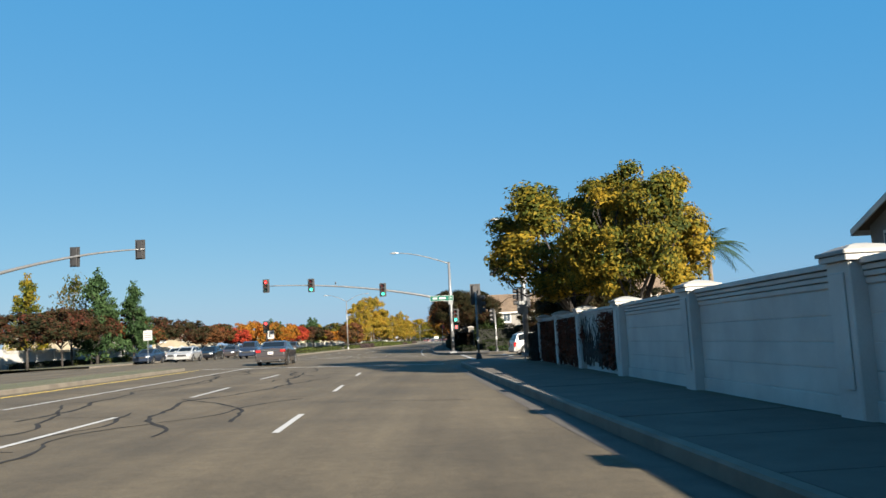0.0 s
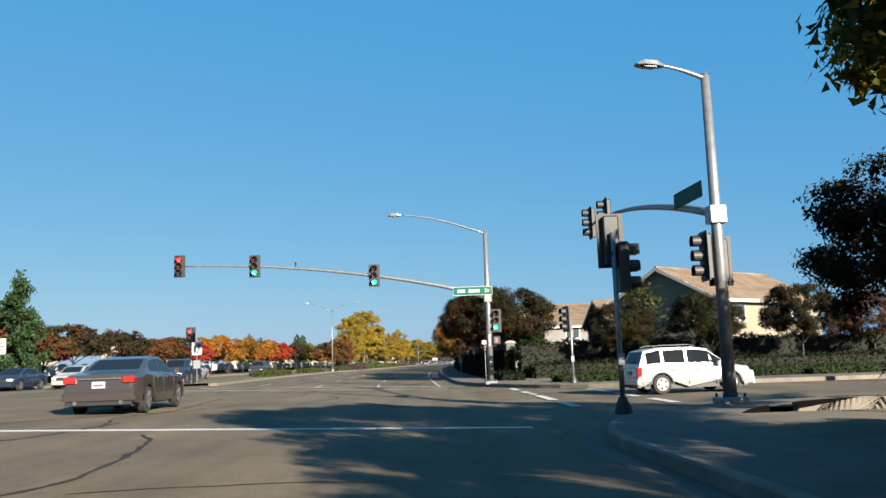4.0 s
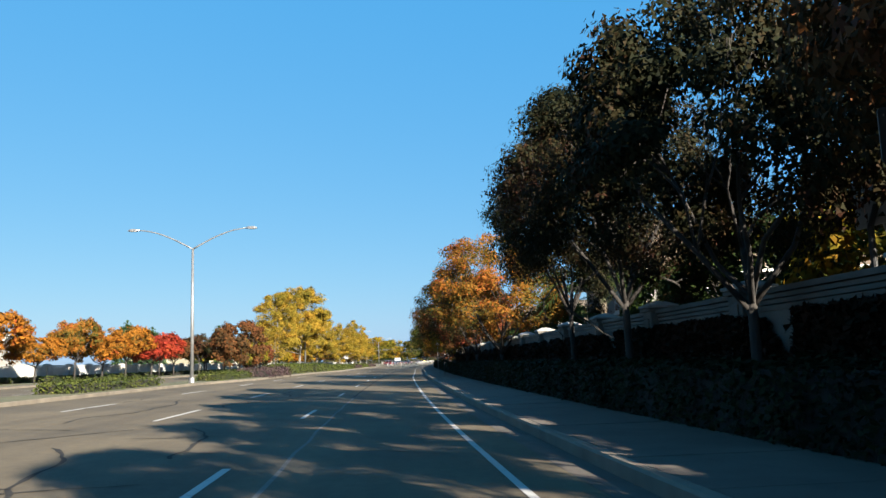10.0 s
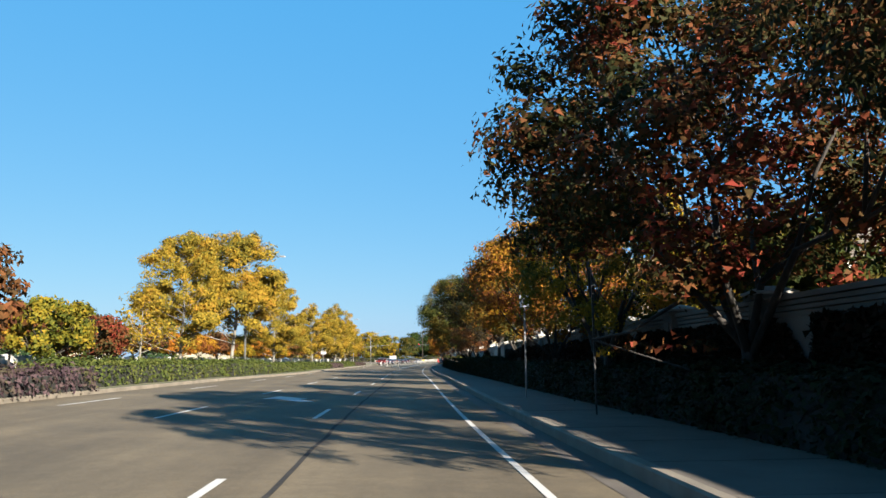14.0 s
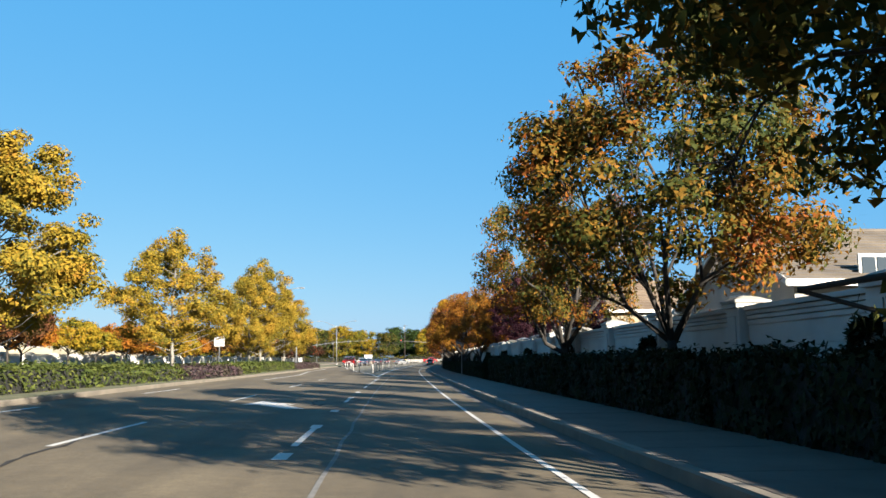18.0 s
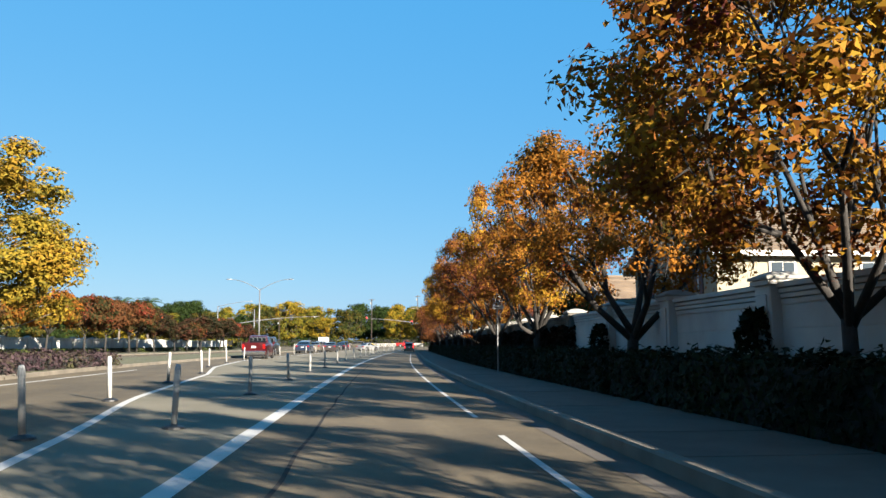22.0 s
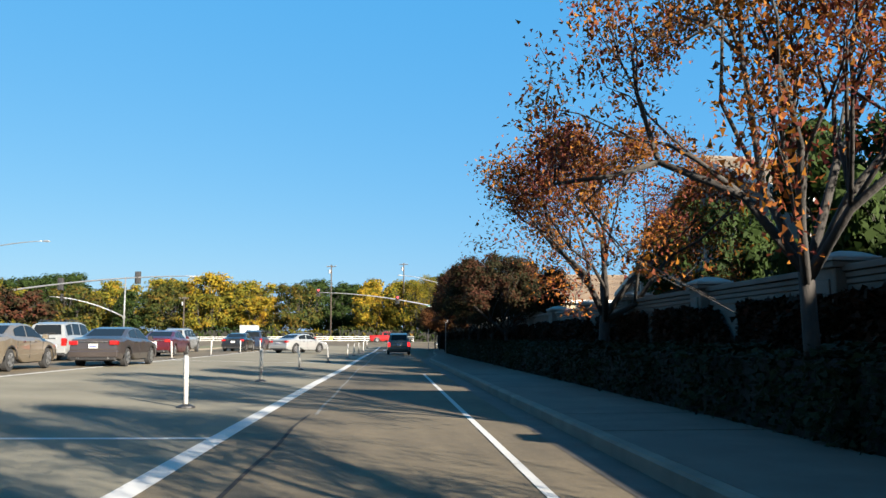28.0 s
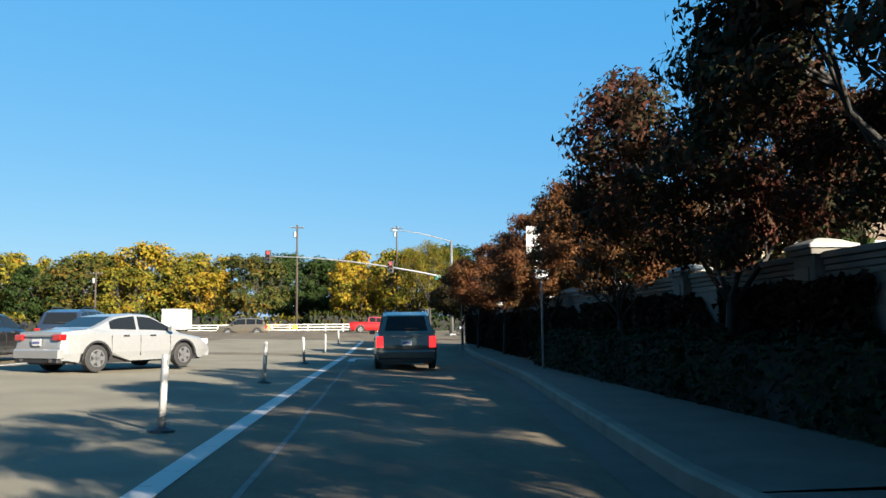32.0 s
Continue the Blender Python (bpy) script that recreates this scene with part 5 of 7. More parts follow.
def stem_net(seed, y0, y1, h, n):
    """Black dead stems that climb, curl and fork over the wall."""
    rng = np.random.default_rng(seed)
    s = Shape()
    for _ in range(n):
        p = np.array([-.035, rng.uniform(y0, y1), rng.uniform(.05, .5)])
        a = rng.uniform(-.5, .5)
        pts = [tuple(p)]
        for i in range(int(rng.integers(6, 15))):
            a += rng.normal() * .55
            p = p + np.array([0, math.sin(a) * .13, abs(math.cos(a)) * .13])
            if p[2] > h or not y0 - .1 < p[1] < y1 + .1:
                break
            pts.append(tuple(p))
        if len(pts) > 2:
            s.tube(pts, [.020 - .012 * i / len(pts) for i in range(len(pts))], 4)
    return s.mesh("stem_net", BARK)


def leaf_patch(seed, n, inside):
    """Dead leaves over the part of a wall bay for which inside(y, z) holds."""
    rng = np.random.default_rng(seed)
    pos = np.stack([-.05 - abs(rng.normal(size=n)) * .04, rng.uniform(0, 5.6, n), rng.uniform(0, 1.72, n)], 1)
    wob = .16 * np.sin(pos[:, 1] * 5.3 + seed) + .12 * np.sin(pos[:, 2] * 7.1) + rng.normal(size=n) * .07
    pos = pos[inside(pos[:, 1] + wob, pos[:, 2] + wob)]
    return leaf_mesh("leaf_cover", pos, .075, rng, LEAF["dead_ivy"], facing=np.tile([-1.0, 0, .3], (len(pos), 1)))


for k, (ya, ln, n, inside) in enumerate((
        (22.2, 5.6, 3600, lambda y, z: ((y < 2.4) & (z > .45 - .1 * y)) | ((y > 4.9) & (z > .8) & (z < 1.2))),
        (28.1, 4.6, 5200, lambda y, z: (y > .75) & (z > .14) & (y < 4.7)),
        (33.0, 4.9, 6500, lambda y, z: (y > .1) & (y < 5.2)))):
    t = thing("ivy", "dead rust-brown ivy and black stems on the painted wall", "ivy", "ivy on the walls", Matrix.Translation((5.42 + .012 * (ya - 20) - .1, ya, .12)))
    part("leaf_cover", leaf_patch(40 + k, n, inside), None, t)
    part("stem_net", stem_net(50 + k, .1, ln - .1, 1.72, (120, 40, 30)[k]), None, t)
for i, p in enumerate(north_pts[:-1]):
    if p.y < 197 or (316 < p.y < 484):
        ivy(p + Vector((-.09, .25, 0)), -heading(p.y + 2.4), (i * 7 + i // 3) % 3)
    elif 200 < p.y < 318 and i % 2 == 0:
        t = thing("shrub", "dark conical shrub trained against a wall pillar", "shrub", "shrubs against the pillars", Matrix.Translation(p + Vector((-.45, 0, -.03))))
        rng = np.random.default_rng(i)
        a, zz = rng.uniform(0, 6.28, 900), rng.uniform(.05, 1.75, 900)
        rr = .40 * np.sqrt(np.clip(1 - (zz / 1.85) ** 2, .05, 1)) * (.8 + .3 * rng.random(900))
        part("foliage", leaf_mesh("foliage", np.stack([rr * np.cos(a), rr * np.sin(a), zz], 1), .12, rng, LEAF["hedge"]), None, t)
        part("stem", Shape().tube([(0, 0, -.05), (0, 0, 1.5)], [.05, .02], 6), BARK, t)

# ---------------------------------------------------------------- signals, lamps and signs


def signal_head(parent, at_m, lit_lamp="green", name="signal_head", plate=True):
    """A three-lamp head facing -y, centred on the origin of at_m."""
    body = part(name, Shape().box(-.17, .17, -.02, .2, -.53, .53, .03), BLACK, parent)
    body.matrix_local = at_m
    if plate:
        s = Shape()
        s.box(-.29, .29, .04, .06, -.59, .59)
        part("backplate", s, BACKPLATE, body, "black louvred backplate")
    for k, (z, nm) in enumerate(((.35, "red"), (0, "amber"), (-.35, "green"))):
        on = nm == lit_lamp
        mat = {"red": LENS_RED_LIT if on else LENS_RED, "amber": LENS_AMBER, "green": LENS_GREEN if on else LENS_OFF}[nm]
        part("lens", Shape().disc((0, -.035, z), (0, 1, 0), .13, .03, 18), mat, body, f"{'lit' if on else 'unlit'} {nm} lens")
        v = Shape()
        ring = lambda yy, r: [(math.cos(a) * r, yy, z + math.sin(a) * r) for a in [math.radians(-40 + 260 * q / 14) for q in range(15)]]
        v.loft([ring(-.02, .155), ring(-.24, .15)], caps=False, closed=False)
        v.loft([ring(-.24, .145), ring(-.02, .15)], caps=False, closed=False)
        part("visor", v, BLACK, body)
    return body


def luminaire(parent, p, d):
    """A flat street-lamp head at p, pointing along d."""
    a = math.atan2(d[1], d[0])
    s = Shape()
    ring = lambda x, w, h: [(x, -w, 0), (x, w, 0), (x, w * .7, h), (x, -w * .7, h)]
    s.loft([ring(0, .07, .07), ring(.2, .15, .13), ring(.55, .17, .12), ring(.72, .1, .05)])
    hd = part("lamp_head", s, GALV, parent)
    hd.matrix_local = Matrix.Translation(p) @ Matrix.Rotation(a, 4, "Z") @ Matrix.Translation((-.1, 0, -.04))
    part("diffuser", Shape().box(.22, .55, -.11, .11, -.035, -.003, .01), LAMP_GLASS, hd)


def curve_pts(a, b, sag, n=10, power=1.0):
    """From a up to b, steep at first and then flat."""
    a, b = Vector(a), Vector(b)
    return [a.lerp(b, t) + Vector((0, 0, (b.z - a.z) * (math.sin(t * math.pi / 2) ** power - t) * sag)) for t in (k / n for k in range(n + 1))]


def mast(x, y, z, h, arm_end, arm_z, lum_end, lum_z, label, heads=(), sign=None, facing=0.0, bow=.9):
    """A steel signal mast: pole, curved arm, heads on it, a street lamp on top. Ends are offsets from the pole."""
    t = thing("traffic_signal_mast", label, "traffic signal", "traffic signals", pose(x, y, z))
    part("base_plate", Shape().box(-.32, .32, -.32, .32, -.05, .12, .03), GALV, t)
    for a in (-.24, .24):
        for b in (-.24, .24):
            part("bolt", Shape().tube([(a, b, .1), (a, b, .2)], .03, 6), DARK_STEEL, t)
    part("pole", Shape().tube([(0, 0, 0), (0, 0, h * .5), (0, 0, h)], [.16, .135, .105], 14), GALV, t, smooth=True)
    part("pole_cap", Shape().tube([(0, 0, h), (0, 0, h + .05)], [.12, .06], 12), GALV, t)
    if arm_end:
        ex, ey = arm_end
        pts = curve_pts((0, 0, arm_z[0]), (ex, ey, arm_z[1]), 1.0, 14, bow)
        arm = part("mast_arm", Shape().tube(pts, [.115 - .075 * k / 14 for k in range(15)], 10), GALV, t, smooth=True)
        part("arm_collar", Shape().box(-.2, .2, -.2, .2, arm_z[0] - .22, arm_z[0] + .2, .02), GALV, t)
        L = math.hypot(ex, ey)
        for dist, lamp in heads:
            k = dist / L * 14
            i = min(13, int(k))
            p = pts[i].lerp(pts[i + 1], k - i)
            signal_head(t, Matrix.Translation(p) @ Matrix.Rotation(facing, 4, "Z") @ Matrix.Translation((0, -.18, 0)), lamp)
            part("head_bracket", Shape().box(-.06, .06, -.16, .06, -.12, .12).moved(Matrix.Translation(p) @ Matrix.Rotation(facing, 4, "Z")), DARK_STEEL, t)
    if lum_end:
        pts = curve_pts((0, 0, h - .1), (lum_end[0], lum_end[1], lum_z), .8, 12)
        part("lamp_arm", Shape().tube(pts, [.06 - .025 * k / 12 for k in range(13)], 8), GALV, t, smooth=True)
        luminaire(t, pts[-1], (lum_end[0], lum_end[1]))
    return t


def bars(parent, words, size, mat, y=-.008, z=0.0, x0=0.0):
    """Writing shown as plain bars, one for each word: (start, width)."""
    for a, w in words:
        part("lettering_bar", Shape().box(x0 + a, x0 + a + w, y - .004, y, z - size / 2, z + size / 2), mat, parent)


# first junction
m1 = mast(2.6, 72.0, .12, 7.9, (-16.4, .9), (4.40, 6.64), (-4.5, .2), 8.95, "galvanised signal mast with long curved arm and street lamp", [(5.9, "green"), (12.2, "green"), (16.2, "red")], bow=.78)
s = part("street_sign", Shape().box(-1.80, .25, -.02, .0, 4.54, 5.0, .02), SIGN_WHITE, m1, "green street name sign with a white border")
s.location = (0, -.19, 0)
part("sign_face", Shape().box(-1.77, .22, -.026, -.021, 4.57, 4.97), SIGN_GREEN, s)
bars(s, ((0, .40), (.58, .58)), .17, SIGN_WHITE, -.028, 4.77, -1.58)
tx = part("lettering", lettering("Dr", .25), None, s)
tx.data.materials.append(SIGN_WHITE)
tx.matrix_local = Matrix.Translation((-.02, -.03, 4.77)) @ Matrix.Rotation(radians(90), 4, "X")
signal_head(m1, Matrix.Translation((.36, -.12, 3.2)), "green")
part("bracket", Shape().box(.1, .3, -.06, .06, 3.5, 3.6), DARK_STEEL, m1)
ped = part("pedestrian_signal", Shape().box(.18, .56, -.2, .1, 2.0, 2.4, .03), BLACK, m1)
part("red_hand_sign", Shape().box(.30, .42, -.206, -.201, 2.08, 2.3), LENS_RED_LIT, ped, "lit red stop sign")
part("push_button", Shape().box(-.05, .11, -.2, -.13, .92, 1.3, .02), SIGN_WHITE, m1, "pedestrian push button plate")
part("number_plate", Shape().box(-.06, .06, -.155, -.14, 1.9, 2.5), SIGN_WHITE, m1)
bars(m1, ((-.03, .06),), .07, SIGN_BLACK, -.157, 2.05)
bars(m1, ((-.03, .06),), .07, SIGN_BLACK, -.157, 2.2)
bars(m1, ((-.03, .06),), .07, SIGN_BLACK, -.157, 2.35)
bird = thing("camera_box", "small dark detector on top of the signal arm", "detector", "", pose(2.6 - 10.1, 72.55, .12 + 6.42))
part("housing", Shape().tube([(0, 0, 0), (0, 0, .22), (.04, -.1, .26)], [.03, .05, .06], 7), BLACK, bird)

m2 = mast(6.07, 48.4, .15, 7.85, (-.65, 10.2), (4.4, 5.95), (-1.2, -.3), 8.0, "near-corner signal mast, its arm over the side street", [(8.3, None), (10.2, None)], facing=-math.pi / 2)
s = part("street_sign", Shape().box(-.02, .0, .3, 2.1, 4.9, 5.3, .02), SIGN_GREEN, m2, "green street name sign seen edge-on")
s.matrix_local = Matrix.Rotation(.06, 4, "Z") @ Matrix.Translation((-.16, 0, 0))
signal_head(m2, Matrix.Translation((-.4, 0, 3.4)) @ Matrix.Rotation(-math.pi / 2, 4, "Z"), None)
signal_head(m2, Matrix.Translation((.1, .3, 3.3)) @ Matrix.Rotation(math.pi, 4, "Z"), None)


def signal_post(x, y, h, label, facing, lamp=None, second=None):
    t = thing("signal_post", label, "traffic signal", "traffic signals", pose(x, y, .15))
    part("base", Shape().tube([(0, 0, -.05), (0, 0, .12), (0, 0, .3)], [.2, .16, .08], 10), DARK_STEEL, t)
    part("post", Shape().tube([(0, 0, 0), (0, 0, h)], .055, 10), GALV, t, smooth=True)
    signal_head(t, Matrix.Translation((0, 0, h - .15)) @ Matrix.Rotation(facing, 4, "Z") @ Matrix.Translation((0, -.28, 0)), lamp)
    part("bracket", Shape().box(-.05, .05, -.3, .05, h - .5, h - .42).moved(Matrix.Rotation(facing, 4, "Z")), DARK_STEEL, t)
    if second is not None:
        signal_head(t, Matrix.Translation((0, 0, h - .75)) @ Matrix.Rotation(second, 4, "Z") @ Matrix.Translation((0, -.28, 0)), lamp, plate=False)
    part("push_button", Shape().box(-.07, .07, -.1, -.05, .95, 1.2, .01), SIGN_WHITE, t)
    return t


signal_post(3.1, 46.4, 3.75, "signal post on the near corner with dark heads", math.pi, None, math.pi / 2)
signal_post(6.0, 67.4, 3.05, "slender signal post at the far corner of the side street", -math.pi / 2 + .35)
opp = mast(-25.5, 47.6, .4, 8.4, (9.3, .2), (5.8, 7.1), None, 0, "signal mast on the far side, its arm over the other carriageway", [(5.2, None), (9.0, None)], facing=math.pi)
sp = signal_post(-15.2, 80.5, 3.0, "low signal post on the tip of the median", 0, "red")
sp.location.z = .5


def double_lamp(u, y, h, span, label):
    p = at(u, y, .12)
    t = thing("street_lamp", label, "street lamp", "double street lamps", pose(p.x, p.y, p.z, 0, 0, -math.degrees(heading(y))))
    part("base", Shape().tube([(0, 0, -.05), (0, 0, .35)], [.2, .16], 12), GALV, t)
    part("pole", Shape().tube([(0, 0, 0), (0, 0, h)], [.12, .075], 12), GALV, t, smooth=True)
    for sgn in (-1, 1):
        pts = curve_pts((0, 0, h - .05), (sgn * span, 0, h + span * .36), .9, 12)
        part("lamp_arm", Shape().tube(pts, [.055 - .02 * k / 12 for k in range(13)], 7), GALV, t, smooth=True)
        luminaire(t, pts[-1], (sgn, 0))
    return t


double_lamp(-13.8, 145, 8.4, 3.4, "tall steel street lamp with two curved arms on the median")
double_lamp(-18.2, 231.8, 10.5, 3.4, "tall steel street lamp between the plane trees")
double_lamp(-17.3, 314, 8.1, 3.4, "tall steel street lamp beside the last plane tree")
double_lamp(-21.0, 409, 8.6, 4.0, "tall steel street lamp with two curved arms on the median")


def sign_post(p, h, label, boards, turn=0.0, name="traffic_sign", category="traffic sign", r=.025, mat=None):
    """A post with boards: (centre height, width, height, kind)."""
    t = thing(name, label, category, "road signs", Matrix.Translation(p) @ Matrix.Rotation(turn, 4, "Z"))
    part("post", Shape().box(-r, r, -r, r, -.05, h, .005), mat or GALV, t)
    for z, w, hh, kind, *aside in boards:
        s = Shape()
        ring = []
        for cxx, czz, a0 in ((w / 2 - .04, hh / 2 - .04, 0), (-w / 2 + .04, hh / 2 - .04, 90), (-w / 2 + .04, -hh / 2 + .04, 180), (w / 2 - .04, -hh / 2 + .04, 270)):
            for q in range(4):
                a = math.radians(a0 + 30 * q)
                ring.append((cxx + .04 * math.cos(a), czz + .04 * math.sin(a)))
        s.loft([[(a, -r - .012, z + b) for a, b in ring], [(a, -r - .002, z + b) for a, b in ring]])
        b = part("board", s, SIGN_YELLOW if kind == "yellow" else SIGN_BACK if kind == "back" else SIGN_BLACK if kind == "dark" else SIGN_WHITE, t)
        if aside:
            b.matrix_local = Matrix.Translation((aside[0], 0, 0))
        f = -r - .014
        if kind in ("turn", "lane"):
            for x0, x1, z0, z1 in ((-w / 2 + .03, w / 2 - .03, hh / 2 - .045, hh / 2 - .03), (-w / 2 + .03, w / 2 - .03, -hh / 2 + .03, -hh / 2 + .045), (-w / 2 + .03, -w / 2 + .045, -hh / 2 + .045, hh / 2 - .045), (w / 2 - .045, w / 2 - .03, -hh / 2 + .045, hh / 2 - .045)):
                part("border", Shape().box(x0, x1, f - .002, f, z + z0, z + z1), SIGN_BLACK, b)
            for text, dz, size in (("RIGHT LANE", .28 * hh, .155), ("MUST", 0, .2), ("TURN RIGHT", -.28 * hh, .155)):
                tx = part("lettering", lettering(text, size * w / .92), None, b)
                tx.data.materials.append(SIGN_BLACK)
                tx.matrix_local = Matrix.Translation((0, f - .003, z + dz)) @ Matrix.Rotation(radians(90), 4, "X")
        elif kind == "nopark":
            k = w * .40
            ringo = [(math.cos(a) * k, math.sin(a) * k) for a in (2 * math.pi * q / 28 for q in range(28))]
            rs = Shape()
            rs.loft([[(a * q, f - .002, z + .05 * hh + c * q) for a, c in ringo] for q in (1.0, .84)], caps=False)
            part("ring", rs, SIGN_BLACK, b)
            tx = part("lettering", lettering("P", w * .62), None, b)
            tx.data.materials.append(SIGN_BLACK)
            tx.matrix_local = Matrix.Translation((0, f - .002, z + .05 * hh)) @ Matrix.Rotation(radians(90), 4, "X")
            part("slash", Shape().box(-k, k, -.002, 0, -.02, .02).moved(Matrix.Translation((0, f - .002, z + .05 * hh)) @ Matrix.Rotation(radians(45), 4, "Y")), SIGN_BLACK, b)
            part("arrow_bar", Shape().box(-w * .3, w * .3, f - .003, f - .001, z - hh * .44, z - hh * .38), SIGN_BLACK, b)
        elif kind == "bike":
            for q in (-1, 1):
                rs = Shape()
                ringo = [(math.cos(a), math.sin(a)) for a in (2 * math.pi * k / 18 for k in range(18))]
                rs.loft([[(q * w * .24 + a * w * .13 * e, f - .002, z + c * w * .13 * e) for a, c in ringo] for e in (1, .75)], caps=False)
                part("wheel_symbol", rs, SIGN_BLACK, b)
            part("frame_symbol", Shape().box(-w * .24, w * .24, f - .003, f - .001, z + hh * .08, z + hh * .14), SIGN_BLACK, b)
        elif kind == "keep":
            part("island_symbol", Shape().box(-w * .3, -w * .1, f - .003, f - .001, z - hh * .3, z + hh * .15), SIGN_BLACK, b)
            part("arrow_symbol", Shape().tube([(w * .0, f - .003, z - hh * .38), (w * .22, f - .003, z - .02), (w * .2, f - .003, z + hh * .25)], .035, 4), SIGN_BLACK, b)
            part("arrow_point", Shape().add([(w * .02, f - .003, z + hh * .2), (w * .38, f - .003, z + hh * .2), (w * .2, f - .003, z + hh * .42)], [(0, 1, 2)]), SIGN_BLACK, b)
        elif kind == "red":
            part("panel", Shape().box(-w * .42, w * .42, f - .003, f - .001, z - hh * .4, z + hh * .4), SIGN_RED, b, "faded red panel")
            part("ring", Shape().disc((0, f - .004, z + .05), (0, 1, 0), w * .26, .003, 20), SIGN_WHITE, b)
        elif kind == "lines":
            for q in range(3):
                part("lettering_bar", Shape().box(-w * .38, w * .38, f - .003, f - .001, z + hh * (.22 - .22 * q) - .02, z + hh * (.22 - .22 * q) + .02), SIGN_BLACK, b)
        elif kind == "route":
            part("map_symbol", Shape().tube([(-w * .2, f - .003, z - hh * .25), (-w * .2, f - .003, z + hh * .1), (w * .2, f - .003, z + hh * .1), (w * .2, f - .003, z - hh * .25)], .05, 4), SIGN_BLACK, b)
    return t


sign_post(Vector((2.82, 77.8, .12)), 2.36, "small white bicycle lane sign on a thin post", [(2.22, .34, .24, "bike")], r=.018)
sign_post(side(2.66, 99.0), 2.98, "bus stop post with red and dark boards and a timetable", [(2.74, .24, .40, "red", .15), (2.74, .34, .44, "dark", -.20), (1.25, .30, .42, "lines")])
# A white face in shade: the grey of a sign back stands in.
sign_post(Vector((4.75, 38.7, .12)), 2.8, "white sign board greyed for shade, on a post before the hedge", [(2.5, .5, .6, "back")])
sign_post(side(2.7, 164.2), 3.1, "thin bare dark metal pole beside the pavement", [], r=.02, mat=DARK_STEEL)
sign_post(side(2.4, 172.6), 3.3, "no parking sign on a post beside the pavement", [(3.0, .32, .46, "nopark")])
sign_post(side(3.1, 284.4), 3.6, "white lane sign on a tall post by the hedge", [(2.98, .98, .98, "turn")], r=.035)
sign_post(side(3.05, 326.4), 3.35, "no parking sign on a post beside the pavement", [(2.95, .42, .62, "nopark")])
sign_post(side(3.4, 453.9), 4.0, "white lane sign above a no parking sign", [(3.62, .86, .82, "turn"), (2.82, .4, .6, "nopark")])
sign_post(side(2.6, 470) + Vector((.2, 0, 0)), 3.0, "small white arrow sign near the corner", [(2.7, .4, .5, "lines")])
p = at(-14.6, 79.8, .16)
sign_post(p, 2.5, "black and white island sign on the median tip", [(2.1, .62, .78, "keep"), (1.15, .42, .5, "back")])
p = at(-17.0, 288, .16)
sign_post(p, 3.2, "pale guide sign on the planted median", [(2.55, .85, .9, "lines")])
p = at(-15.0, 320, .16)
sign_post(p, 2.6, "bare white post on the planted median", [], r=.06)
sign_post(Vector((-26.2, 78.5, .5)), 3.2, "white guide sign across the junction", [(2.6, .85, .95, "lines")])

# marker posts round the closed lane
mp = thing("marker_post", "white flexible marker post with pale bands and a black foot", "marker post", "marker posts round the closed lane")
part("foot", Shape().tube([(0, 0, 0), (0, 0, .03), (0, 0, .07)], [.17, .16, .07], 12), BLACK, mp)
part("tube", Shape().tube([(0, 0, .05), (0, 0, .9), (0, 0, .94)], [.045, .045, .03], 10), FENCE_WHITE, mp, smooth=True)
for z in (.62, .80):
    part("band", Shape().tube([(0, 0, z), (0, 0, z + .08)], .048, 10), SIGN_WHITE, mp)
post_rng = random.Random(9)
first = True
for u, y in [(-4.6, 297), (-4.8, 305.5)] + [(float(np.interp(v, [300, 395, 405, 414, 423, 441, 462, 490], [-4.95, -4.95, -5.0, -5.05, -4.85, -3.95, -3.8, -3.7])), v) for v in (313.8, 322.3, 330.3, 338.5, 348, 356.9, 366, 375.5, 384.5, 393.8, 403, 412, 421.2, 431, 441.8, 450.6, 460.6, 472.1, 485.4)] + [(-6.3, 304), (-7.4, 311), (-8.2, 319)] + [(gore(v) - .25, v) for v in (327, 335.5, 344, 353.2, 363, 373, 382.6, 392.5, 402.6, 412.5, 422.5, 432, 441.5, 452, 462)]:
    q = at(u, y, .0)
    m = Matrix.Translation(q) @ Matrix.Rotation(post_rng.uniform(-.06, .06), 4, "X") @ Matrix.Rotation(post_rng.uniform(-.05, .05), 4, "Y")
    if first:
        mp.matrix_world = m
        first = False
    else:
        copy_thing(mp, m)

# second junction
zr2 = rise(513)
m3 = mast(26.5, 513, zr2, 9.5, (-18.4, 0), (5.6, 7.8), (-5.6, 0), 10.5, "signal mast across the cross street, its red lamps lit", [(6.2, "red"), (18.2, "red")])
s = part("street_sign", Shape().box(-1.7, .1, -.2, -.18, 5.55, 5.95, .02), SIGN_GREEN, m3, "green street name sign")
bars(s, ((-1.5, .85), (-.5, .4)), .17, SIGN_WHITE, -.203, 5.75)
signal_head(m3, Matrix.Translation((.35, -.2, 4.2)), "red")
m4 = mast(-24.0, 470, .45, 9.2, (21.0, 0), (4.8, 7.0), (6.5, 0), 10.2, "signal mast with a long arm seen from behind", [(8.2, None), (15.2, None)], facing=math.pi)
m5 = mast(-22.5, 526, zr2, 10.8, (-10, -5), (4.4, 7.4), None, 0, "signal mast beyond the cross street with a short arm", [(9.5, None)], facing=math.pi / 2)


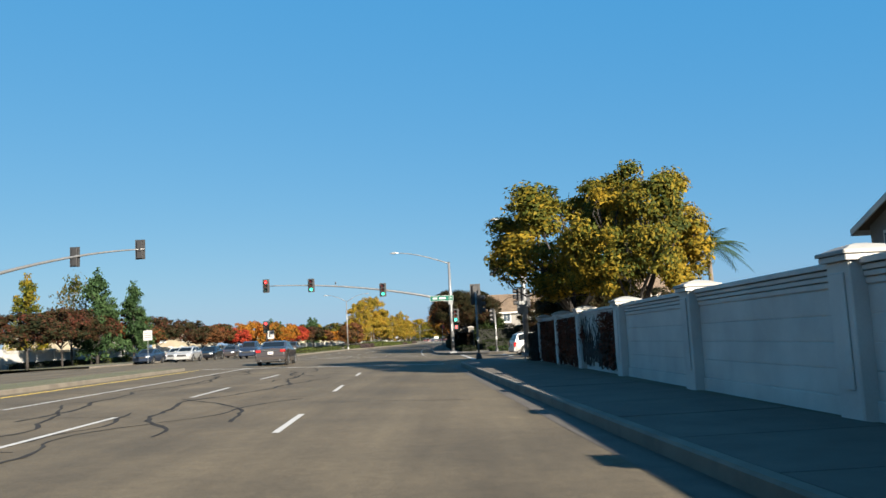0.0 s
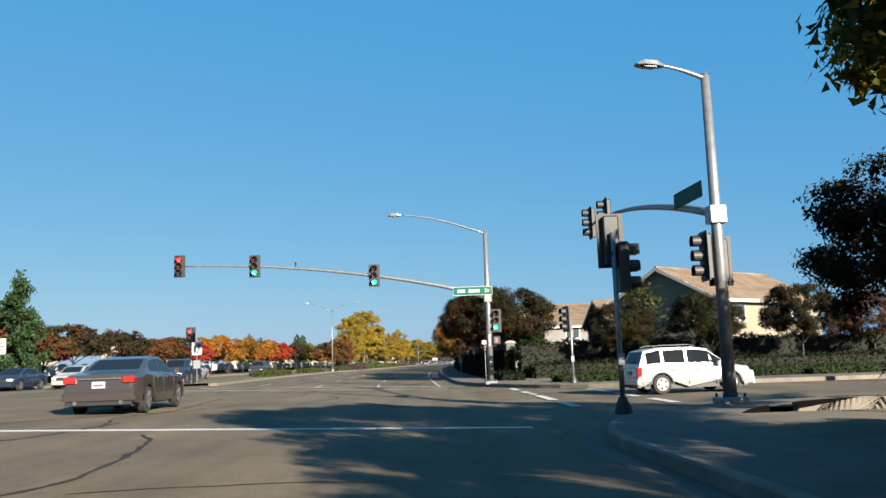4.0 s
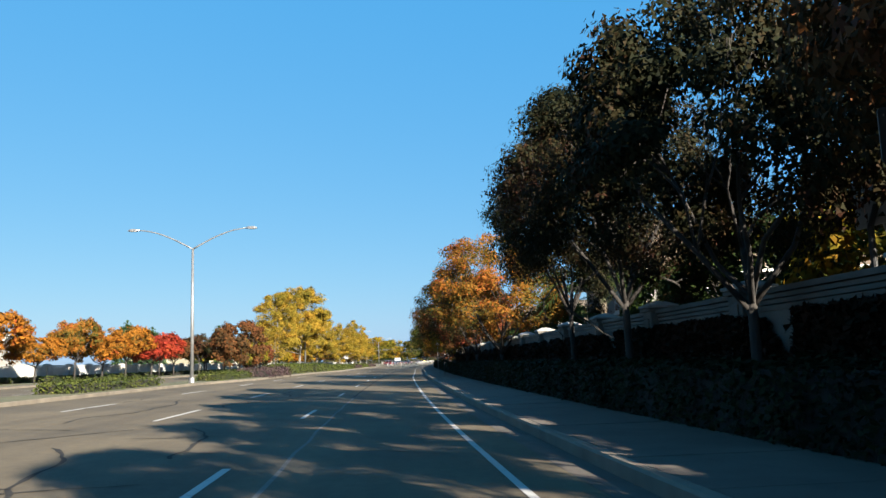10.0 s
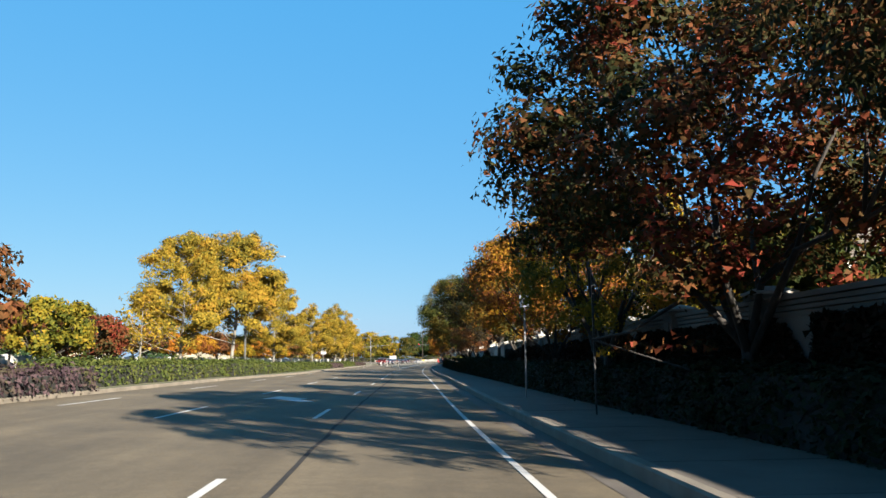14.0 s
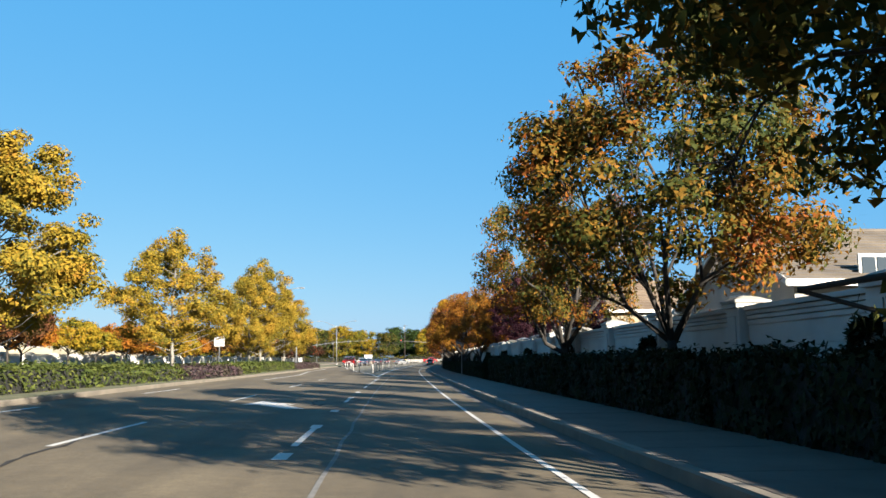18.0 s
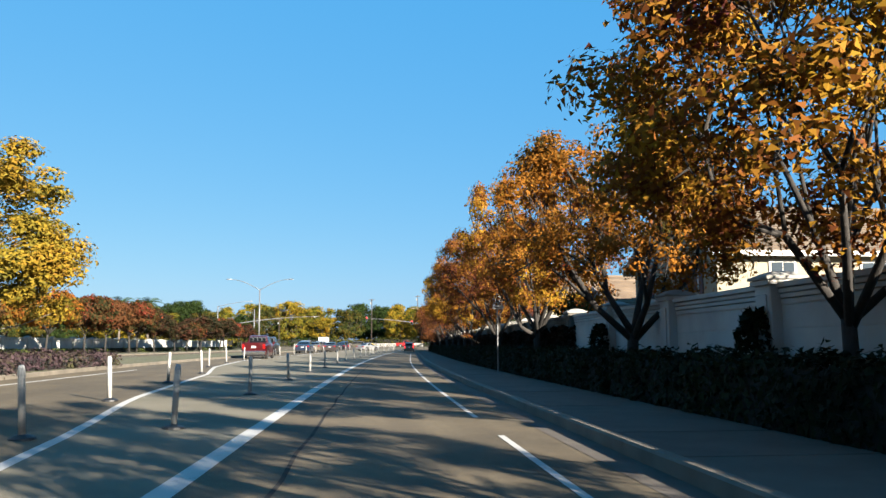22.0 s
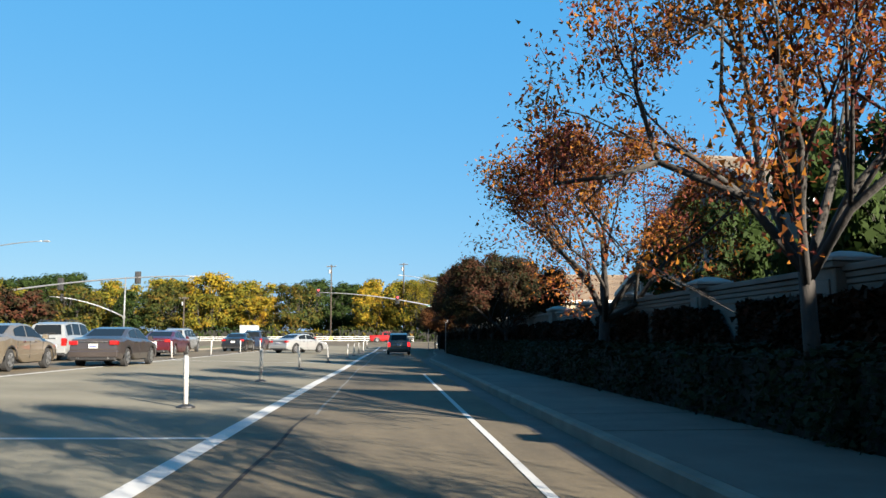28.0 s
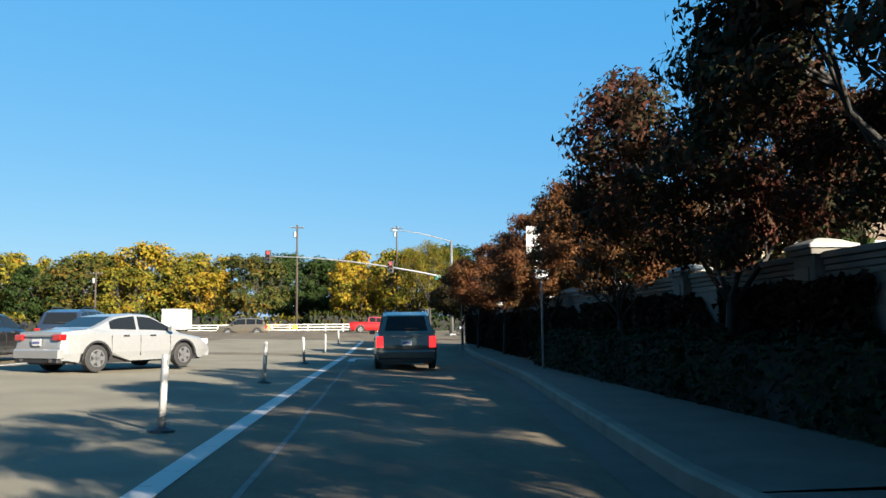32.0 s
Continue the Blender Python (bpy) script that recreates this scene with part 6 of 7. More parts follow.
def utility_pole(x, y, z, h, label):
    t = thing("utility_pole", label, "utility pole", "utility poles", pose(x, y, z))
    part("pole", Shape().tube([(0, 0, -.2), (0, 0, h)], [.17, .11], 10), WOOD_POLE, t, smooth=True)
    part("crossarm", Shape().box(-.9, .9, -.06, .06, h - .45, h - .32), WOOD_POLE, t)
    for a in (-.8, -.3, .3, .8):
        part("insulator", Shape().tube([(a, 0, h - .32), (a, 0, h - .12)], [.04, .05], 6), SIGN_BACK, t)
    part("transformer", Shape().tube([(-.32, 0, h - 1.7), (-.32, 0, h - 1.0)], .2, 10), SIGN_BACK, t)


utility_pole(10.65, 546, .74, 14.8, "dark wooden utility pole beyond the cross street")
utility_pole(26.2, 562, .74, 16.8, "dark wooden utility pole beyond the cross street")
utility_pole(-18, 556, .74, 9, "wooden pole before the woods")

# white rail fence beyond the cross street
fence = thing("rail_fence", "white three-rail fence along the cross street", "fence", "", pose(-12, 536.5, .74))
for k in range(18):
    part("fence_post", Shape().box(2.2 * k - .07, 2.2 * k + .07, -.07, .07, -.3, 1.1, .01), FENCE_WHITE, fence)
for z in (.28, .62, .94):
    part("rail", Shape().box(0, 37.4, -.10, -.07, z, z + .14, .01), FENCE_WHITE, fence)
for x in (19.2, 22.6):
    part("reflector", Shape().disc((x, -.14, .75), (0, 1, 0), .32, .03, 18), SIGN_YELLOW, fence, "round yellow reflector")

trailer = thing("box_trailer", "white box trailer parked beyond the cross street", "trailer", "", pose(-3.6, 535, .72))
part("box", Shape().box(-1.5, 1.5, -1.1, 3.0, .55, 3.0, .06), FENCE_WHITE, trailer)
part("roof_edge", Shape().box(-1.53, 1.53, -1.13, 3.03, 2.9, 3.05, .02), SIGN_BACK, trailer)
for x in (-1.2, 1.2):
    part("wheel", Shape().disc((x, .8, .35), (1, 0, 0), .35, .22, 16), TYRE, trailer)

# ---------------------------------------------------------------- houses behind the walls


def window(parent, p, w, h, turn, shutters=False, arch=False, name="window"):
    """A framed window; its face looks along -y of its own frame, turned by turn about z."""
    t = part(name, Shape().box(-w / 2 - .09, w / 2 + .09, -.05, .03, -h / 2 - .09, h / 2 + .09, .015), TRIM, parent)
    t.matrix_local = Matrix.Translation(p) @ Matrix.Rotation(turn, 4, "Z")
    for sgn in (-1, 1):
        part("pane", Shape().box(sgn * w / 4 - w / 4 + .03, sgn * w / 4 + w / 4 - .03, -.07, -.052, -h / 2 + .03, h / 2 - .03), HOUSE_GLASS, t)
    part("sill", Shape().box(-w / 2 - .14, w / 2 + .14, -.12, .02, -h / 2 - .17, -h / 2 - .092, .01), TRIM, t)
    if shutters:
        for sgn in (-1, 1):
            part("shutter", Shape().box(sgn * (w / 2 + .30) - .19, sgn * (w / 2 + .30) + .19, -.045, 0.01, -h / 2 - .05, h / 2 + .05, .01), SHUTTER, t)
    if arch:
        s = Shape()
        for r, y0 in ((w / 2 + .1, -.03), ):
            ring = [(math.cos(a) * r, math.sin(a) * r) for a in (math.pi * k / 12 for k in range(13))]
            s.loft([[(a, -.05, h / 2 + .091 + b) for a, b in ring], [(a, .02, h / 2 + .091 + b) for a, b in ring]])
        part("arch", s, TRIM, t)
        s = Shape()
        ring = [(math.cos(a) * (w / 2 - .03), math.sin(a) * (w / 2 - .03)) for a in (math.pi * k / 12 for k in range(13))]
        s.loft([[(a, -.07, h / 2 + .12 + b) for a, b in ring], [(a, -.052, h / 2 + .12 + b) for a, b in ring]])
        part("arch_pane", s, HOUSE_GLASS, t)
    return t


def roof_slope(x0, x1, ya, za, yb, zb):
    """Overlapping tile courses from the eave (ya, za) to the ridge (yb, zb)."""
    s = Shape()
    run = math.hypot(yb - ya, zb - za)
    n = max(4, int(run / .36))
    dy, dz = (yb - ya) / n, (zb - za) / n
    ny, nz = -(zb - za) / run, abs(yb - ya) / run
    if yb < ya:
        ny = -ny
    top, low = [], []
    for k in range(n):
        a, b, c2, d = ya + dy * k, za + dz * k, ya + dy * (k + 1), za + dz * (k + 1)
        top += [(a + ny * .07, b + nz * .07), (c2 + ny * .012, d + nz * .012)]
    low = [(yb, zb - .06), (ya, za - .02)]
    ring = top + low
    s.loft([[(xx, p, q) for p, q in ring] for xx in (x0, x1)])
    if yb > ya:
        s.f = [f[::-1] for f in s.f]
    return s


def house(x, y, turn, gable, length, eave, ridge, paint, label, roof=None, windows=(), side_windows=(), z=.12, over=.5):
    """A gabled house: the gable faces -x of its frame and is centred on y = 0; the ridge runs to +x."""
    t = thing("house", label, "house", "houses behind the wall", pose(x, y, z, 0, 0, turn))
    g2 = gable / 2
    s = Shape()
    prof = [(-g2, 0), (g2, 0), (g2, eave), (0, ridge), (-g2, eave)]
    s.loft([[(xx, a, b) for a, b in prof] for xx in (length, 0)])
    part("wall", s, HOUSE_PAINT[paint], t)
    rt = roof or ROOF_TILE
    ez = eave - over * (ridge - eave) / g2 + .08
    for sgn in (-1, 1):
        r = part("roof", roof_slope(-over, length + over, sgn * (g2 + over), ez, 0, ridge + .08), rt, t)
        part("fascia", Shape().box(-over, length + over, sgn * (g2 + over) - .03, sgn * (g2 + over) + .03, ez - .22, ez + .02), TRIM, r, "pale fascia board")
        b = Shape()
        b.loft([[(xx, sgn * (g2 + over), ez - .2), (xx, sgn * (g2 + over), ez + .04), (xx, 0, ridge + .1), (xx, 0, ridge - .16)] for xx in (-over - .04, -over + .02)])
        part("barge_board", b, TRIM, r)
    part("ridge_cap", Shape().tube([(-over, 0, ridge + .1), (length + over, 0, ridge + .1)], .12, 8), rt, t)
    for k in (length * .35, length * .7):
        part("vent_pipe", Shape().tube([(k, g2 * .35, ridge - (ridge - eave) * .35), (k, g2 * .35, ridge + .25)], .06, 8), SIGN_BACK, t)
    for wy, wz, w, h, kind in windows:
        window(t, (-.01, wy, wz), w, h, -math.pi / 2, kind == "shutters", kind == "arch")
    for wx, wz, w, h, kind in side_windows:
        window(t, (wx, -g2 - .01, wz), w, h, 0, kind == "shutters", kind == "arch")
    return t


G1 = [(-2.4, 4.1, 1.5, 1.3, "shutters"), (2.6, 4.2, 1.1, 1.5, "arch")]
S1 = [(3, 4.1, 1.1, 1.2, ""), (7.5, 4.1, 1.6, 1.2, ""), (11, 4.1, 1.1, 1.2, "")]
house(17.9, 27.4, 0, 10, 12, 4.8, 6.7, "grey", "grey stucco house with a brown tiled roof behind the wall", ROOF_TILE, [(3.4, 3.9, 1.1, 1.0, "")], S1)
house(17.7, 92.4, 37, 9.6, 15, 5.2, 7.7, "beige", "beige two-storey house with shuttered windows and a tiled roof", ROOF_TILE, [(2.6, 4.0, 1.5, 1.3, "shutters"), (-2.2, 4.1, 1.1, 1.4, "arch")], S1)
house(17.5, 114, 0, 11, 14, 4.6, 6.8, "grey", "grey two-storey house with a tan tiled roof", ROOF_TILE, G1, S1)
house(10.2, 134.2, 3, 8.6, 14, 5.2, 7.8, "grey", "grey stucco house with red shutters and an arched window", ROOF_TILE, [(2.3, 3.9, 1.2, 1.3, "shutters"), (-1.0, 4.1, 1.1, 1.5, "arch")], S1)
house(14.8, 151.0, 0, 9, 14, 3.5, 5.7, "beige", "beige house with a tiled roof behind the wall", ROOF_GREY, G1, S1)
house(19.3, 166.5, 0, 11, 14, 4.4, 6.8, "grey", "grey house with a tiled roof behind the wall", ROOF_TILE, G1, S1)
house(17.4, 184.0, 0, 10, 14, 5.0, 7.2, "grey", "grey house with blue trim behind the wall", ROOF_GREY, G1, S1)
house(15.3, 202.0, 0, 10, 14, 5.3, 7.8, "beige", "beige house behind the street trees", ROOF_TILE, G1, S1)
house(18.4, 226.0, 0, 11, 14, 4.6, 7.0, "white", "white house behind the street trees", ROOF_GREY, G1, S1)
house(14.8, 249.5, 0, 9, 13, 4.0, 6.2, "white", "low white house with a sunlit gable wall", ROOF_GREY, [(0, 3.0, 1.2, 1.2, "")], S1)
house(21.5, 268, 0, 11, 13, 4.6, 6.8, "grey", "grey house behind the plum trees", ROOF_TILE, G1, S1)
house(19.2, 288, 0, 10, 13, 5.3, 7.8, "beige", "beige two-storey house behind the wall", ROOF_TILE, G1, S1)
house(16.2, 304.0, 0, 11, 14, 5.3, 7.8, "cream", "cream two-storey house with brown shutters behind the wall", ROOF_TILE, [(3.4, 4.2, 1.2, 1.3, "shutters"), (0, 4.2, 1.2, 1.3, ""), (-3.4, 4.2, 1.2, 1.3, "")], S1)
house(18.4, 331.5, 0, 10, 14, 5.3, 7.8, "cream", "cream two-storey house behind the wall", ROOF_TILE, G1, S1)
house(18.6, 345, 0, 12, 16, 3.2, 5.2, "white", "single-storey white house with a broad tan roof", ROOF_TILE, [], S1)
house(25, 358.5, 0, 9, 13, 3.4, 5.3, "beige", "low beige house set back behind the wall", ROOF_TILE, [], [])
house(21.2, 373.5, 0, 10.5, 15, 5.3, 7.9, "cream", "cream house with a large arched window facing the road", ROOF_TILE, [(-2.6, 4.0, 1.6, 1.7, "arch"), (3.2, 4.0, 1.2, 1.2, "")], S1)
house(21.6, 391, 0, 10, 14, 5.3, 7.7, "white", "white two-storey house with a tan roof", ROOF_TILE, G1, S1)
house(23.6, 417, 0, 12, 14, 5.6, 8.0, "grey", "grey stucco house rising close behind the wall", ROOF_GREY, G1, S1)
house(29.4, 437, 0, 10, 14, 4.4, 6.3, "grey", "grey house with a brown tiled roof and a small dormer", ROOF_TILE, G1, S1)
house(27, 470, 0, 11, 14, 5.0, 7.6, "beige", "beige house behind the street trees", ROOF_TILE, G1, S1)
for x, y, c in ((-54, 116, "beige"), (-56, 150, "white"), (-55, 182, "beige"), (-56, 214, "white"), (-54, 276, "cream"), (-56, 310, "white"), (-53, 345, "cream"), (-52, 380, "beige")):
    house(x, y, 180 if x < -55.5 else 90, 10, 13, 4.6, 6.6, c, "pale house with a tiled roof behind the far wall", ROOF_GREY, G1, S1, z=.4)

# ---------------------------------------------------------------- vehicles


def wheel(parent, x, y, r, rim_mat=None):
    w = part("wheel", Shape().tube([(x - .10, y, r), (x - .085, y, r), (x + .085, y, r), (x + .10, y, r)], [r * .9, r, r, r * .9], 22), TYRE, parent, smooth=False)
    sgn = 1 if x > 0 else -1
    rim = Shape().disc((x + sgn * .09, y, r), (1, 0, 0), r * .64, .04, 20)
    part("rim", rim, DARK_STEEL, w)
    sp = Shape()
    for k in range(5):
        a = 2 * math.pi * k / 5
        d = Vector((0, math.cos(a), math.sin(a)))
        q = Vector((0, -math.sin(a), math.cos(a))) * .045
        o = Vector((x + sgn * .112, y, r))
        e = o + d * r * .62
        sp.loft([[o + q * 1.3, o - q * 1.3, o - q * 1.3 + Vector((sgn * .012, 0, 0)), o + q * 1.3 + Vector((sgn * .012, 0, 0))], [e + q, e - q, e - q + Vector((sgn * .012, 0, 0)), e + q + Vector((sgn * .012, 0, 0))]])
    ringo = [(math.cos(a), math.sin(a)) for a in (2 * math.pi * q / 20 for q in range(20))]
    sp.loft([[(x + sgn * .118, y + a * r * e, r + c * r * e) for a, c in ringo] for e in (.66, .58)], caps=False)
    part("spoke_star", sp, rim_mat or RIM, w, "bright alloy spokes")


CARS = {
    # length, width, wheelbase points and side profile: lower body top (y, z) and roof (y, z); y = 0 at the rear
    "sedan": dict(L=4.85, W=1.84, r=.33, axles=(.98, 3.80), deck=[(0, .62), (.06, .98), (.9, 1.06), (2.0, 1.0), (3.35, .98), (4.5, .80), (4.85, .55)], roof=[(.85, 1.04), (1.65, 1.38), (2.2, 1.45), (2.75, 1.42), (3.72, .97)], pillars=(1.5, 2.3, 2.95), glass=((1.42, 2.24), (2.33, 3.45))),
    "suv": dict(L=4.75, W=1.88, r=.36, axles=(.92, 3.72), deck=[(0, .72), (.05, 1.05), (.9, 1.10), (2.0, 1.08), (3.5, 1.07), (4.5, .93), (4.75, .62)], roof=[(.08, 1.08), (.32, 1.62), (.9, 1.73), (2.3, 1.74), (2.9, 1.66), (3.65, 1.08)], pillars=(1.05, 2.0, 2.85), glass=((.38, .98), (1.08, 1.94), (2.04, 3.40))),
    "hatch": dict(L=4.4, W=1.78, r=.32, axles=(.8, 3.45), deck=[(0, .65), (.05, 1.0), (.8, 1.04), (2.0, 1.0), (3.2, .98), (4.1, .82), (4.4, .55)], roof=[(.08, 1.02), (.5, 1.40), (1.2, 1.50), (2.2, 1.49), (2.6, 1.42), (3.5, .97)], pillars=(.95, 1.8, 2.6), glass=((.42, .9), (1.0, 1.74), (1.84, 3.2))),
    "pickup": dict(L=5.1, W=1.82, r=.38, axles=(1.15, 4.1), deck=[(0, .85), (.03, 1.12), (1.8, 1.12), (2.1, 1.12), (3.6, 1.10), (4.8, 1.02), (5.1, .7)], roof=[(1.95, 1.12), (2.12, 1.68), (2.5, 1.76), (3.2, 1.74), (3.5, 1.66), (4.05, 1.12)], pillars=(2.3, 3.0, 3.3), glass=((2.2, 2.86), (2.95, 3.82))),
}


def car(kind, x, y, turn, colour, label, name="car", lift=None, brake=False, scale=1.05, category=None, roof_rack=False):
    """A road vehicle; turn is degrees to the right of north."""
    c = CARS[kind]
    L, W, r = c["L"], c["W"], c["r"]
    u = x - cx(y)
    z = rz(u, y) if lift is None else lift
    t = thing(name, label, category or name.replace("_", " "), "vehicles on the road", pose(x, y, z, 0, 0, -turn) @ Matrix.Diagonal((scale, scale, scale, 1)))
    paint = car_paint(colour, PAINTS[colour])
    # lower body: rings across the car, one for each station
    ys = [0, .05, .18, .5] + [a + d for a in c["axles"] for d in (-r - .09, -r * .72, -r * .3, r * .3, r * .72, r + .09)] + [L - .45, L - .15, L - .04, L]
    ys += [p[0] for p in c["deck"][1:-1]]
    ys = sorted(set(round(v, 3) for v in ys))
    rings = []
    for v in ys:
        top = float(np.interp(v, *zip(*c["deck"])))
        taper = 1 - .10 * max(0, (.5 - v) / .5) ** 2 - .16 * max(0, (v - L + .8) / .8) ** 2
        w = W / 2 * taper
        bot = .24 if .3 < v < L - .3 else .30
        for a in c["axles"]:
            d = abs(v - a)
            if d < r + .1:
                bot = max(bot, r + math.sqrt(max(0, (r + .10) ** 2 - d * d)) * .98 if d < r + .095 else bot)
        top = max(top, bot + .05)
        mid = min(max(.62, bot + .02), top - .02)
        rings.append([(-w * .94, v, bot), (-w, v, max(bot + .005, mid - .15)), (-w, v, mid), (-w * .985, v, top - (top - mid) * .3), (-w * .90, v, top), (0, v, top + .025), (w * .90, v, top), (w * .985, v, top - (top - mid) * .3), (w, v, mid), (w, v, max(bot + .005, mid - .15)), (w * .94, v, bot)])
    s = Shape().loft(rings)
    body = part("body", s, paint, t, smooth=False)
    part("underside", Shape().box(-W / 2 + .18, W / 2 - .18, .25, L - .25, .2, .7, .03), BLACK, t)
    # glasshouse
    rf = c["roof"]
    g0, g1 = rf[0][0], rf[-1][0]
    gs = sorted(set([round(g0 + (g1 - g0) * k / 12, 3) for k in range(13)] + [p[0] for p in rf]))
    rings, roofr = [], []
    for v in gs:
        zt = float(np.interp(v, *zip(*rf)))
        zb = float(np.interp(v, *zip(*c["deck"]))) - .01
        zt = max(zt, zb + .02)
        f = min(1, (zt - zb) / .5)
        wb, wt = W / 2 * .885, W / 2 * (.885 - .17 * f)
        rings.append([(-wb, v, zb), (-wt, v, zt - .03), (-wt * .85, v, zt), (wt * .85, v, zt), (wt, v, zt - .03), (wb, v, zb)])
    part("cabin", Shape().loft(rings), paint, t)

    def section(v):
        zt = float(np.interp(v, *zip(*rf)))
        zb = float(np.interp(v, *zip(*c["deck"]))) - .01
        zt = max(zt, zb + .02)
        f = min(1, (zt - zb) / .5)
        return zb, zt - .03, W / 2 * .885, W / 2 * (.885 - .17 * f)

    for v0, v1 in c["glass"]:
        for sgn in (-1, 1):
            low, high = [], []
            for k in range(6):
                zb, zt, wb, wt = section(v0 + (v1 - v0) * k / 5)
                for q, row in ((.10, low), (.90, high)):
                    row.append((sgn * (wb + (wt - wb) * q + .007), v0 + (v1 - v0) * k / 5, zb + (zt - zb) * q))
            w_s = Shape()
            for k in range(5):
                ring = [low[k], low[k + 1], high[k + 1], high[k]]
                w_s.add(ring, [(0, 1, 2, 3) if sgn > 0 else (3, 2, 1, 0)])
            part("side_window", w_s, GLASS, t, "dark tinted glass")
    for nm, (a0, b0), (a1, b1), dirn in (("rear_window", rf[0], rf[1], -1), ("windscreen", rf[-1], rf[-2], 1)):
        run = math.hypot(a1 - a0, b1 - b0)
        ny, nz = dirn * abs(b1 - b0) / run * .012, abs(a1 - a0) / run * .012
        pts = []
        for q in (.14, .93):
            v = a0 + (a1 - a0) * q
            hw = section(v)[3] * .85 * .95
            z_ = max(float(np.interp(v, *zip(*rf))), section(v)[0] + .02)
            pts.append([(-hw, v + ny, z_ + nz), (hw, v + ny, z_ + nz)])
        face = (0, 1, 2, 3) if dirn < 0 else (3, 2, 1, 0)
        part(nm, Shape().add([pts[0][0], pts[0][1], pts[1][1], pts[1][0]], [face]), GLASS, t, "dark tinted glass")
    for a in c["axles"]:
        for sgn in (-1, 1):
            wheel(t, sgn * (W / 2 - .12), a, r)
            arch = Shape()
            ringo = [math.radians(q) for q in range(0, 181, 15)]
            arch.loft([[(sgn * (W / 2 + .004), a + math.cos(q) * (r + e), r + math.sin(q) * (r + e)) for q in ringo] for e in (.06, .11)], caps=False, closed=False)
            part("wheel_arch", arch, BLACK, t)
    # lamps, bumpers, plate, mirrors, handles
    deck_rear = c["deck"][1][1]
    hh = (.30, .13) if kind in ("sedan", "hatch") else (.20, .32)
    for sgn in (-1, 1):
        x0, x1 = sorted((sgn * (W / 2 - .06), sgn * (W / 2 - .06 - hh[0])))
        part("tail_lamp", Shape().box(x0, x1, -.03, .16, deck_rear - .06 - hh[1], deck_rear - .05, .02), TAIL_LIT if brake else TAIL, t, "red tail lamp")
        x0, x1 = sorted((sgn * (W / 2 - .12), sgn * (W / 2 - .48)))
        part("head_lamp", Shape().box(x0, x1, L - .3, L - .015, .62, .76, .03), HEAD, t, "clear head lamp")
        mx = sgn * (W / 2 + .07)
        part("mirror", Shape().box(mx - .09, mx + .09, g1 - .52, g1 - .36, .99, 1.13, .03).moved(Matrix.Translation((0, 0, deck_rear - 1.0))), paint, t)
        for v in (c["pillars"][0] + .25, c["pillars"][1] + .3):
            part("door_handle", Shape().box(*sorted((sgn * (W / 2 - .005), sgn * (W / 2 + .02))), v, v + .18, .86, .895), CHROME, t)
        for v in (c["pillars"][0] - .1, c["pillars"][1], c["pillars"][2] + .35):
            part("door_seam", Shape().box(*sorted((sgn * (W / 2 - .01), sgn * (W / 2 + .003))), v, v + .012, .36, deck_rear - .09), BLACK, t)
    part("rear_bumper", Shape().box(-W / 2 + .05, W / 2 - .05, -.07, .12, .36, .58, .04), paint if kind != "pickup" else CHROME, t)
    part("rear_valance", Shape().box(-W / 2 + .12, W / 2 - .12, -.05, .12, .25, .355, .02), BLACK, t)
    part("front_bumper", Shape().box(-W / 2 + .14, W / 2 - .14, L - .12, L + .05, .28, .52, .04), paint, t)
    part("grille", Shape().box(-.45, .45, L - .03, L + .02, .55, .72, .01), BLACK, t)
    pl = part("number_plate", Shape().box(-.16, .16, -.045, -.02, .70, .86, .005).moved(Matrix.Translation((0, 0, deck_rear - 1.02))), PLATE, t)
    part("plate_bar", Shape().box(-.12, .12, -.05, -.046, .745, .80).moved(Matrix.Translation((0, 0, deck_rear - 1.02))), PLATE_INK, pl)
    if kind == "sedan":
        part("boot_trim", Shape().box(-.5, .5, -.012, .03, deck_rear - .105, deck_rear - .075), CHROME, t)
        for sgn in (-1, 1):
            part("exhaust", Shape().tube([(sgn * .55, -.07, .31), (sgn * .55, .15, .31)], .05, 10), CHROME, t)
    if kind == "suv":
        part("tailgate_trim", Shape().box(-.45, .45, -.012, .03, .98, 1.01), CHROME, t)
        part("rear_wiper", Shape().box(-.05, .38, .10, .13, 1.2, 1.23).moved(Matrix.Translation((0, -.03, 0))), BLACK, t)
        for sgn in (-1, 1):
            part("roof_rail", Shape().tube([(sgn * .58, .75, 1.75), (sgn * .6, .95, 1.81), (sgn * .6, 2.2, 1.82), (sgn * .58, 2.45, 1.75)], .02, 6), BLACK, t)
    if kind == "pickup":
        bed = Shape().box(-W / 2 + .1, W / 2 - .1, .1, 1.9, 1.13, 1.145)
        part("bed_opening", bed, BLACK, t)
        for sgn in (-1, 1):
            part("bed_rail", Shape().box(*sorted((sgn * (W / 2 - .1), sgn * (W / 2 - .04))), .05, 1.95, 1.12, 1.19, .01), paint, t)
        part("tailgate", Shape().box(-W / 2 + .1, W / 2 - .1, -.02, .06, .74, 1.19, .015), paint, t)
        for k in range(4):
            part("cab_window", Shape().box(-.62 + .32 * k, -.36 + .32 * k, 1.99, 2.06, 1.2, 1.6, .01), RIM, t, "pale framed rear cab window")
            part("cab_pane", Shape().box(-.60 + .32 * k, -.38 + .32 * k, 1.975, 1.988, 1.23, 1.57), GLASS, t)
    return t


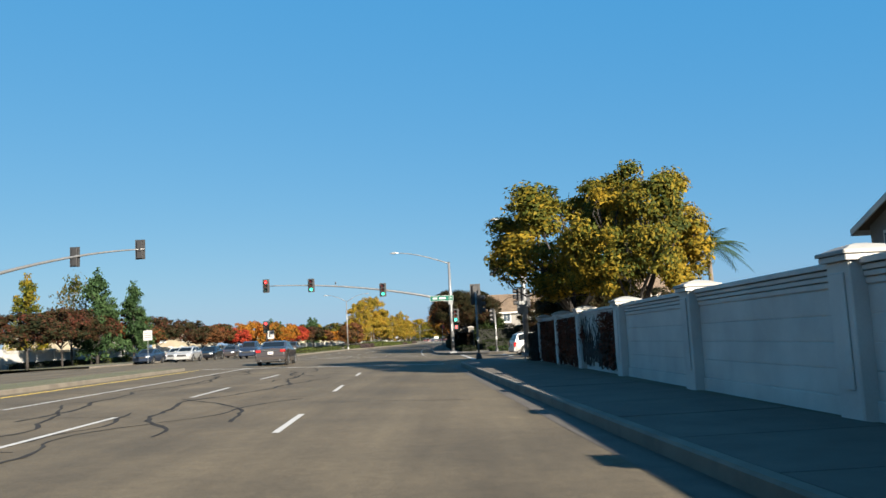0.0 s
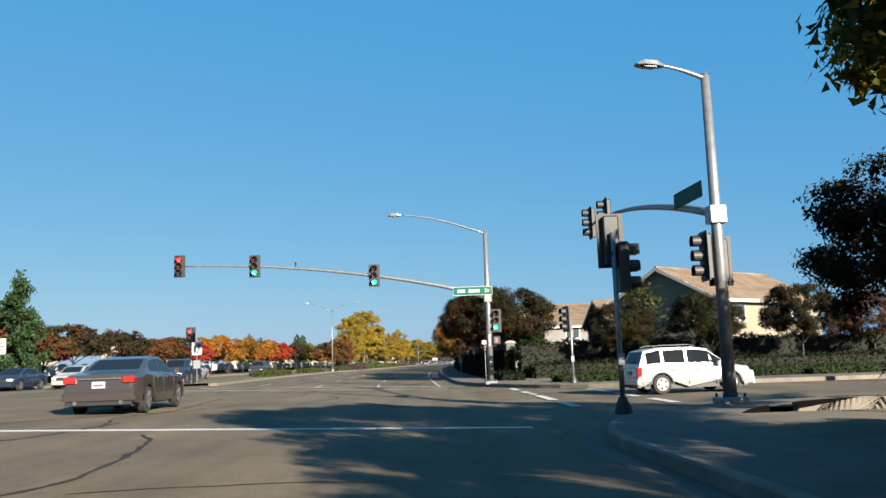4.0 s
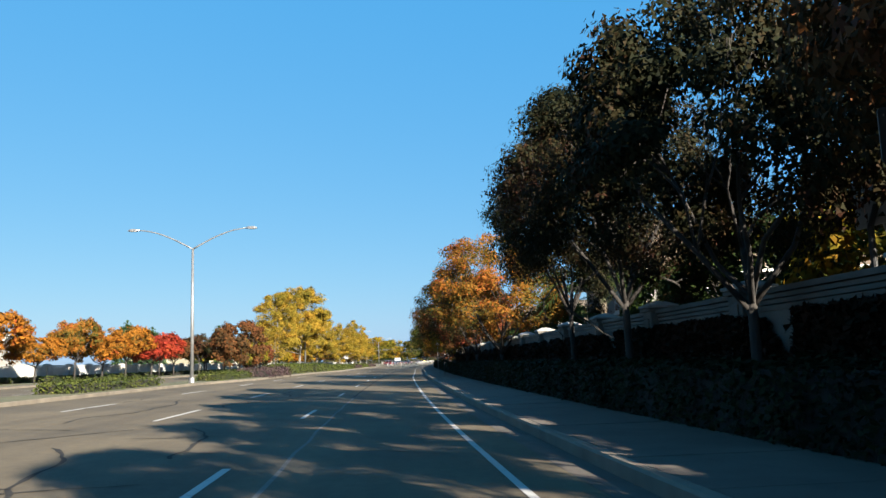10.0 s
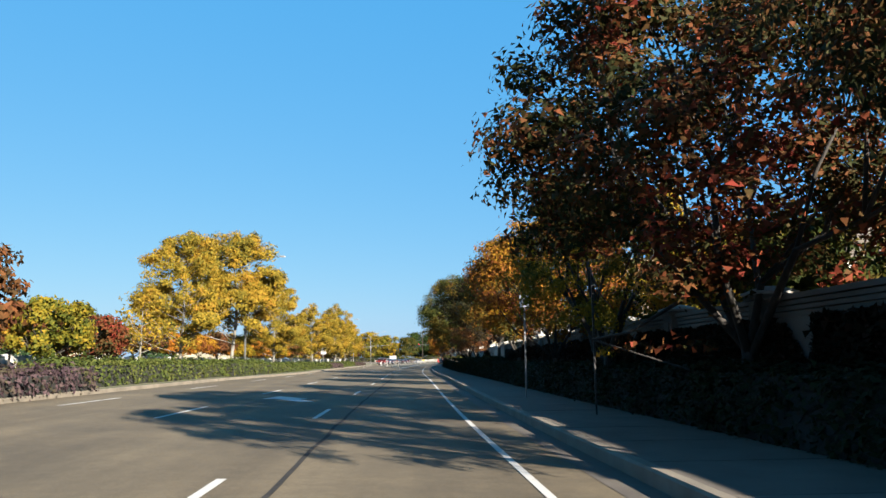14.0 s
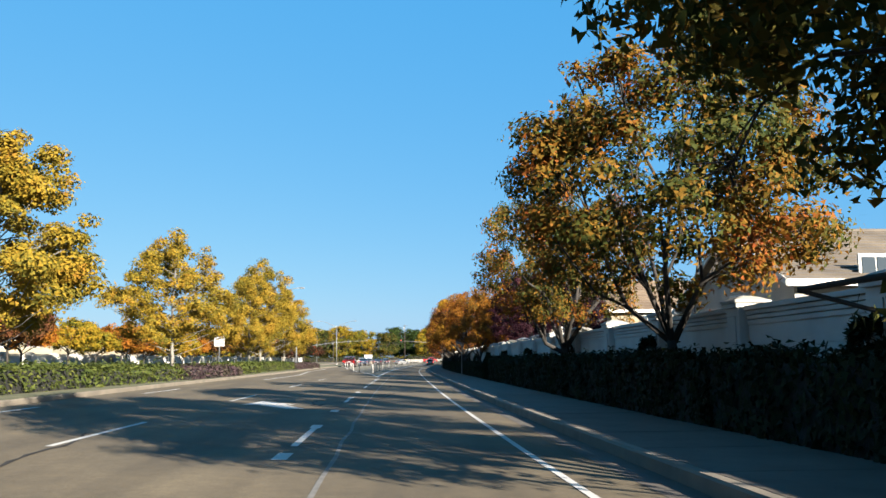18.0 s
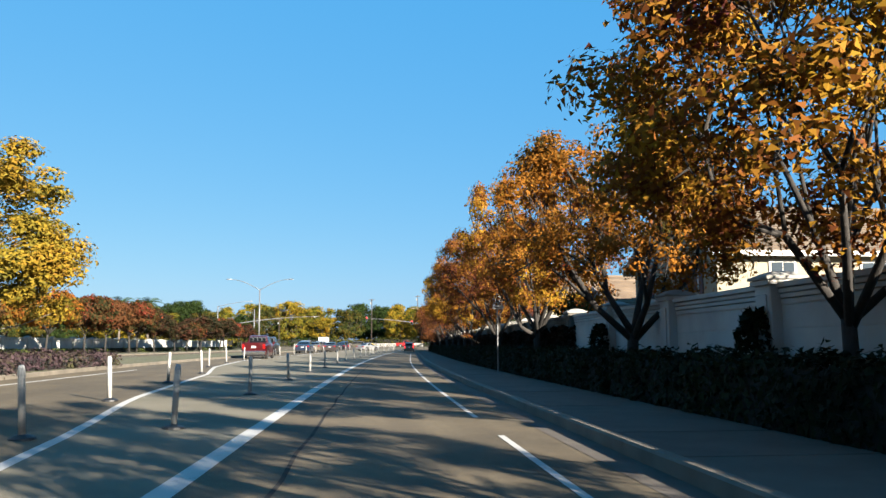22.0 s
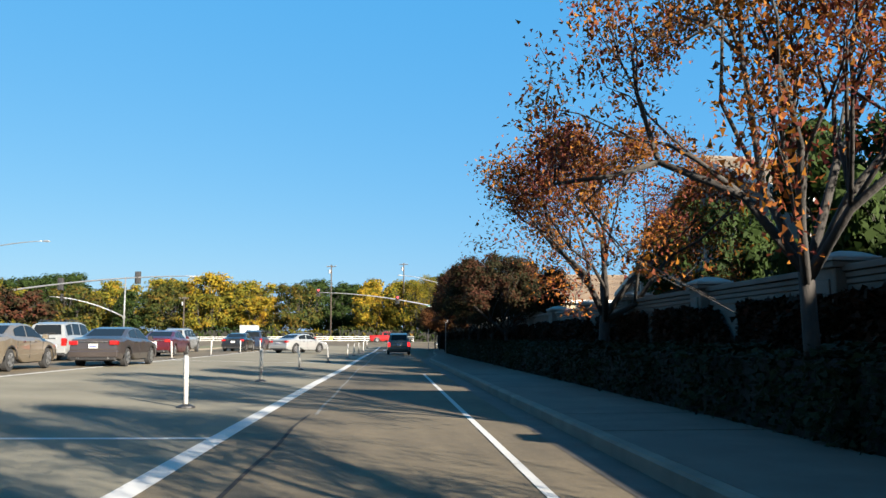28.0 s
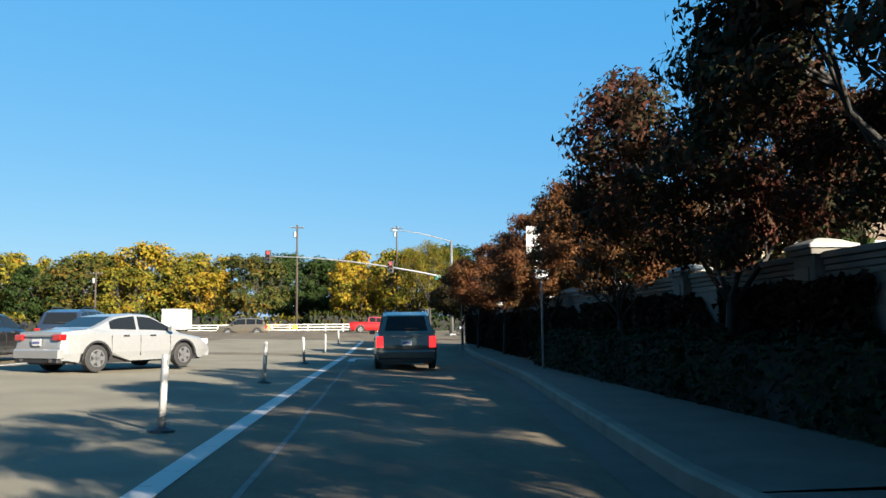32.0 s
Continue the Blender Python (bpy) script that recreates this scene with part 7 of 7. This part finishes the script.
PAINTS = {"graphite": (0.0375, 0.0310, 0.0290), "red": (0.0500, 0.0030, 0.0050), "sage": (0.0425, 0.0500, 0.0400), "white": (0.27, 0.27, 0.265), "black": (0.0070, 0.0075, 0.0090), "silver": (0.19, 0.195, 0.195), "navy": (0.0150, 0.0225, 0.0400), "tan": (0.1200, 0.1000, 0.0725), "maroon": (0.0500, 0.0060, 0.0090), "bronze": (0.0700, 0.0600, 0.0425), "steel": (0.0250, 0.0290, 0.0340), "crimson": (0.2250, 0.0075, 0.0075)}
car("sedan", -9.35, 50.5, -1, "graphite", "dark grey sedan with a chrome boot strip and bright wheels", brake=False)
car("suv", 15.2, 457.0, 4.5, "sage", "green-grey sport utility car waiting beside the kerb, brake lamps lit", "suv", brake=True, scale=1.06)
car("pickup", -4.6, 359, 3, "red", "red pickup truck with a framed rear cab window", "pickup_truck", scale=1.06)
car("pickup", -5.7, 379.5, 3, "steel", "dark blue-grey pickup truck in the queue", "pickup_truck", scale=1.08)
car("sedan", -2.9, 400.5, 4, "navy", "dark blue sedan waiting in the queue")
car("sedan", -2.0, 414.4, 4, "tan", "tan sedan waiting in the queue")
car("sedan", .2, 420.3, 6, "graphite", "dark grey sedan waiting in the queue")
car("suv", -3.9, 428, 4, "silver", "silver sport utility car waiting in the queue", "suv")
car("sedan", -.8, 437.0, 5, "maroon", "maroon sedan waiting in the queue")
car("sedan", 5.4, 453.6, 38, "silver", "silver four-door sedan pulling out of the queue")
car("sedan", 1.6, 456.8, 6, "black", "black sedan waiting in the queue")
car("suv", -2.3, 452, 5, "silver", "silver minivan waiting in the queue", "suv")
car("suv", 2.4, 466, 5, "navy", "dark blue sport utility car at the head of the queue", "suv")
car("suv", 8.0, 519, -88, "bronze", "bronze sport utility car crossing the junction", "suv", lift=.55)
car("pickup", 17.0, 528.5, 90, "crimson", "bright red pickup truck on the cross street", "pickup_truck", lift=.72)
car("suv", 32.2, 513.5, -90, "graphite", "dark grey sport utility car on the cross street", "suv", lift=.5)
car("suv", 6.2, 58.0, 82, "white", "white sport utility car turning into the side street", "suv", lift=-.04, scale=.9)
car("hatch", -24.6, 88.5, 180, "white", "white hatchback facing the junction", lift=.34)
car("sedan", -28.4, 88, 180, "navy", "dark blue sedan facing the junction", lift=.34)
car("sedan", -24.2, 96.5, 180, "black", "black sedan facing the junction", lift=.34)
car("sedan", -28.2, 97.5, 180, "silver", "silver sedan facing the junction", lift=.34)
car("sedan", -24.0, 106, 180, "graphite", "dark sedan facing the junction", lift=.34)
car("sedan", -24.4, 117.5, 180, "white", "white sedan facing the junction", lift=.34)
car("pickup", -19.0, 94, 180, "navy", "dark blue pickup truck facing the junction", "pickup_truck", lift=.34)
car("pickup", -20.5, 133, 180, "steel", "steel blue pickup truck on the other carriageway", "pickup_truck", lift=.34)

# pavement slabs, the nearest part of the walk
pv = tagged(new("pavement_right_south"), "pale concrete pavement slabs along the wall", kind="structure")
slab_run(pv, -20, 37.0, KERB_U + .16, 3.75)
pv = tagged(new("pavement_right_north"), "pale concrete pavement slabs along the hedge", kind="structure")
slab_run(pv, 83.5, 438.4, KERB_U + .16, 3.55)


def basketball_hoop(p):
    t = thing("basketball_hoop", "white basketball hoop with a net behind the boundary wall", "basketball hoop", "", Matrix.Translation(p))
    part("pole", Shape().tube([(0, 0, 0), (0, 0, 2.9), (.12, 0, 3.2)], .045, 10), DARK_STEEL, t)
    part("backboard", Shape().box(.12, .16, -.55, .55, 2.92, 3.62, .01), SIGN_WHITE, t)
    circle = [(math.cos(2 * math.pi * k / 20), math.sin(2 * math.pi * k / 20)) for k in range(21)]
    part("rim", Shape().tube([(.42 + .225 * a, .225 * b, 3.02) for a, b in circle], .011, 6), SIGN_RED, t, "red steel rim")
    for k in range(12):
        a0, a1 = 2 * math.pi * k / 12, 2 * math.pi * (k + 1.4) / 12
        a2 = 2 * math.pi * (k - 1.4) / 12
        net = Shape()
        for e in (a1, a2):
            net.tube([(.42 + .22 * math.cos(a0), .22 * math.sin(a0), 3.01), (.42 + .12 * math.cos(e), .12 * math.sin(e), 2.62)], .007, 4)
        part("net_cord", net, SIGN_WHITE, t)


basketball_hoop(Vector((5.28, 104.35, .1)))


# ---------------------------------------------------------------- bearing of the first stretch
# The plan above is drawn along a straight northing; up to y = 200 the whole street bears a little further west.
def lean(y):
    return .035 * (180 - y) if y < 160 else .035 * (200 - y) ** 2 / 80 if y < 200 else 0.0


def bear_west(ob):
    m = ob.matrix_world.copy()
    p = m.translation.copy()
    if abs(p.x) + abs(p.y) < 1e-4:
        if ob.type == "MESH":
            if ob.data.users > 1:
                ob.data = ob.data.copy()
            for v in ob.data.vertices:
                v.co.x += lean(v.co.y)
        for child in ob.children:
            bear_west(child)
    elif p.y < 200:
        turn = (lean(p.y - 1) - lean(p.y + 1)) / 2
        ob.matrix_world = Matrix.Translation(p + Vector((lean(p.y), 0, 0))) @ Matrix.Rotation(turn, 4, "Z") @ Matrix.Translation(-p) @ m


bpy.context.view_layer.update()
for ob in [o for o in bpy.context.scene.objects if o.parent is None and o.type in ("MESH", "EMPTY")]:
    bear_west(ob)
